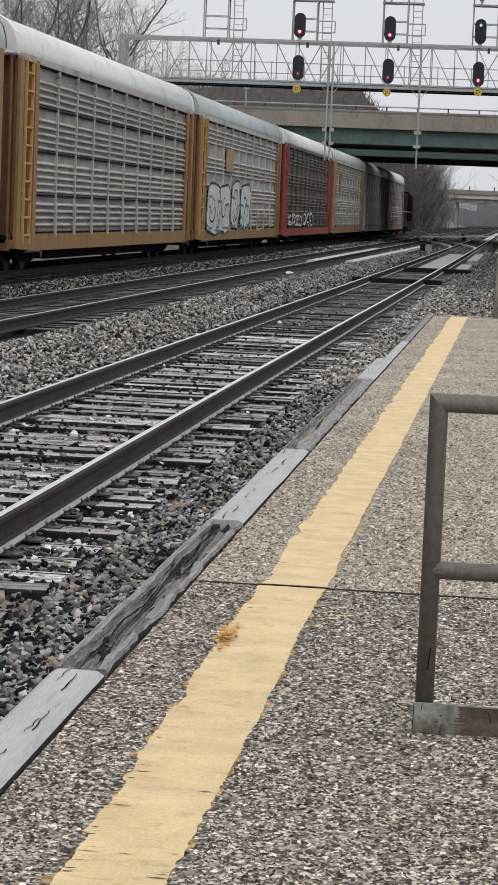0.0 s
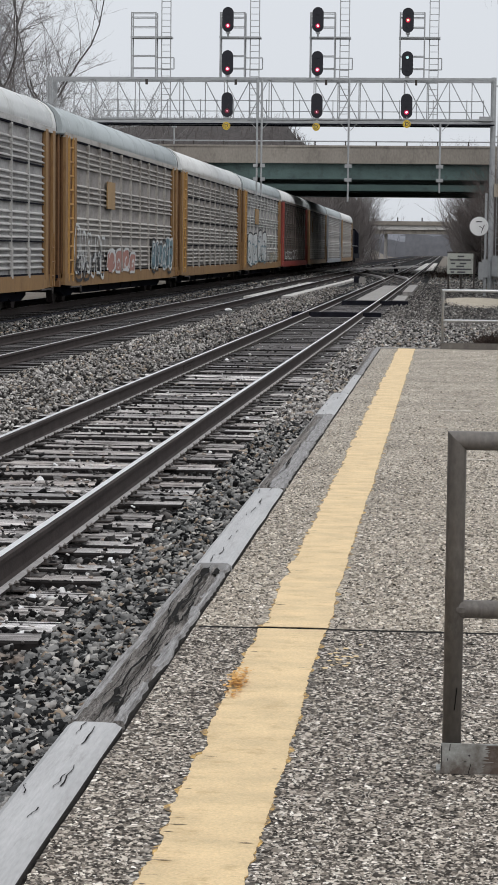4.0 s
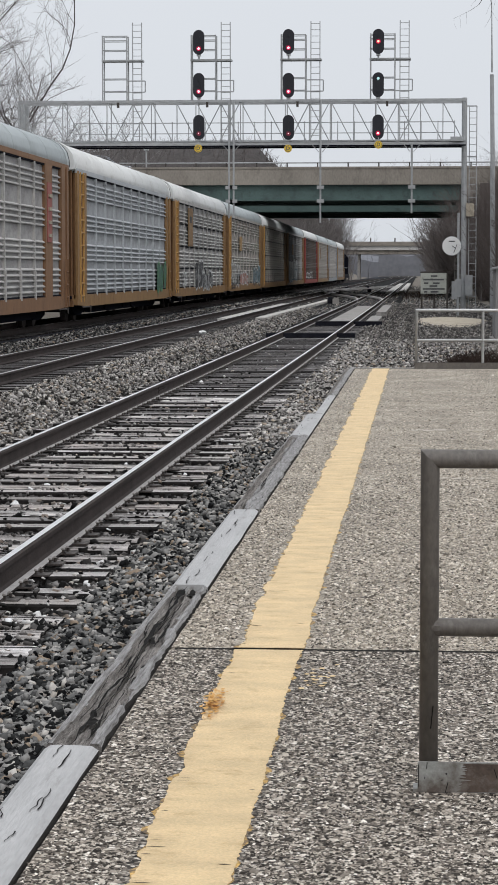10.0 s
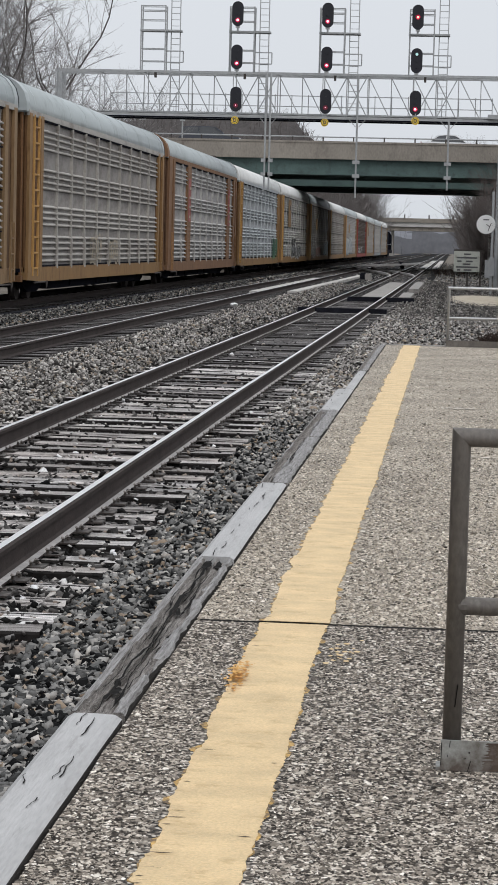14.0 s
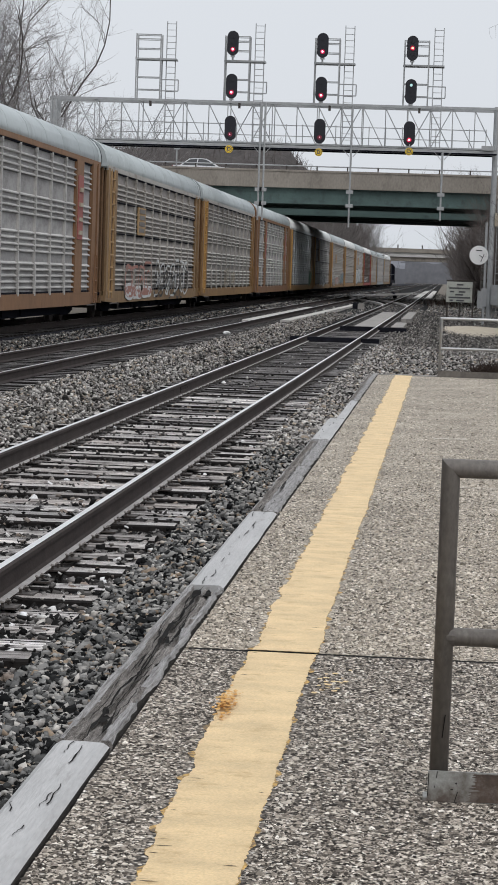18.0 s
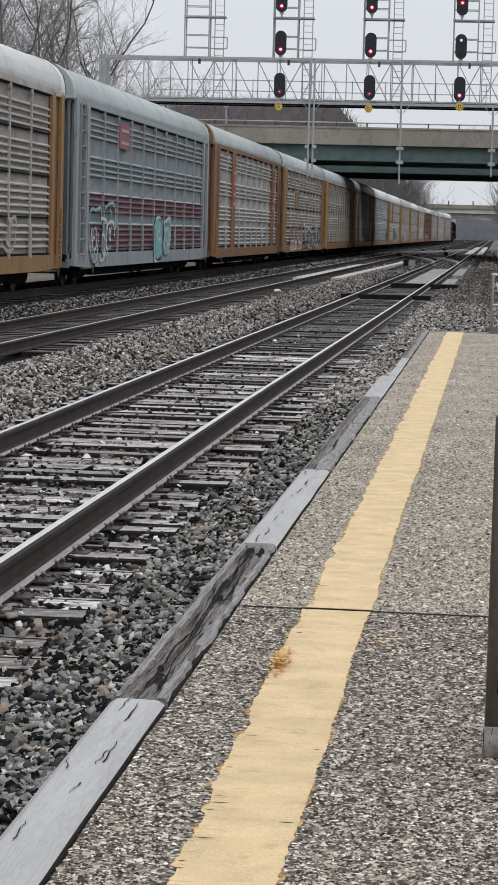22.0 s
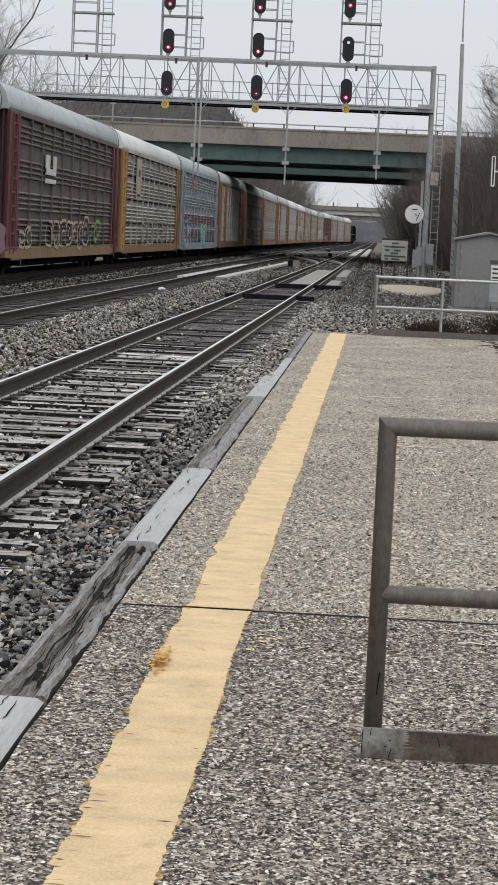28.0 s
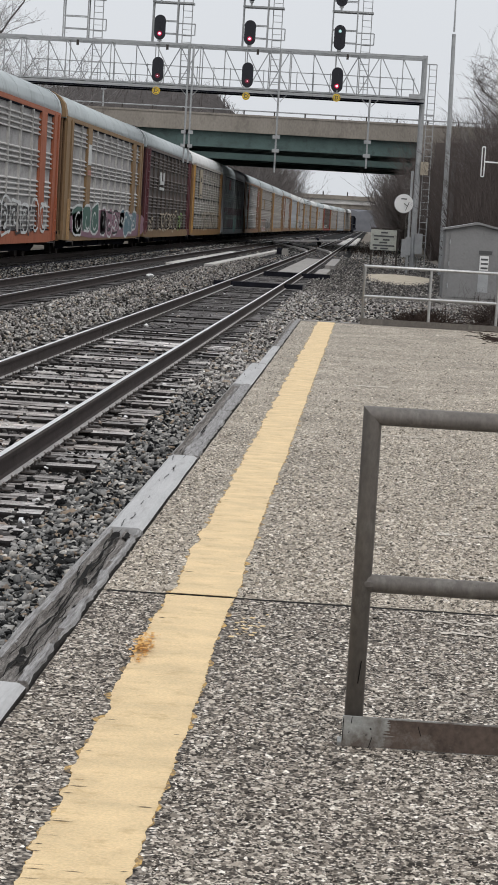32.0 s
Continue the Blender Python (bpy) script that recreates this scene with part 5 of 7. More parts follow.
YEL = "yellow"
G = "covered car carrier, galvanised sides, yellow ends"
STYLES = [
    dict(paint="tan", side="tan", roof="white", label="covered car carrier with dusty sides and tan ends"),
    dict(paint="grey", side="mid", roof="pale", label="covered car carrier with dull grey sides and ends"),
    dict(paint="tan", side="tan", roof="pale", label="covered car carrier with dusty tan sides", sill="tan", marks=[("logo_plate", -8.6, -7.6, 3.2, 4.4, "tan")]),
    dict(paint="red", side="dark", roof="white", label="covered car carrier with browned sides and red ends", sill="red", tags=[(-11, 2, 1.0, 1.7, None, "white", 6)]),
    dict(paint=YEL, side="mid", roof="pale", label=G + ", large pale tag", marks=[("square_plate", -6.3, -4.2, 3.2, 4.1, "gold")], tags=[(-11.5, 2.0, 0.8, 2.9, "white", "black", 4), (-11.5, 2.0, 0.8, 2.2, None, "teal", 5), (4.5, 11, 0.9, 1.6, None, "cream", 3)]),
    dict(paint=YEL, side="tan", roof="white", panel="slot", label=G + " and dark seams"),
    dict(paint=YEL, side="tan", roof="pale", label=G + ", many-coloured tags", marks=[("square_plate", -5.6, -3.9, 3.0, 3.9, "gold")],
         tags=[(-12.0, -6.0, 0.75, 2.3, None, "white", 5), (-12.0, -6.0, 0.7, 1.5, None, "black", 4), (-5.5, 1.0, 0.7, 1.7, "rose", "white", 4), (5.5, 12.0, 0.7, 2.1, "teal", "white", 5), (5.5, 12.0, 0.7, 2.0, None, "black", 4)]),
    dict(paint=YEL, side="mid", roof="white", panel="slot", label=G + ", tan plate, white tags", marks=[("logo_plate", -7.6, -5.6, 2.95, 4.8, "tan"), ("mark", -7.0, -6.2, 4.1, 4.4, "black")],
         tags=[(-10.5, -8.7, 0.9, 1.7, None, "white", 2), (-4.2, -0.5, 0.7, 2.3, "black", "white", 3), (-0.5, 5.0, 0.7, 1.8, "black", "white", 5)]),
    dict(paint=YEL, side="silver", roof="white", label=G + ", green sprayed block", tags=[(8.2, 11.8, 0.75, 2.2, "darkgreen", "green", 3)]),
    dict(paint="brown", side="mid", roof="pale", frame=1, cap=1, label="covered car carrier in a brown frame with red emblem plates", marks=[("emblem_plate", -7.25, -6.5, 2.6, 4.4, "logo"), ("emblem_plate", 9.35, 10.1, 2.6, 4.4, "logo")] + [("emblem_bar", a, a + 0.45, z, z + 0.10, "cream") for a in (-7.1, 9.5) for z in (2.75, 3.15, 3.55, 3.95)]),
    dict(paint=YEL, side="tan", roof="pale", label=G + ", dusty", tags=[(-3.6, -1.4, 0.95, 1.9, None, "cream", 5), (0.2, 2.0, 0.95, 1.8, None, "cream", 4)]),
    dict(paint="tan", side="tan", roof="pale", panel="slot", label="covered car carrier with dusty sides and low tags", marks=[("square_plate", -6.5, -4.5, 2.95, 3.95, "gold")] + [("plate_bar", -6.2, -4.8, z, z + 0.15, "slotgrey") for z in (3.05, 3.28, 3.51, 3.74)],
         tags=[(-9.5, -2.5, 0.65, 2.0, None, "rose", 4), (-9.5, -2.5, 0.62, 1.15, "rose", "white", 3), (-1.5, 9.5, 0.7, 2.1, None, "white", 6), (-1.5, 9.5, 0.65, 1.7, None, "black", 7)]),
    dict(paint="brown", side="mid", roof="pale", frame=1, cap=1, label="covered car carrier in a brown frame with red emblem plates", marks=[("emblem_plate", -7.3, -6.4, 2.55, 4.5, "logo"), ("emblem_plate", 9.3, 10.2, 2.55, 4.5, "logo")] + [("emblem_bar", a, a + 0.55, z, z + 0.12, "cream") for a in (-7.15, 9.45) for z in (2.7, 3.1, 3.55, 4.0)]),
    dict(paint="grey", side="slate", roof="pale", label="silver and grey car carrier with maroon stripes and cyan tags", stripe=1, marks=[("flag_plate", -6.9, -5.2, 4.0, 4.75, "flag"), ("flag_bar", -6.7, -5.4, 4.14, 4.22, "cream"), ("flag_bar", -6.7, -5.4, 4.5, 4.58, "cream")],
         tags=[(-11.5, -7.6, 0.75, 2.0, None, "white", 3), (-11.5, -7.6, 0.7, 2.4, None, "cyan", 2), (0.2, 3.8, 0.6, 2.2, "cyan", "white", 2), (0.4, 3.6, 0.6, 2.0, None, "teal", 2)]),
    dict(paint=YEL, side="tan", roof="white", panel="slot", label=G + ", tan plate, outline tag", marks=[("logo_plate", -8.0, -6.1, 2.95, 4.8, "cream"), ("mark", -7.4, -6.7, 4.0, 4.3, "black"), ("mark", -7.6, -6.5, 3.1, 3.2, "black")],
         tags=[(-5.5, 8.0, 0.95, 2.1, None, "cream", 7)]),
    dict(paint="maroon", side="dark", roof="pale", label="covered car carrier, browned sides, maroon ends, white mark", sill="tan", marks=[("mark", -6.3, -5.5, 3.35, 3.95, "white"), ("mark", -6.3, -4.1, 3.30, 3.50, "white"), ("mark", -6.3, -4.1, 3.02, 3.17, "white"), ("mark", -4.6, -4.1, 3.50, 3.95, "white")],
         tags=[(-11.5, -9, 0.85, 1.5, None, "cream", 2), (-6, 5.0, 0.8, 1.9, None, "cream", 6), (5.4, 8.4, 0.85, 1.9, None, "lime", 2)]),
    dict(paint="tan", side="mid", roof="pale", frame=1, cap=1, label="covered car carrier in a tan frame over pink and teal tags", marks=[("emblem_plate", -7.3, -6.4, 3.5, 4.3, "white"), ("emblem_plate", -7.3, -6.4, 3.1, 3.3, "rose")],
         tags=[(-11.5, 12.0, 0.62, 2.0, "mauve", None, 1), (-11.0, -3.0, 0.66, 2.1, "darkgreen", "white", 3), (-2.5, 4.0, 0.70, 1.95, "mauve", "white", 3), (4.5, 11.5, 0.66, 1.9, "teal", "white", 4), (-2.5, 4.0, 0.7, 1.8, None, "black", 3)]),
    dict(paint="orange", side="mid", roof="pale", frame=1, label="covered car carrier in an orange frame with white tags", tags=[(-6, 11, 0.75, 2.0, None, "white", 8), (0, 9, 0.75, 1.8, None, "black", 4)]),
    dict(paint="brown", side="dark", roof="pale", label="covered car carrier with brown ends"),
]
CARS = [railcar(j, st) for j, st in enumerate(STYLES)]


def locomotive():
    lo = thing("locomotive", "dark freight locomotive at the head of the train", "locomotive")
    part("frame", Shape().box(-1.5, 1.5, -11, 11, 0.75, 1.35), M["dark"], lo)
    part("hood", Shape().box(-1.0, 1.0, -10.2, 6.5, 1.35, 4.3).box(-1.2, 1.2, -10.2, -6.5, 3.2, 4.45), M["dark"], lo)
    part("cab", Shape().sweep([(-1.5, 1.35), (1.5, 1.35), (1.5, 3.9), (1.0, 4.5), (-1.0, 4.5), (-1.5, 3.9)], "y", 6.5, 8.8), M["dark"], lo)
    part("nose", Shape().box(-0.9, 0.9, 8.8, 10.6, 1.35, 2.7), M["dark"], lo)
    part("fuel_tank", Shape().box(-1.2, 1.2, -3, 3, 0.25, 0.75), M["dark"], lo)
    for y in (-7.5, 7.5):
        b = thing("bogie", "", "")
        b.parent = lo
        b.matrix_basis = Matrix.Translation((0, y, 0))
        part("side_frame", PIECES["bogie"], M["dark"], b)
        for q in (-1.7, 0, 1.7):
            part("wheel", PIECES["wheel"], M["wheel"], b, at=(0, q, 0))
            part("wheel", PIECES["wheel2"], M["wheel"], b, at=(0, q, 0))
    for x in (-1.45, 1.45):
        part("handrail", Shape().tube((x, -10.5, 2.3), (x, 6, 2.3), 0.03, n=6), M["galv"], lo)
    return lo


LOCO = locomotive()


# ---- pipe railings ----
def pipe_railing(name, label, x0, xs, y, top, mid, r, plate, m_pipe, m_plate):
    f = thing(name, label, "railing", at=(x0, y, 0))
    xe = xs[-1]
    # mitred corner at the first post
    n = 12
    s = Shape()
    ring = [(math.cos(2 * math.pi * i / n), math.sin(2 * math.pi * i / n)) for i in range(n)]
    pts = [(r * a, r * b, 0.0) for a, b in ring] + [(r * a, r * b, top - r - r * a) for a, b in ring]
    s.add(pts, [(i, (i + 1) % n, n + (i + 1) % n, n + i) for i in range(n)] + [tuple(range(n))])
    ob = part("post", s, m_pipe, f)
    ob.data.shade_smooth()
    s = Shape()
    pts = [(-r * b, r * a, top - r + r * b) for a, b in ring] + [(xe, r * a, top - r + r * b) for a, b in ring]
    s.add(pts, [(i, (i + 1) % n, n + (i + 1) % n, n + i) for i in range(n)] + [tuple(range(n, 2 * n))])
    ob = part("top_rail", s, m_pipe, f)
    ob.data.shade_smooth()
    for x in xs:
        ob = part("post", Shape().tube((x, 0, 0), (x, 0, top - r), r, n=n, cap=False), m_pipe, f)
        ob.data.shade_smooth()
    prev = 0
    for x in xs:
        ob = part("mid_rail", Shape().tube((prev, 0, mid), (x, 0, mid), r * 0.97, n=n, cap=False), m_pipe, f)
        ob.data.shade_smooth()
        c = Shape().tube((prev + r * 0.5, 0, mid), (prev + r * 1.12, 0, mid), r * 1.04, r * 0.99, n=n)
        part("weld_collar", c, m_pipe, f)
        prev = x
    part("kick_plate", Shape().box(-r - 0.004, xe + r, -r - 0.010, -r - 0.002, 0.004, plate), m_plate, f)
    for x in [0] + list(xs):
        part("foot_plate", Shape().box(x - r * 1.6, x + r * 1.6, -r * 1.2, r * 1.6, 0.001, 0.012), m_plate, f)
    return f


rail = pipe_railing("platform_railing", "weathered galvanised pipe railing with a kick plate", 0.037, [1.55], 6.72, 1.058, 0.51, 0.029, 0.098, M["pipe"], M["plate"])


def weather_railing():
    """Scratches and a rust stain on the near railing's plate and post."""
    rnd = random.Random(12)
    for x0, z0, x1, z1 in ((-0.006, 0.076, -0.004, 0.097), (0.060, 0.036, 0.052, 0.005), (-0.012, 0.045, -0.011, 0.052), (0.038, 0.042, 0.046, 0.043), (-0.031, 0.02, -0.030, 0.09), (0.2, 0.08, 0.21, 0.05)):
        part("scratch", Shape().bar((x0, -0.0393, z0), (x1, -0.0393, z1), 0.0022), M["ink_black"], rail, "dark scratch")
    part("scratch", Shape().tube((0.055, -0.0385, 0.062), (0.055, -0.0398, 0.062), 0.003, n=8), M["ink_black"], rail, "dark dent")
    part("scratch", Shape().bar((0.006, -0.0295, 0.20), (0.013, -0.0290, 0.27), 0.003), M["ink_black"], rail, "dark scratch")
    s = Shape()
    n = 60
    zs = [0.006 + 0.088 * i / n for i in range(n + 1)]
    left = [0.105 + 0.05 * noise.noise((1, z * 60, 4)) + 0.03 * noise.noise((1, z * 200, 4)) + 0.25 * (z - 0.05) for z in zs]
    s.v = [(x, -0.0396, z) for x, z in zip(left, zs)] + [(1.2, -0.0396, z) for z in zs]
    s.f = [(i, i + 1, n + 2 + i, n + 1 + i) for i in range(n)]
    s.k = [0] * n
    part("rust_stain", s, M["rust_stain"], rail, "dark brown rust stain")


weather_railing()

pipe_railing("end_railing", "galvanised pipe railing across the platform end", -0.04, [1.09, 2.20, 3.3, 4.4], 36.45, 0.99, 0.47, 0.025, 0.105, M["bright_pipe"], M["pipe"])


# ---- beside the line ----
def make_shed():
    x0, x1, y0, y1 = 2.10, 3.85, 61.0, 63.4
    h = thing("equipment_hut", "grey steel railway equipment hut with a low gable roof", "hut", at=(x0, y0, -0.42))
    w, dp = x1 - x0, y1 - y0
    part("plinth", Shape().box(-0.1, w + 0.1, -0.1, dp + 0.1, 0, 0.18), M["concrete"], h)
    part("body", Shape().sweep([(0, 0.18), (w, 0.18), (w, 2.08), (w / 2, 2.26), (0, 2.08)], "y", 0, dp), M["shed"], h)
    s = Shape().sweep([(-0.08, 2.07), (w / 2, 2.27), (w + 0.08, 2.07), (w + 0.08, 2.12), (w / 2, 2.33), (-0.08, 2.12)], "y", -0.1, dp + 0.1)
    part("roof", s, M["shed"], h)
    part("door", Shape().box(0.12, w - 0.12, -0.025, 0.0, 0.25, 1.98), M["shed"], h)
    for x in (0.12, w - 0.12):
        for z in (0.5, 1.1, 1.7):
            part("hinge", Shape().tube((x, -0.03, z), (x, -0.03, z + 0.12), 0.02, n=6), M["galv"], h)
    p = part("warning_notice", Shape().box(w * 0.55, w * 0.69, -0.04, -0.026, 1.02, 1.42), M["white"], h, "white notice with dark print bars")
    for i, z in enumerate((1.30, 1.18, 1.06)):
        part("print_bar", Shape().box(w * 0.57, w * 0.68, -0.046, -0.041, z, z + 0.05), M["ink"], p)
    part("pale_patch", Shape().box(w * 0.54, w * 0.70, -0.034, -0.026, 0.42, 0.98), M["galv"], h, "paler patch below the notice")
    part("nameplate", Shape().box(w * 0.53, w * 0.74, -0.04, -0.026, 1.46, 1.56), M["ink"], h)


make_shed()


def make_sign():
    y = 100.0
    s = thing("line_notice", "white lineside notice board on dark posts", "sign", at=(0.07, y, -0.42))
    b = part("board", Shape().box(0.0, 1.16, -0.02, 0.02, 1.03, 1.95), M["board"], s)
    for i, (a, c, z) in enumerate(((0.45, 0.75, 1.82), (0.12, 1.05, 1.66), (0.15, 0.35, 1.50), (0.55, 0.85, 1.50), (0.4, 0.75, 1.37), (0.10, 1.08, 1.24), (0.15, 0.3, 1.11), (0.45, 0.8, 1.11))):
        part("print_bar", Shape().box(a, c, -0.03, -0.021, z - 0.035, z + 0.035), M["ink"], b)
    for x in (0.05, 0.62, 1.2):
        part("post", Shape().bar((x, 0.06, 0), (x, 0.06, 1.98), 0.08), M["iron"], s)
    part("top_bar", Shape().bar((-0.02, 0.06, 1.99), (1.4, 0.06, 1.99), 0.07), M["iron"], s)


make_sign()


def make_disc():
    d = thing("disc_board", "round white board with dark strokes on a grey post", "sign", at=(1.50, 98.0, -0.42))
    part("post", Shape().tube((0.22, 0.1, 0), (0.22, 0.1, 4.6), 0.06, n=8), M["galv"], d)
    b = part("disc", Shape().tube((-0.07, 0, 3.15), (-0.07, 0.03, 3.15), 0.41, n=28), M["white"], d)
    part("rim", Shape().tube((-0.07, 0.03, 3.15), (-0.07, 0.06, 3.15), 0.43, n=28), M["galv"], d)
    part("print_bar", Shape().box(-0.2, 0.06, -0.008, -0.001, 3.33, 3.38), M["ink"], b)
    part("mark", Shape().bar((0.02, -0.004, 2.86), (0.16, -0.004, 3.22), 0.03).bar((0.10, -0.006, 3.05), (-0.06, -0.006, 3.16), 0.03), M["ink"], b)
    part("bracket", Shape().box(-0.1, 0.24, 0.06, 0.1, 3.1, 3.18), M["galv"], d)
    part("case", Shape().box(0.10, 0.34, 0.0, 0.2, 0.9, 1.7), M["galv"], d)


make_disc()


def make_masts():
    m = thing("radio_mast", "tall tapered steel radio mast with a whip aerial", "mast", at=(3.35, 101.0, -0.42))
    part("shaft", Shape().tube((0, 0, 0), (-0.06, 0, 7.0), 0.14, 0.11, n=10).tube((-0.06, 0, 7.0), (-0.12, 0, 10.9), 0.105, 0.09, n=10), M["galv"], m)
    part("aerial", Shape().tube((-0.12, 0, 11.0), (-0.16, 0, 14.4), 0.05, 0.015, n=6), M["galv"], m)
    p = thing("utility_post", "short grey post in the brush", "post", at=(3.45, 96.0, -0.42))
    part("shaft", Shape().tube((0, 0, 0), (0, 0, 5.1), 0.11, 0.10, n=8), M["bark"], p)
    # a bracket reaching in over the brush
    b = thing("lamp_bracket", "galvanised bracket with an upright loop", "bracket", at=(3.26, 66.0, -0.66))
    s = Shape()
    for x in (-0.085, 0.0):
        s.tube((x, 0, 3.95), (x, 0, 4.82), 0.019, n=6)
    s.tube((-0.085, 0, 3.95), (0.0, 0, 3.95), 0.019, n=6).tube((-0.085, 0, 4.82), (0.0, 0, 4.82), 0.019, n=6)
    part("loop", s, M["white"], b)
    part("arm", Shape().tube((0.0, 0, 4.38), (1.2, 0, 4.38), 0.024, n=6), M["white"], b)
    part("post", Shape().tube((1.2, 0, 0), (1.2, 0, 4.6), 0.06, n=8), M["galv"], b)


make_masts()


M["white_board"] = mat("pale boards", (0.48, 0.46, 0.43), 0.85, vary=0.2, scale=2, fine=20, bump=0.2)


def pads():
    solo("grit_pad", Shape().add([(0.2 + 1.5 * math.cos(a) * (1 + 0.15 * math.sin(3 * a)) + 0.9, 86 + 9 * math.sin(a), -0.335) for a in np.linspace(0, 6.28, 22)[:-1]] + [(1.1, 86, -0.20)],
         [(i, (i + 1) % 21, 21) for i in range(21)]), M["tan_pad"], "heap of pale grit", "grit heap")
    # level crossing panels between and beside the rails
    p = thing("crossing_panels", "grey concrete crossing panels between the rails", "crossing")
    p["kind"] = "structure"
    for i in range(13):
        y = 77.8 + 2.6 * i
        c = near_x(y)
        part("panel", Shape().box(c - 0.12, c + 0.66, y, y + 2.57, RAIL - 0.2, RAIL - 0.03), M["concrete"], p)
    for y0, y1 in ((77.8, 86.2), (94.4, 114)):
        c = near_x(y0)
        part("panel", Shape().box(c + 1.18, c + 1.60, y0, y1, RAIL - 0.2, RAIL - 0.02), M["concrete"], p)
    for i in range(17):
        y = 190.0 + 8.0 * i
        c = near_x(y)
        part("panel", Shape().box(c + 0.05, c + 0.62, y, y + 7.9, RAIL - 0.2, RAIL - 0.02), M["white_board"], p)
        part("panel", Shape().box(c + 1.15, c + 1.70, y + 4, y + 11.9, RAIL - 0.2, RAIL - 0.02), M["white_board"], p)
    c = TRACKS[1]
    p = thing("walkway_boards", "pale boards laid along the second track", "boards")
    p["kind"] = "structure"
    for i in range(14):
        y = 85.0 + 4.0 * i
        if y < 124:
            part("board", Shape().box(c - 0.06, c + 0.40, y, y + 3.9, RAIL - 0.27, RAIL - 0.10), M["white_board"], p)
        part("board", Shape().box(c + 1.42 + 0.03 * i, c + 1.80 + 0.03 * i, y, y + 3.9, RAIL - 0.27, RAIL - 0.07), M["white_board"], p)
    # dark heavy timbers across the first track
    for y, x0, x1, top in ((61.7, -4.28, -1.78, 0.02), (76.9, -3.6, -1.28, 0.03)):
        solo("cross_timber", Shape().box(x0, x1, y, y + 0.32, RAIL - 0.34, RAIL - top), M["near_black"], "dark timber lying across the track", "timber", group="cross timbers")
    # crossover rails
    x = thing("crossover", "rails of a crossover between the tracks", "track")
    x["kind"] = "structure"
    for off in (-0.752, 0.752):
        s = Shape()
        pts = []
        for i in range(13):
            u = i / 12
            e = u * u * (3 - 2 * u)
            pts.append((TRACKS[0] + off + (TRACKS[1] - TRACKS[0]) * e + 0.2 * (1 - e), 132 + 68 * u))
        for a, b in zip(pts, pts[1:]):
            s.bar((a[0], a[1], RAIL - 0.04), (b[0], b[1], RAIL - 0.03), 0.12)
        part("rail", s, M["foot"], x)
        s = Shape()
        pts = [(TRACKS[1] + off + (TRACKS[0] - TRACKS[1]) * (i / 12) ** 2 * (3 - 2 * i / 12), 200 + 70 * i / 12) for i in range(13)]
        for a, b in zip(pts, pts[1:]):
            s.bar((a[0], a[1], RAIL - 0.04), (b[0], b[1], RAIL - 0.03), 0.12)
        part("rail", s, M["foot"], x)
    for x, y, z, m, lab in ((-4.9, 130, 0.0, "concrete", "low grey switch machine beside the rail"), (-5.25, 131, 0.02, "near_black", "low black switch motor beside the rail"), (-7.4, 226, -0.02, "near_black", "low black switch motor beside the rail"),
                            (-5.6, 240, 0.05, "near_black", "low black switch motor beside the rail"), (-4.6, 205, -0.05, "near_black", "low black switch motor beside the rail")):
        solo("switch_machine", Shape().box(x - 0.18, x + 0.18, y, y + 1.0, -0.36, z).box(x - 0.13, x + 0.13, y + 0.2, y + 0.7, z, z + 0.06), M[m], lab, "switch machine", group="switch machines")


pads()


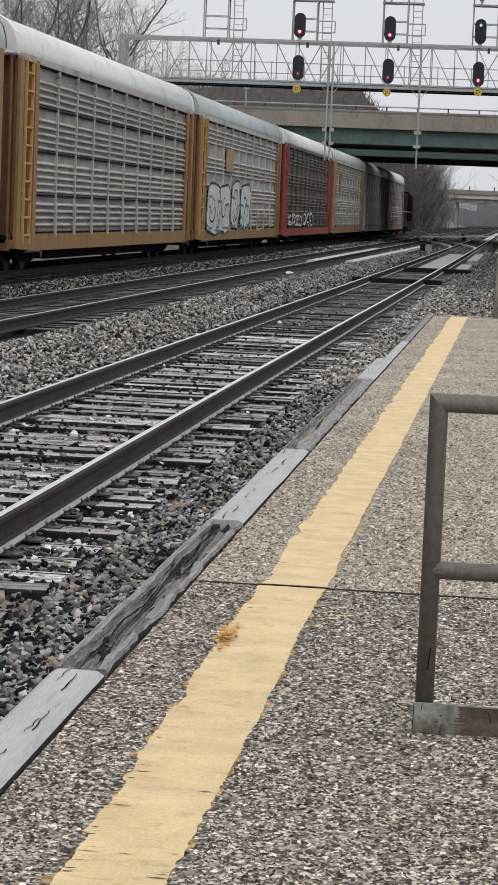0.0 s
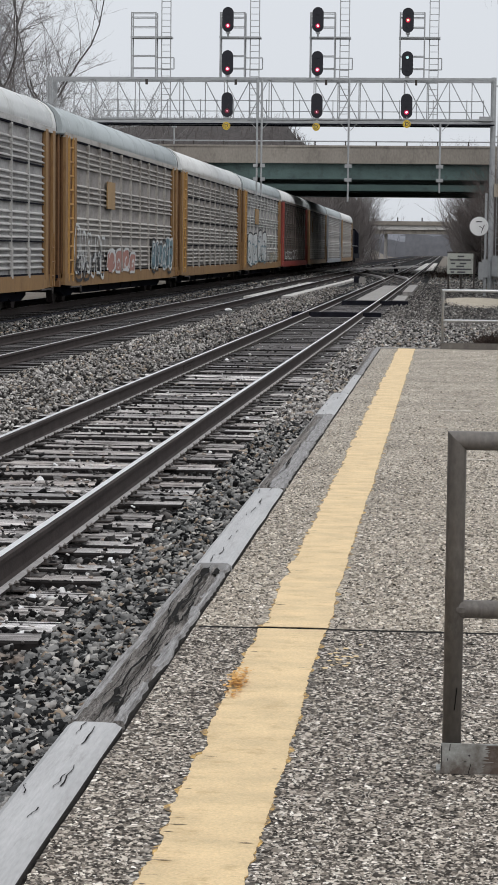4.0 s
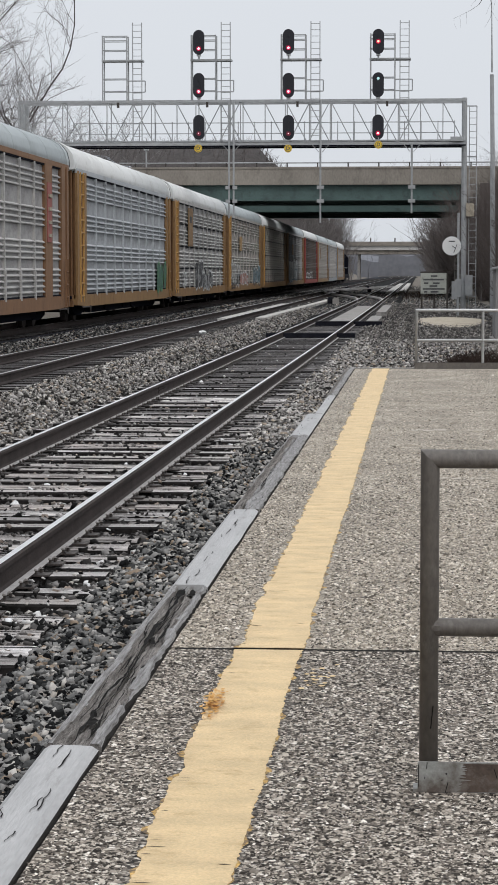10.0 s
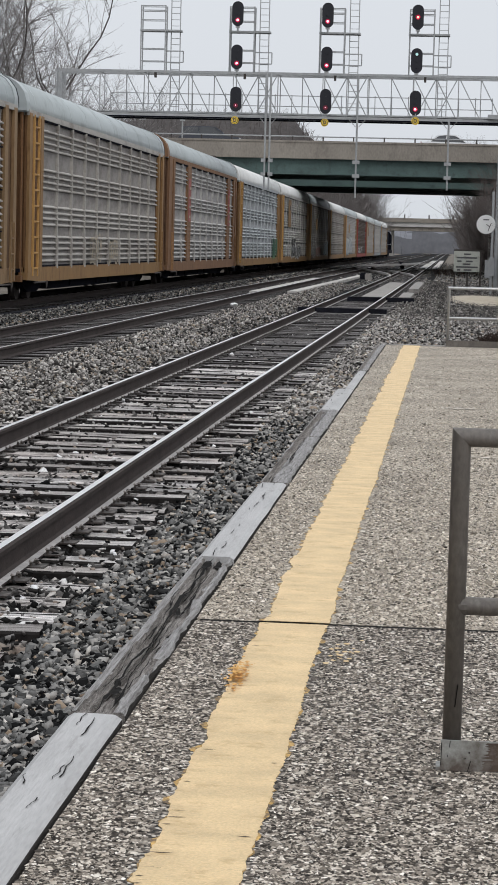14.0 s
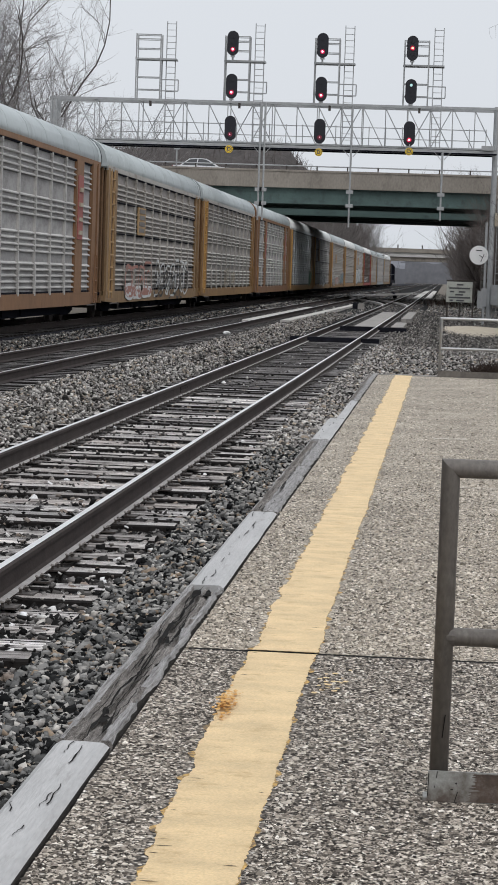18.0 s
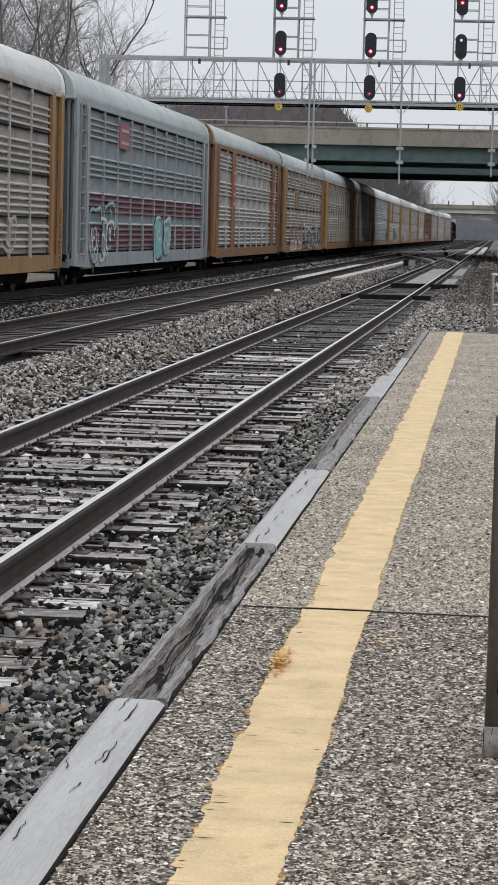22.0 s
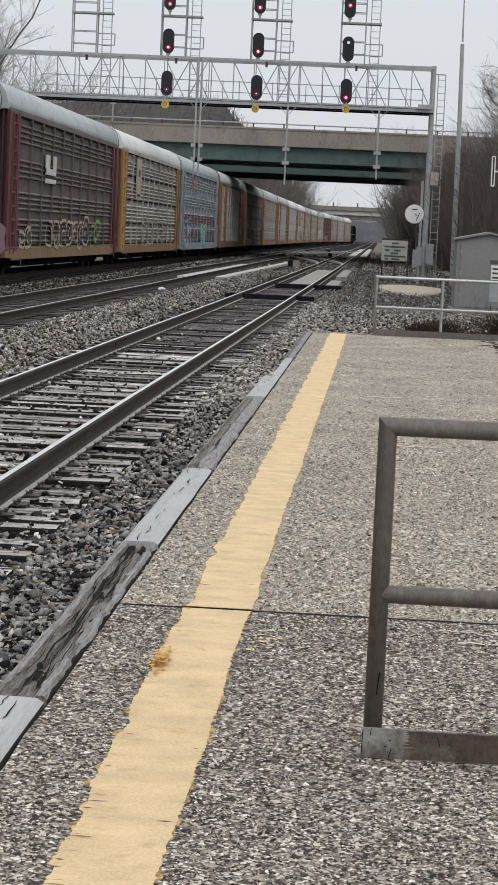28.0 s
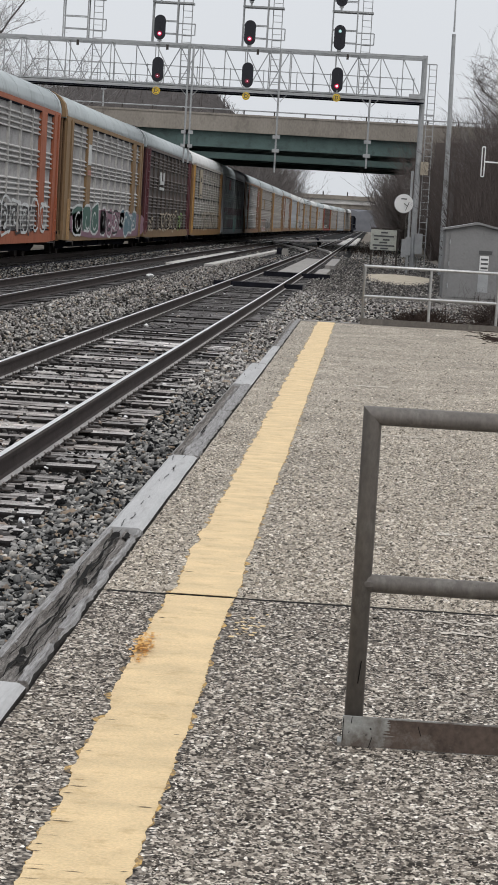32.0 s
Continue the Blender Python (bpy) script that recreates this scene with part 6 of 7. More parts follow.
# ---- bare trees and brush ----
def tree_mesh(seed, height, leaders, lean, fine=1.0, sparse=False):
    """A bare tree: a trunk that forks into rising leaders, with side branches and twigs. Gives the wood and the crown."""
    rnd = random.Random(seed)
    wood, crown = Shape(), Shape()

    def run(p, d, length, r, segs, bend, lift, shape, sides, give):
        out = []
        for i in range(segs):
            q = p + d * (length / segs)
            r1 = max(r * (1 - 0.75 / segs), 0.004)
            shape.tube(p, q, r, r1, sides, cap=False)
            p, r = q, r1
            d = (d + Vector((rnd.gauss(0, bend), rnd.gauss(0, bend), lift + rnd.gauss(0, bend * 0.5)))).normalized()
            if i >= give:
                out.append((p.copy(), d.copy(), r, i / segs))
        return out

    def side(d, tilt):
        a = rnd.uniform(0, 2 * math.pi)
        v = Vector((math.cos(a), math.sin(a), rnd.uniform(-0.1, 0.4)))
        return (d + v * tilt).normalized()

    trunk = run(Vector((0, 0, 0)), Vector((rnd.gauss(0, 0.05), rnd.gauss(0, 0.05), 1)).normalized(), height * rnd.uniform(0.22, 0.34), 0.0135 * height, 3, 0.05, 0.02, wood, 7, 1)
    for k in range(leaders):
        p, d, r, u = trunk[-1] if k < leaders - 1 or len(trunk) < 2 else trunk[-2]
        for q, e, rr, u in run(p, side(d, lean * rnd.uniform(0.6, 1.2)), height * rnd.uniform(0.50, 0.72), r * 0.72, 10, 0.22, 0.03, wood, 5, 1):
            for n in range(rnd.choice((1, 2, 2))):
                ln = height * (0.30 - 0.19 * u) * rnd.uniform(0.6, 1.2)
                for q2, e2, r2, u2 in run(q, side(e, rnd.uniform(0.7, 1.3)), ln, rr * 0.5, 6, 0.24, 0.0, crown, 4, 0):
                    for m in range(1 if sparse else rnd.choice((1, 2, 2))):
                        for q3, e3, r3, u3 in run(q2, side(e2, rnd.uniform(0.7, 1.4)), ln * rnd.uniform(0.25, 0.5), max(r2 * 0.5, 0.008 * fine), 3, 0.28, -0.01, crown, 3, 0):
                            if sparse:
                                continue
                            run(q3, side(e3, rnd.uniform(0.4, 1.0)), ln * rnd.uniform(0.14, 0.28), max(r3 * 0.6, 0.0055 * fine), 2, 0.25, 0.02, crown, 3, 5)
    return wood, crown


def raw_mesh(name, v, f, material):
    me = bpy.data.meshes.new(name)
    me.from_pydata(v, [], f)
    me.materials.append(material)
    return me


def trees():
    kinds = []
    for i, (h, n, lean) in enumerate(((17, 5, 0.75), (15, 4, 0.8), (18, 5, 0.65), (12, 5, 0.8))):
        w, c = tree_mesh(31 + i, h, n, lean, 1.0)
        kinds.append((raw_mesh("trunk", w.v, w.f, M["bark"]), raw_mesh("crown", c.v, c.f, M["bark"])))
    for i, (h, n, lean) in enumerate(((16, 4, 0.5), (13, 4, 0.6))):
        w, c = tree_mesh(51 + i, h, n, lean, 3.0, True)
        kinds.append((raw_mesh("trunk", w.v, w.f, M["bark"]), raw_mesh("crown", c.v, c.f, M["bark"])))
    label = "bare grey deciduous tree in winter"

    def plant(k, x, y, scale, turn, lab=label, slim=1.0):
        t = thing("bare_tree", lab, "tree", "bare trees", at=Matrix.LocRotScale((x, y, bank(x, y) - 0.1), Euler((0, 0, radians(turn))), (scale * slim, scale * slim, scale)))
        part("trunk", kinds[k][0], M["bark"], t)
        part("crown", kinds[k][1], M["fine_twig"], t)

    for k, x, y, sc, a in [(2, -23.5, 124, 1.0, 200), (1, -22.0, 122, 0.95, 260), (2, -25.6, 120, 1.0, 40), (1, -26.6, 126, 1.05, 250), (0, -28.0, 118, 1.0, 10), (1, -30.5, 124, 1.1, 160),
                           (3, -24.0, 112, 0.8, 70), (3, -22.2, 116, 0.7, 10), (3, -26.2, 113, 0.8, 200), (3, -21.4, 136, 0.9, 20), (3, -29.0, 116, 0.9, 120), (1, -25.0, 130, 1.0, 80), (3, -22.8, 141, 0.95, 300), (2, -33.0, 128, 1.1, 90)]:
        plant(k, x - 0.3, y, sc * 1.18, a, label, 0.74)
    spots = []
    spots += [(3, 7.4, 94, 0.95, 40), (1, 8.6, 102, 0.85, 140), (3, 8.4, 112, 0.95, 290), (1, 10.6, 118, 0.85, 10), (3, 6.9, 104, 0.6, 190), (1, 9.6, 90, 0.8, 240), (3, 7.6, 84, 0.7, 330), (3, 6.0, 138, 0.62, 100), (3, 4.2, 150, 0.50, 220), (3, 3.4, 224, 0.75, 60), (3, 4.4, 232, 0.8, 160)]
    for k, x, y, sc, a in spots:
        plant(k, x, y, sc, a)
    rnd = random.Random(21)
    # along the line beyond the bridges
    for i in range(26):
        y = rnd.uniform(216, 520)
        plant(4 + rnd.randrange(2), rnd.uniform(2.6, 9) + (y - 215) * 0.004, y, rnd.uniform(0.5, 0.75), rnd.uniform(0, 360), "bare tree beside the distant line")
        y = rnd.uniform(220, 540)
        plant(4 + rnd.randrange(2), -16.5 - rnd.uniform(0, 9), y, rnd.uniform(0.6, 0.9), rnd.uniform(0, 360), "bare tree beside the distant line")
    for i in range(24):
        plant(4 + rnd.randrange(2), rnd.uniform(-60, -17), rnd.uniform(216, 300), rnd.uniform(0.35, 0.5), rnd.uniform(0, 360), "bare tree of the wooded hillside")
    # the hanging spray of twigs overhead
    s = Shape()
    r2 = random.Random(5)

    def spray(p, d, length, r, level):
        for i in range(4):
            q = p + d * (length / 4)
            s.tube(p, q, r, r * 0.85, 4, cap=False)
            p, r = q, r * 0.85
            d = (d + Vector((r2.gauss(0, 0.16), r2.gauss(0, 0.1), r2.gauss(-0.08, 0.12)))).normalized()
            if level < 2 and i > 0:
                spray(p, (d + Vector((r2.choice((-1, 1)) * 0.8, 0, -0.25))).normalized(), length * 0.42, r * 0.7, level + 1)

    spray(Vector((0.98, 26.0, 5.42)), Vector((-0.18, 0, -1)).normalized(), 0.80, 0.008, 0)
    spray(Vector((0.92, 26.0, 5.32)), Vector((-0.1, 0, -1)).normalized(), 0.5, 0.005, 1)
    solo("hanging_branch", s, M["bark"], "thin bare twigs hanging from an overhead branch", "branch")


trees()


def make_hills():
    """The wooded hill behind the bridges, and the woods that close the view down the line."""
    s = Shape()
    nx, ny = 60, 16
    for j in range(ny + 1):
        for i in range(nx + 1):
            x, y = -16.2 - 170 * (i / nx) ** 1.8, 385 + 145 * j / ny
            z = -0.5 + 25.2 * ease((-15.2 - x) / 17) * ease((y - 386) / 34) * ease((535 - y) / 40) + 1.5 * noise.noise((x * 0.07, y * 0.07, 2)) * ease((-20 - x) / 6)
            s.v.append((x, y, z))
    w = nx + 1
    s.f = [(j * w + i, j * w + i + 1, (j + 1) * w + i + 1, (j + 1) * w + i) for j in range(ny) for i in range(nx)]
    s.k = [0] * len(s.f)
    ob = solo("wooded_hill", s, M["hill"], "brown wooded hill behind the road bridge", kind="structure")
    ob.data.shade_smooth()
    for name, y, base, var, x0, x1 in (("distant_woods", 980, 13.0, 5.0, -260, 260), ("distant_woods", 760, 8.0, 3.0, -160, -14), ("distant_woods", 760, 8.0, 3.0, 4, 160)):
        s = Shape()
        n = int((x1 - x0) / 1.6)
        for i in range(n + 1):
            x = x0 + (x1 - x0) * i / n
            h = base + var * noise.noise((x * 0.05, y, 1)) + 1.2 * noise.noise((x * 0.4, y, 7)) + random.uniform(-0.5, 0.5)
            s.v += [(x, y, -1), (x, y, h * 0.7), (x, y + 6, h)]
        s.f = [(3 * i + k, 3 * i + 3 + k, 3 * i + 4 + k, 3 * i + 1 + k) for i in range(n) for k in (0, 1)]
        s.k = [0] * len(s.f)
        solo(name, s, M["haze"], "woods on the horizon in painted blue-grey haze", kind="structure")


make_hills()


def brush(name, count, seed, place, hmin, hmax, r, material, label, branch=3, ground=bank):
    """A thicket of bare stems, each forked into fine twigs, as one piece of stuff."""
    rnd = random.Random(seed)
    v, f = [], []

    def stick(p, q, r0, r1):
        d = q - p
        a = Vector((d.y, -d.x, 0))
        a = a.normalized() if a.length > 1e-6 else Vector((1, 0, 0))
        b = d.cross(a).normalized()
        o = len(v)
        for c, rr in ((p, r0), (q, r1)):
            for t in (0, 2.094, 4.189):
                v.append(tuple(c + a * (rr * math.cos(t)) + b * (rr * math.sin(t))))
        f.extend([(o, o + 1, o + 4, o + 3), (o + 1, o + 2, o + 5, o + 4), (o + 2, o, o + 3, o + 5)])

    for i in range(count):
        x, y = place(rnd)
        h = rnd.uniform(hmin, hmax)
        p = Vector((x, y, ground(x, y) - 0.05))
        d = Vector((rnd.gauss(0, 0.28), rnd.gauss(0, 0.28), 1)).normalized()
        rr = r * rnd.uniform(0.7, 1.4)
        for seg in range(3):
            q = p + d * (h / 3)
            stick(p, q, rr, rr * 0.7)
            p, rr = q, rr * 0.7
            d = (d + Vector((rnd.gauss(0, 0.25), rnd.gauss(0, 0.25), 0.1))).normalized()
            for k in range(branch):
                e = (d + Vector((rnd.gauss(0, 0.6), rnd.gauss(0, 0.6), rnd.uniform(-0.1, 0.5)))).normalized()
                q2 = p + e * (h * rnd.uniform(0.12, 0.3))
                stick(p, q2, rr * 0.6, rr * 0.3)
                for m in range(2):
                    e2 = (e + Vector((rnd.gauss(0, 0.5), rnd.gauss(0, 0.5), rnd.gauss(0.1, 0.3)))).normalized()
                    stick(p + (q2 - p) * rnd.uniform(0.4, 1.0), q2 + e2 * (h * rnd.uniform(0.06, 0.16)), rr * 0.4, rr * 0.2)
    ob = new(name, raw_mesh(name, v, f, material))
    tagged(ob, label, "brush", kind="stuff")


def top_of_hill(x, y):
    return -0.5 + 25.2 * ease((-15.2 - x) / 17) * ease((y - 386) / 34) * ease((535 - y) / 40)


brush("trackside_brush", 1900, 1, lambda r: (3.9 + abs(r.gauss(0, 3.0)), r.uniform(68, 122)), 1.5, 5.0, 0.022, M["twig"], "dense brown bare brush beside the line")
brush("tall_brush", 420, 11, lambda r: (5.2 + abs(r.gauss(0, 2.6)), r.uniform(76, 116)), 3.5, 6.6, 0.022, M["twig"], "tall dark bare brush beside the line")
brush("embankment_brush", 1700, 2, lambda r: (5.0 + abs(r.gauss(0, 4.5)), r.uniform(112, 161)), 2.0, 5.5, 0.032, M["mid_twig"], "dense brown bare brush on the embankment")
brush("bank_thicket", 1500, 22, lambda r: (4.3 + 12 * r.random() ** 1.5, r.uniform(150, 162)), 3.5, 7.2, 0.036, M["mid_twig"], "dense thicket against the bridge abutment", 3)
brush("under_brush", 900, 24, lambda r: (3.5 + abs(r.gauss(0, 1.6)), r.uniform(204, 250)), 3.0, 7.5, 0.05, M["mid_twig"], "dark thicket beyond the bridge abutment", 3)
brush("siding_brush", 70, 28, lambda r: (-1.0 + 2.2 * r.random(), r.uniform(150, 200)), 0.3, 0.9, 0.02, M["dead"], "low dark brush beside the rails")
brush("low_brush", 40, 3, lambda r: (r.uniform(1.9, 3.4), r.uniform(40, 58)), 0.3, 0.9, 0.006, M["twig"], "low dead brush behind the end railing")
brush("rear_brush", 1450, 4, lambda r: (-18.0 - 25 * r.random() ** 0.7, r.uniform(90, 152)), 3.5, 9.6, 0.022, M["fine_twig"], "dense bare brush behind the tracks", 3)
brush("hill_brush", 2600, 5, lambda r: (-16.2 - 90 * r.random() ** 1.6, r.uniform(394, 450)), 0.9, 2.8, 0.06, M["far_twig"], "bare woods on the hilltop", 2, top_of_hill)
brush("flank_brush", 700, 21, lambda r: (-15.6 - 9 * r.random() ** 1.3, r.uniform(392, 440)), 1.5, 4.0, 0.05, M["pale_twig"], "pale bare woods on the flank of the hill", 3, top_of_hill)
brush("slope_brush", 600, 8, lambda r: (r.uniform(-60, -16.2), r.uniform(214, 320)), 4.0, 9.5, 0.05, M["far_twig"], "bare woods below the hill", 2)
brush("line_brush", 2000, 6, lambda r: ((2.2 + abs(r.gauss(0, 4)) if r.random() < 0.5 else -15.6 - abs(r.gauss(0, 5))), 212 + 320 * r.random() ** 1.5), 3.0, 9.5, 0.07, M["far_twig"], "bare woods along the distant line", 2)
brush("cutting_brush", 900, 9, lambda r: (-15.8 - abs(r.gauss(0, 5)), 208 + 110 * r.random()), 4.0, 10.5, 0.06, M["far_twig"], "dense bare woods behind the bridges", 2)
brush("grove_brush", 1300, 27, lambda r: (-14.4 - abs(r.gauss(0, 5)), r.uniform(285, 395)), 5.5, 12.0, 0.07, M["far_twig"], "tall bare grove beside the distant line", 3)
brush("crest_brush", 260, 13, lambda r: (r.uniform(-3, 16), r.uniform(203.2, 207)), 1.6, 3.6, 0.03, M["far_twig"], "bare brush on the crest beyond the bridge", 3, lambda x, y: 8.0 if x > 4.4 else 7.9)
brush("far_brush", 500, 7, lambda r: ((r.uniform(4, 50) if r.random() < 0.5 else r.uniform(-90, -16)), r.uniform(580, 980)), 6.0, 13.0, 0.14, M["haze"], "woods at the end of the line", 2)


def thorn_clump(x, y, r, seed):
    """A dark heap of dead stems."""
    rnd = random.Random(seed)
    s = Shape()
    for i in range(520):
        a, b = rnd.uniform(0, 6.283), rnd.uniform(0.1, 1.4)
        p = Vector((x + rnd.gauss(0, r * 0.4), y + rnd.gauss(0, r * 0.4), -0.36))
        d = Vector((math.cos(a) * math.cos(b), math.sin(a) * math.cos(b), math.sin(b)))
        for k in range(3):
            q = p + d * r * rnd.uniform(0.25, 0.5)
            s.tube(p, q, 0.006, 0.005, 3, cap=False)
            p = q
            d = (d + Vector((rnd.gauss(0, 0.4), rnd.gauss(0, 0.4), rnd.gauss(-0.25, 0.2)))).normalized()
    solo("thorn_clump", s, M["dead"], "dark clump of dead stems behind the railing", "dead shrub", group="dead shrubs")


for k, (x, y, r) in enumerate(((0.80, 42.0, 0.36), (1.02, 42.4, 0.40), (1.36, 42.8, 0.42), (2.8, 46.0, 0.6))):
    thorn_clump(x, y, r, k)


# ---- loose ballast ----
def stones(name, count, seed, place, size, material, label, blocky=False, flat=0.8, bedded=False):
    """Angular chippings: jittered octahedra strewn over the bed, as one piece of stuff."""
    rng = np.random.default_rng(seed)
    pos = place(rng, count)
    count = len(pos)
    if blocky:
        base = np.array([(x, y, z) for x in (-0.7, 0.7) for y in (-0.7, 0.7) for z in (-0.7, 0.7)], float)
        tri = np.array([(0, 1, 3), (0, 3, 2), (4, 6, 7), (4, 7, 5), (0, 4, 5), (0, 5, 1), (2, 3, 7), (2, 7, 6), (0, 2, 6), (0, 6, 4), (1, 5, 7), (1, 7, 3)])
    else:
        base = np.array([(1, 0, 0), (-1, 0, 0), (0, 1, 0), (0, -1, 0), (0, 0, 1), (0, 0, -1)], float)
        tri = np.array([(0, 2, 4), (2, 1, 4), (1, 3, 4), (3, 0, 4), (2, 0, 5), (1, 2, 5), (3, 1, 5), (0, 3, 5)])
    if bedded:
        # only the upper half of a chip stands out of the surface
        base, tri = base[:5], tri[:4]
    nv = len(base)
    pts = base[None] * rng.uniform(0.75, 1.2, (count, nv, 1)) + rng.normal(0, 0.13, (count, nv, 3))
    pts *= (rng.uniform(0.75, 1.25, (count, 1, 3)) * np.array((1.25, 0.85, 0.5)) if blocky else rng.uniform(0.6, 1.25, (count, 1, 3))) * (rng.lognormal(0, 0.28, (count, 1, 1)) * size * 0.5)
    q = rng.normal(size=(count, 4)) * ((1, 0.16, 0.16, 1) if bedded else (1, 1, 1, 1))
    q /= np.linalg.norm(q, axis=1, keepdims=True)
    w, x, y, z = q.T
    rot = np.stack([1 - 2 * (y * y + z * z), 2 * (x * y - z * w), 2 * (x * z + y * w), 2 * (x * y + z * w), 1 - 2 * (x * x + z * z), 2 * (y * z - x * w), 2 * (x * z - y * w), 2 * (y * z + x * w), 1 - 2 * (x * x + y * y)], -1).reshape(-1, 3, 3)
    pts = np.einsum("nij,nkj->nki", rot, pts)
    pts[..., 2] *= flat
    pts += pos[:, None]
    verts = pts.reshape(-1, 3)
    faces = (tri[None] + nv * np.arange(count)[:, None, None]).reshape(-1, 3)
    me = bpy.data.meshes.new(name)
    me.vertices.add(len(verts))
    me.vertices.foreach_set("co", verts.ravel())
    me.loops.add(faces.size)
    me.loops.foreach_set("vertex_index", faces.ravel().astype(np.int32))
    me.polygons.add(len(faces))
    me.polygons.foreach_set("loop_start", np.arange(0, faces.size, 3, dtype=np.int32))
    me.update()
    me.validate()
    me.materials.append(material)
    tagged(new(name, me), label, "ballast", kind="stuff")


def strewn(x0, x1, y0, y1, height, rise=0.02, keep=None):
    def place(rng, n):
        u = rng.uniform(0, 1, n)
        yy = 1 / (1 / y0 + u * (1 / y1 - 1 / y0)) if y0 > 0 else rng.uniform(y0, y1, n)
        xx = rng.uniform(x0, x1, n)
        pos = np.stack([xx, yy, height(xx) + rng.uniform(-0.6, 1.0, n) * rise], -1)
        return pos if keep is None else pos[keep(xx, yy)]
    return place


def crib(x):
    return np.interp(x, [-4.9, -4.6, -4.4, -1.88, -1.72, -1.3, -1.2], [-0.26, -0.275, -0.303, -0.303, -0.272, -0.215, -0.215])


def six(x):
    return np.interp(x, [-11.0, -10.3, -9.1, -8.95, -6.5, -6.3, -5.6, -4.7, -4.55], [-0.33, -0.27, -0.31, -0.345, -0.345, -0.30, -0.22, -0.26, -0.31])


M["chip_worn"] = island("worn platform chippings", [(0.0, (0.085, 0.071, 0.056)), (0.25, (0.25, 0.215, 0.171)), (0.6, (0.42, 0.366, 0.293)), (0.88, (0.56, 0.495, 0.405)), (1.0, (0.72, 0.65, 0.55))])


def off_paint(x, y):
    """Clear of the painted line and of the slab joint."""
    return ((x < -0.785) | (x > -0.465)) & (x < 0.09 * y + 0.2) & (np.abs(y - 9.23) > 0.032)


stones("crib_stones", 30000, 1, strewn(-4.45, -1.84, 7.0, 24.0, crib, 0.012), 0.052, M["crib_stone"], "sharp dark grey ballast stones", True, 0.8)
stones("strewn_stones", 1800, 12, strewn(-4.3, -1.9, 9.0, 60.0, lambda x: 0 * x - 0.248, 0.005), 0.034, M["crib_stone"], "loose stones lying on the sleepers", True, 0.7)
stones("edge_stones", 46000, 2, strewn(-1.87, -1.26, 6.5, 23.0, crib, 0.055), 0.037, M["stone_dark"], "sharp dark grey ballast stones at the platform edge", True, 0.8)
stones("edge_track_stones", 14000, 7, strewn(-1.95, -1.2, 22.0, 60.0, crib, 0.04), 0.055, M["stone"], "grey ballast stones at the platform edge")
stones("track_stones", 22000, 3, strewn(-4.45, -1.9, 22.0, 74.0, crib, 0.012), 0.050, M["crib_stone"], "grey ballast stones", True, 0.8)
stones("mid_stones", 52000, 4, strewn(-6.5, -4.5, 14.0, 110.0, six, 0.05), 0.045, M["stone"], "grey ballast stones between the tracks", True, 0.8)
stones("second_track_stones", 19000, 5, strewn(-11.2, -6.5, 32.0, 110.0, six, 0.02), 0.05, M["stone_dark"], "dark ballast stones on the second track")
stones("verge_stones", 15000, 6, strewn(-1.9, 3.6, 36.7, 60.0, lambda x: np.interp(x, [-1.9, -1.2, 0.2, 4.3], [-0.29, -0.25, -0.31, -0.37]), 0.03), 0.06, M["stone"], "pale gravel on the verge", False, 0.65)
stones("soiled_gravel", 15000, 16, strewn(-1.9, 4.3, 55.0, 130.0, lambda x: np.interp(x, [-1.9, -1.2, 0.2, 4.3], [-0.29, -0.25, -0.31, -0.37])), 0.055, M["dirt_stone"], "dark soiled gravel on the verge")
stones("platform_chippings", 120000, 9, strewn(-1.04, 1.1, 4.6, 9.25, lambda x: 0 * x - 0.0008, 0.001, off_paint), 0.0150, M["chip"], "stone chippings bedded in the platform surface", False, 0.45, True)
stones("gritty_chippings", 60000, 29, strewn(-1.04, 1.9, 9.2, 17.0, lambda x: 0 * x - 0.0008, 0.001, off_paint), 0.0150, M["chip"], "stone chippings bedded beyond the joint", False, 0.45, True)
stones("worn_chippings", 60000, 19, strewn(-1.04, 2.6, 9.2, 36.3, lambda x: 0 * x - 0.001, 0.0012, off_paint), 0.0185, M["chip_worn"], "worn stone chippings in the platform surface", False, 0.8, True)
stones("far_stones", 22000, 10, strewn(-11.2, 4.0, 105.0, 300.0, lambda x: np.interp(x, [-11.2, -1.8, 4.0], [-0.33, -0.33, -0.38]), 0.03), 0.10, M["stone_dark"], "ballast and gravel farther down the line")


def litter(x, y, z, size, label):
    """A crumpled white bag."""
    rnd = random.Random(8)
    s = Shape()
    n, m = 9, 5
    for j in range(m + 1):
        b = math.pi * j / m
        for i in range(n):
            a = 2 * math.pi * i / n
            r = rnd.uniform(0.75, 1.2)
            s.v.append((0.15 * r * math.sin(b) * math.cos(a), 0.15 * r * math.sin(b) * math.sin(a), 0.07 + 0.07 * r * math.cos(b)))
    s.f = [(j * n + i, j * n + (i + 1) % n, (j + 1) * n + (i + 1) % n, (j + 1) * n + i) for j in range(m) for i in range(n)]
    s.k = [0] * len(s.f)
    solo("litter_bag", s, M["white"], label, "litter", at=Matrix.LocRotScale((x, y, z), None, (size,) * 3))


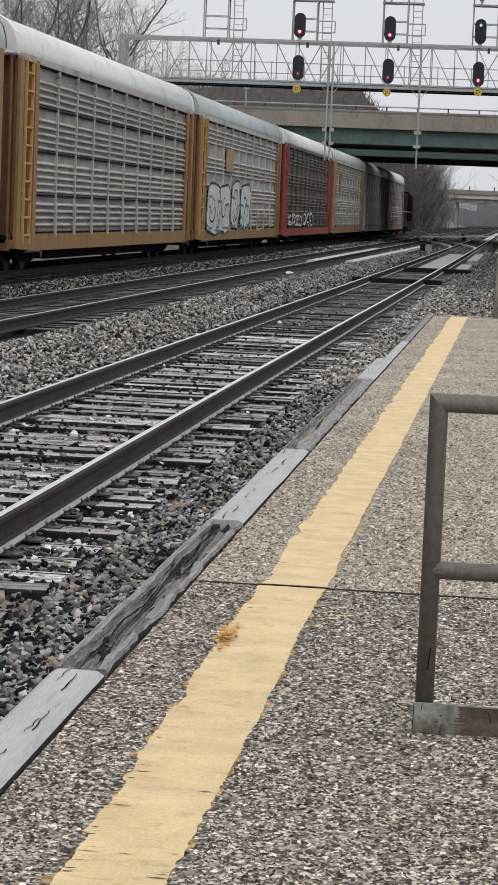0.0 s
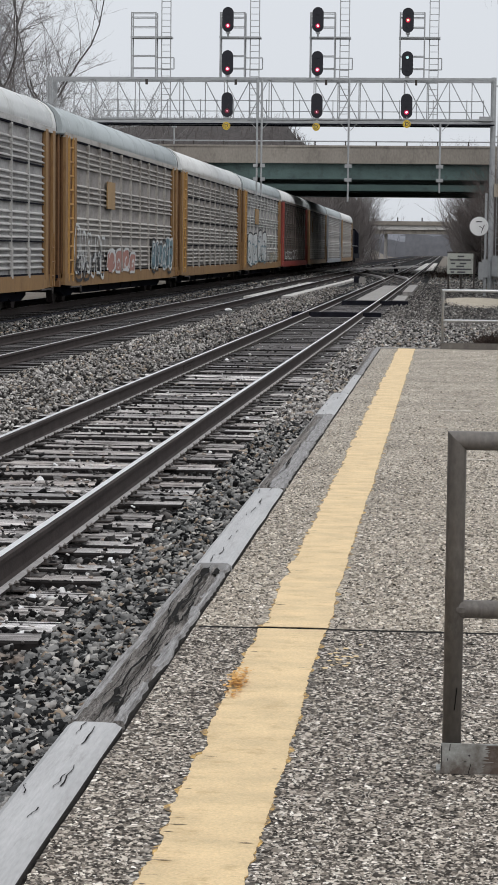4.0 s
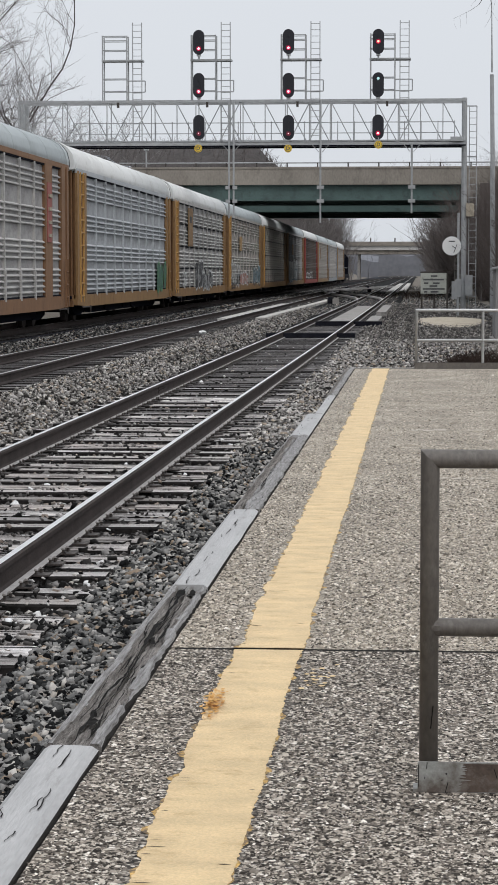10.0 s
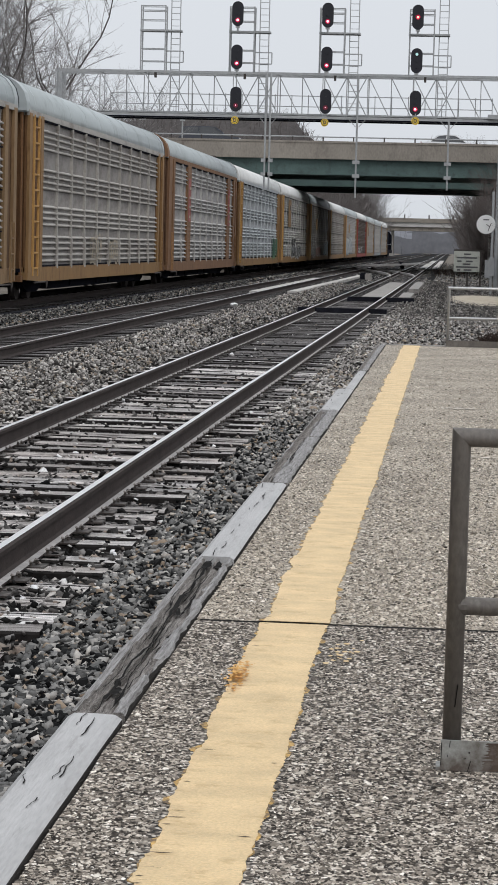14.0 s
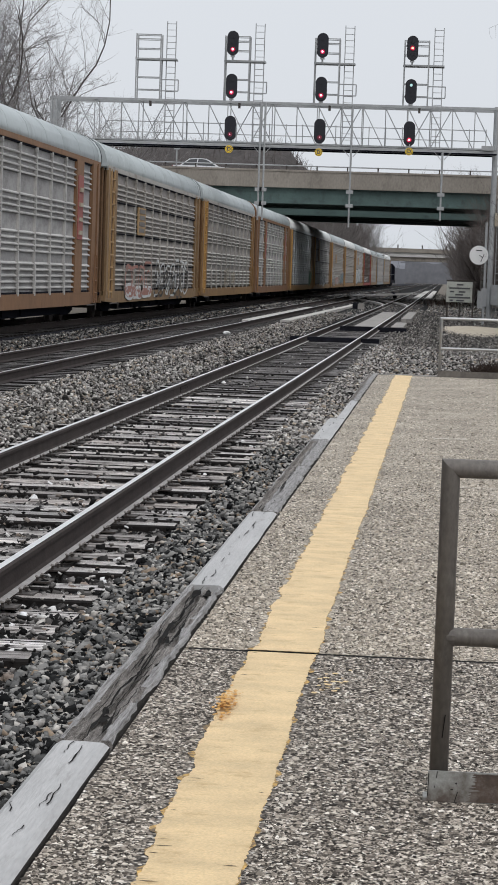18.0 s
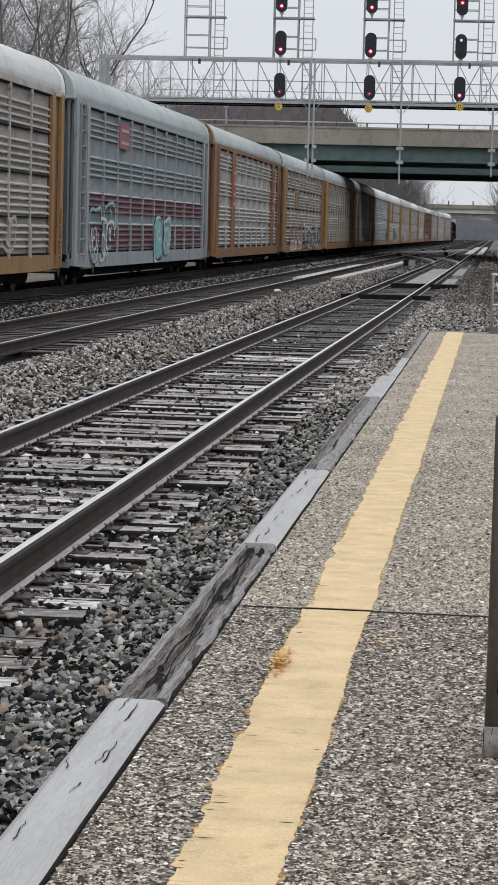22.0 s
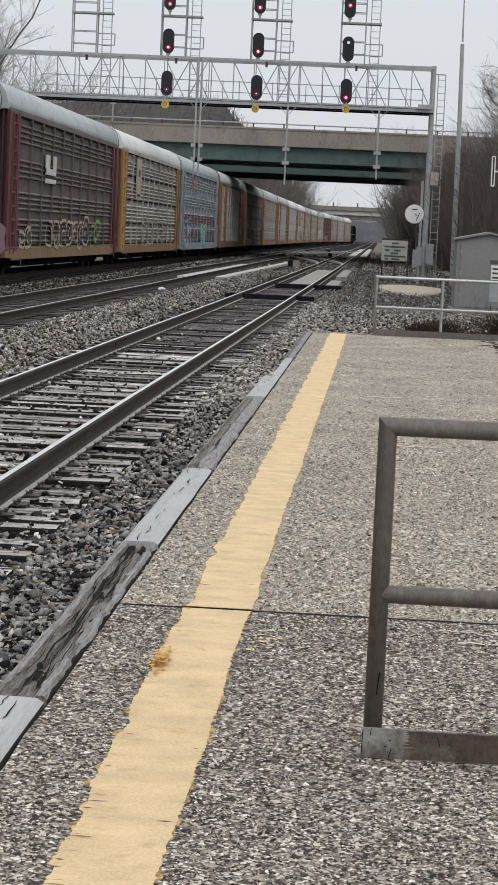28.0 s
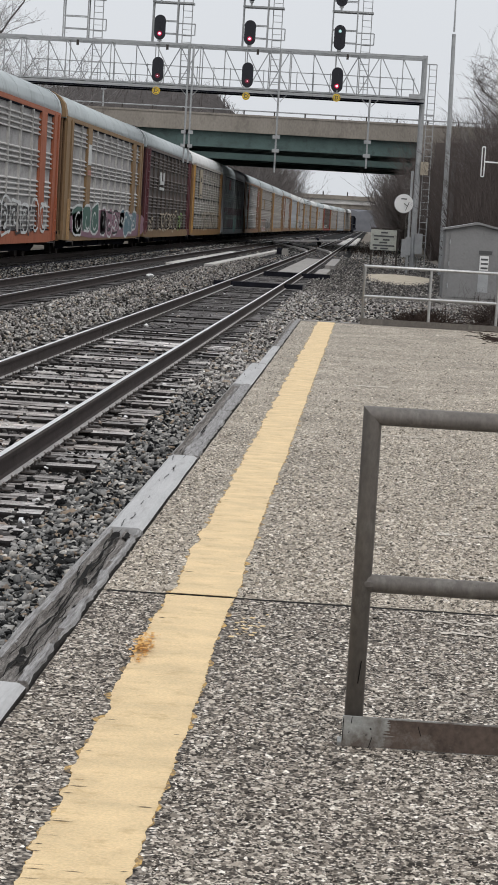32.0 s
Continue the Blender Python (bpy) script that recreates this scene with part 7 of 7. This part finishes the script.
def scuffs():
    """Pale worn streaks on the platform: strings of ragged flakes."""
    rnd = random.Random(3)
    for x0, x1, y, w in ((-0.09, 0.28, 22.2, 0.05), (0.16, 0.5, 17.0, 0.03), (0.45, 0.75, 11.6, 0.03), (0.30, 0.62, 8.95, 0.02), (0.38, 0.8, 8.7, 0.025), (0.36, 0.7, 10.2, 0.02)):
        s = Shape()
        for i in range(46):
            cx, cy = rnd.uniform(x0, x1), y + w + rnd.gauss(0, 0.9) * w
            r = rnd.uniform(0.15, 0.5) * w
            s.add([(cx + r * 1.6 * math.cos(a) * rnd.uniform(0.6, 1.3), cy + r * 1.5 * math.sin(a) * rnd.uniform(0.6, 1.3), 0.0048 + 0.00003 * i) for a in np.linspace(0, 6.28, 8)[:-1]], [tuple(range(7))])
        solo("paint_scuff", s, M["pale_scuff"], "pale paint scuff on the platform", "scuff", kind="structure")


M["pale_scuff"] = mat("pale worn paint", (0.55, 0.495, 0.425), 0.8, vary=0.2, scale=9, fine=60, bump=0.2, dirt=(0.42, 0.37, 0.32), dirt_at=0.56)
scuffs()
litter(-6.5, 66.2, -0.27, 0.75, "crumpled white bag beside the rail")
litter(1.67, 47.0, -0.33, 0.8, "scrap of white litter behind the railing")


def debris():
    """Broken sticks and leaves swept to the platform end."""
    rnd = random.Random(17)
    s = Shape()
    for i in range(90):
        a = rnd.uniform(0, 6.283)
        p = Vector((1.95 + rnd.gauss(0, 0.09), 33.6 + rnd.gauss(0, 0.7), 0.012 + 0.03 * rnd.random()))
        q = p + Vector((math.cos(a), math.sin(a), rnd.uniform(-0.05, 0.25))) * rnd.uniform(0.05, 0.22)
        s.tube(p, q, 0.008, 0.004, 4)
    solo("stick_debris", s, M["dead"], "dark heap of broken sticks on the platform", "debris")


debris()


def joint_bars():
    """Bolted joint bars where rails of the near track meet."""
    for side, y in ((-0.752, 33.0),):
        x = near_x(y) + side
        j = thing("rail_joint", "rusted bolted joint bars on the rail", "rail joint", "rail joints", at=(x, y, RAIL + NEAR))
        for e in (-1, 1):
            part("joint_bar", Shape().sweep([(e * 0.009, -0.138), (e * 0.020, -0.132), (e * 0.015, -0.09), (e * 0.020, -0.056), (e * 0.009, -0.053)], "y", -0.45, 0.45), M["rail"], j)
            for q in (-0.36, -0.2, -0.06, 0.06, 0.2, 0.36):
                part("bolt", Shape().tube((e * 0.01, q, -0.09), (e * 0.022, q, -0.09), 0.010, n=6), M["rail"], j)
        part("rail_gap", Shape().box(-0.0365, 0.0365, -0.004, 0.004, -0.04, 0.0005), M["ink_black"], j)


joint_bars()


# ---- vehicles on the bridge ----
def vehicle(name, label, category, profile, cabin, paint, length, wheels):
    """A road vehicle facing +x: lower body, glazed cabin, wheels."""
    v = thing(name, label, category, "vehicles on the bridge")
    b = Shape().sweep(profile, "y", -0.88, 0.88)
    part("body", b, paint, v)
    (xa, za), (xb, zb), (xc, zc), (xd, zd) = cabin
    arch = [(xb + (xc - xb) * u, zb + (zc - zb) * u + 0.24 * u * (1 - u)) for u in (0, 0.2, 0.4, 0.6, 0.8, 1)]
    part("roof", Shape().sweep(arch + [(x, z - 0.07) for x, z in arch[::-1]], "y", -0.74, 0.74), paint, v)
    part("window_band", Shape().sweep([(xa, za), (xd, zd)] + [(x, z - 0.06) for x, z in arch[::-1]], "y", -0.76, 0.76), M["glass"], v)
    for p, q in (((xa, za), (xb, zb)), ((xd, zd), (xc, zc)), (((xb + xc) / 2 - 0.1, za), ((xb + xc) / 2, zb + 0.02))):
        for y in (-0.77, 0.77):
            part("pillar", Shape().bar((p[0], y, p[1]), (q[0], y, q[1]), 0.07), paint, v)
    for x in wheels:
        for y in (-0.88, 0.70):
            w = part("wheel", Shape().tube((x, y, 0.34), (x, y + 0.18, 0.34), 0.34, n=16), M["tyre"], v)
            part("rim", Shape().tube((x, y - 0.01, 0.34), (x, y + 0.19, 0.34), 0.2, n=12), M["galv"], w)
    part("headlight", Shape().box(length / 2 - 0.1, length / 2 + 0.01, -0.8, -0.5, 0.62, 0.78), M["white"], v)
    part("tail_light", Shape().box(-length / 2 - 0.01, -length / 2 + 0.08, -0.85, -0.6, 0.75, 0.95), M["maroon_glass"], v)
    return v


M["maroon_glass"] = mat("tail light plastic", (0.25, 0.02, 0.02), 0.3, vary=0.1, bump=0)


def coat(name, c):
    return mat(name, c, 0.3, 0.1, vary=0.05, scale=1, fine=8, bump=0)


def pickup(label, paint):
    p = [(-2.75, 0.45), (2.7, 0.45), (2.75, 0.75), (2.65, 1.08), (1.35, 1.16), (-0.75, 1.16), (-0.75, 1.10), (-2.75, 1.10)]
    return vehicle("pickup_truck", label, "pickup truck", p, [(-0.7, 1.16), (-0.55, 1.86), (0.75, 1.86), (1.4, 1.16)], paint, 5.5, (-1.75, 1.8))


def suv(label, paint):
    p = [(-2.3, 0.4), (2.25, 0.4), (2.32, 0.7), (2.2, 0.98), (1.15, 1.08), (-2.2, 1.1), (-2.35, 0.9)]
    return vehicle("suv", label, "car", p, [(-2.2, 1.1), (-1.95, 1.72), (0.35, 1.74), (1.2, 1.08)], paint, 4.6, (-1.4, 1.42))


def sedan(label, paint):
    p = [(-2.3, 0.35), (2.25, 0.35), (2.3, 0.6), (2.15, 0.84), (1.05, 0.94), (-1.6, 0.98), (-2.2, 0.95), (-2.35, 0.75)]
    return vehicle("sedan", label, "car", p, [(-1.65, 0.97), (-0.95, 1.46), (0.25, 1.47), (1.1, 0.94)], paint, 4.6, (-1.4, 1.42))


TRAFFIC = [
    (pickup("silver crew cab pickup truck on the bridge", coat("silver car paint", (0.55, 0.58, 0.6))), 6.0, -12.6, 24.5),
    (suv("grey sport utility vehicle on the bridge", coat("grey car paint", (0.28, 0.30, 0.32))), 10.4, -14.4, 24.0),
    (sedan("lime yellow car on the bridge", coat("lime car paint", (0.66, 0.67, 0.42))), 11.1, -6.6, 23.5),
    (sedan("white sedan on the bridge", coat("white car paint", (0.75, 0.76, 0.76))), 13.4, -14.0, 22.8),
    (suv("dark grey sport utility vehicle on the bridge", coat("dark car paint", (0.06, 0.065, 0.08))), 14.6, -4.0, 24.0),
    (sedan("grey sedan on the bridge", coat("pewter car paint", (0.52, 0.55, 0.55))), 15.2, -14.3, 18.0),
    (suv("white sport utility vehicle on the bridge", coat("ivory car paint", (0.76, 0.77, 0.76))), 15.5, -17.6, 23.0),
    (sedan("white car crossing the bridge", coat("pearl car paint", (0.72, 0.73, 0.74))), 18.4, -10.9, 19.0),
]


def motions():
    def ride(y):
        """On the far track at y, turned along it."""
        return pose(curve_x(y), y, RAIL, 0, 0, -math.degrees(math.atan(2.24e-4 * max(0.0, y - BEND))))

    for j, car in enumerate(CARS + [LOCO]):
        y = FRONT + 12.0 if car is LOCO else FRONT - LENGTH * j - LENGTH / 2
        times = [0.0, 16.0, 32.0] if y + SPEED * 32 < BEND else [i * 1.0 for i in range(33)]
        walk(car, [(t, ride(y + SPEED * t)) for t in times])
    for v, t0, x0, pace in TRAFFIC:
        walk(v, [(t, pose(x0 + pace * (t - t0), 166.2, 8.555)) for t in (0.0, t0, 32.0)])


motions()
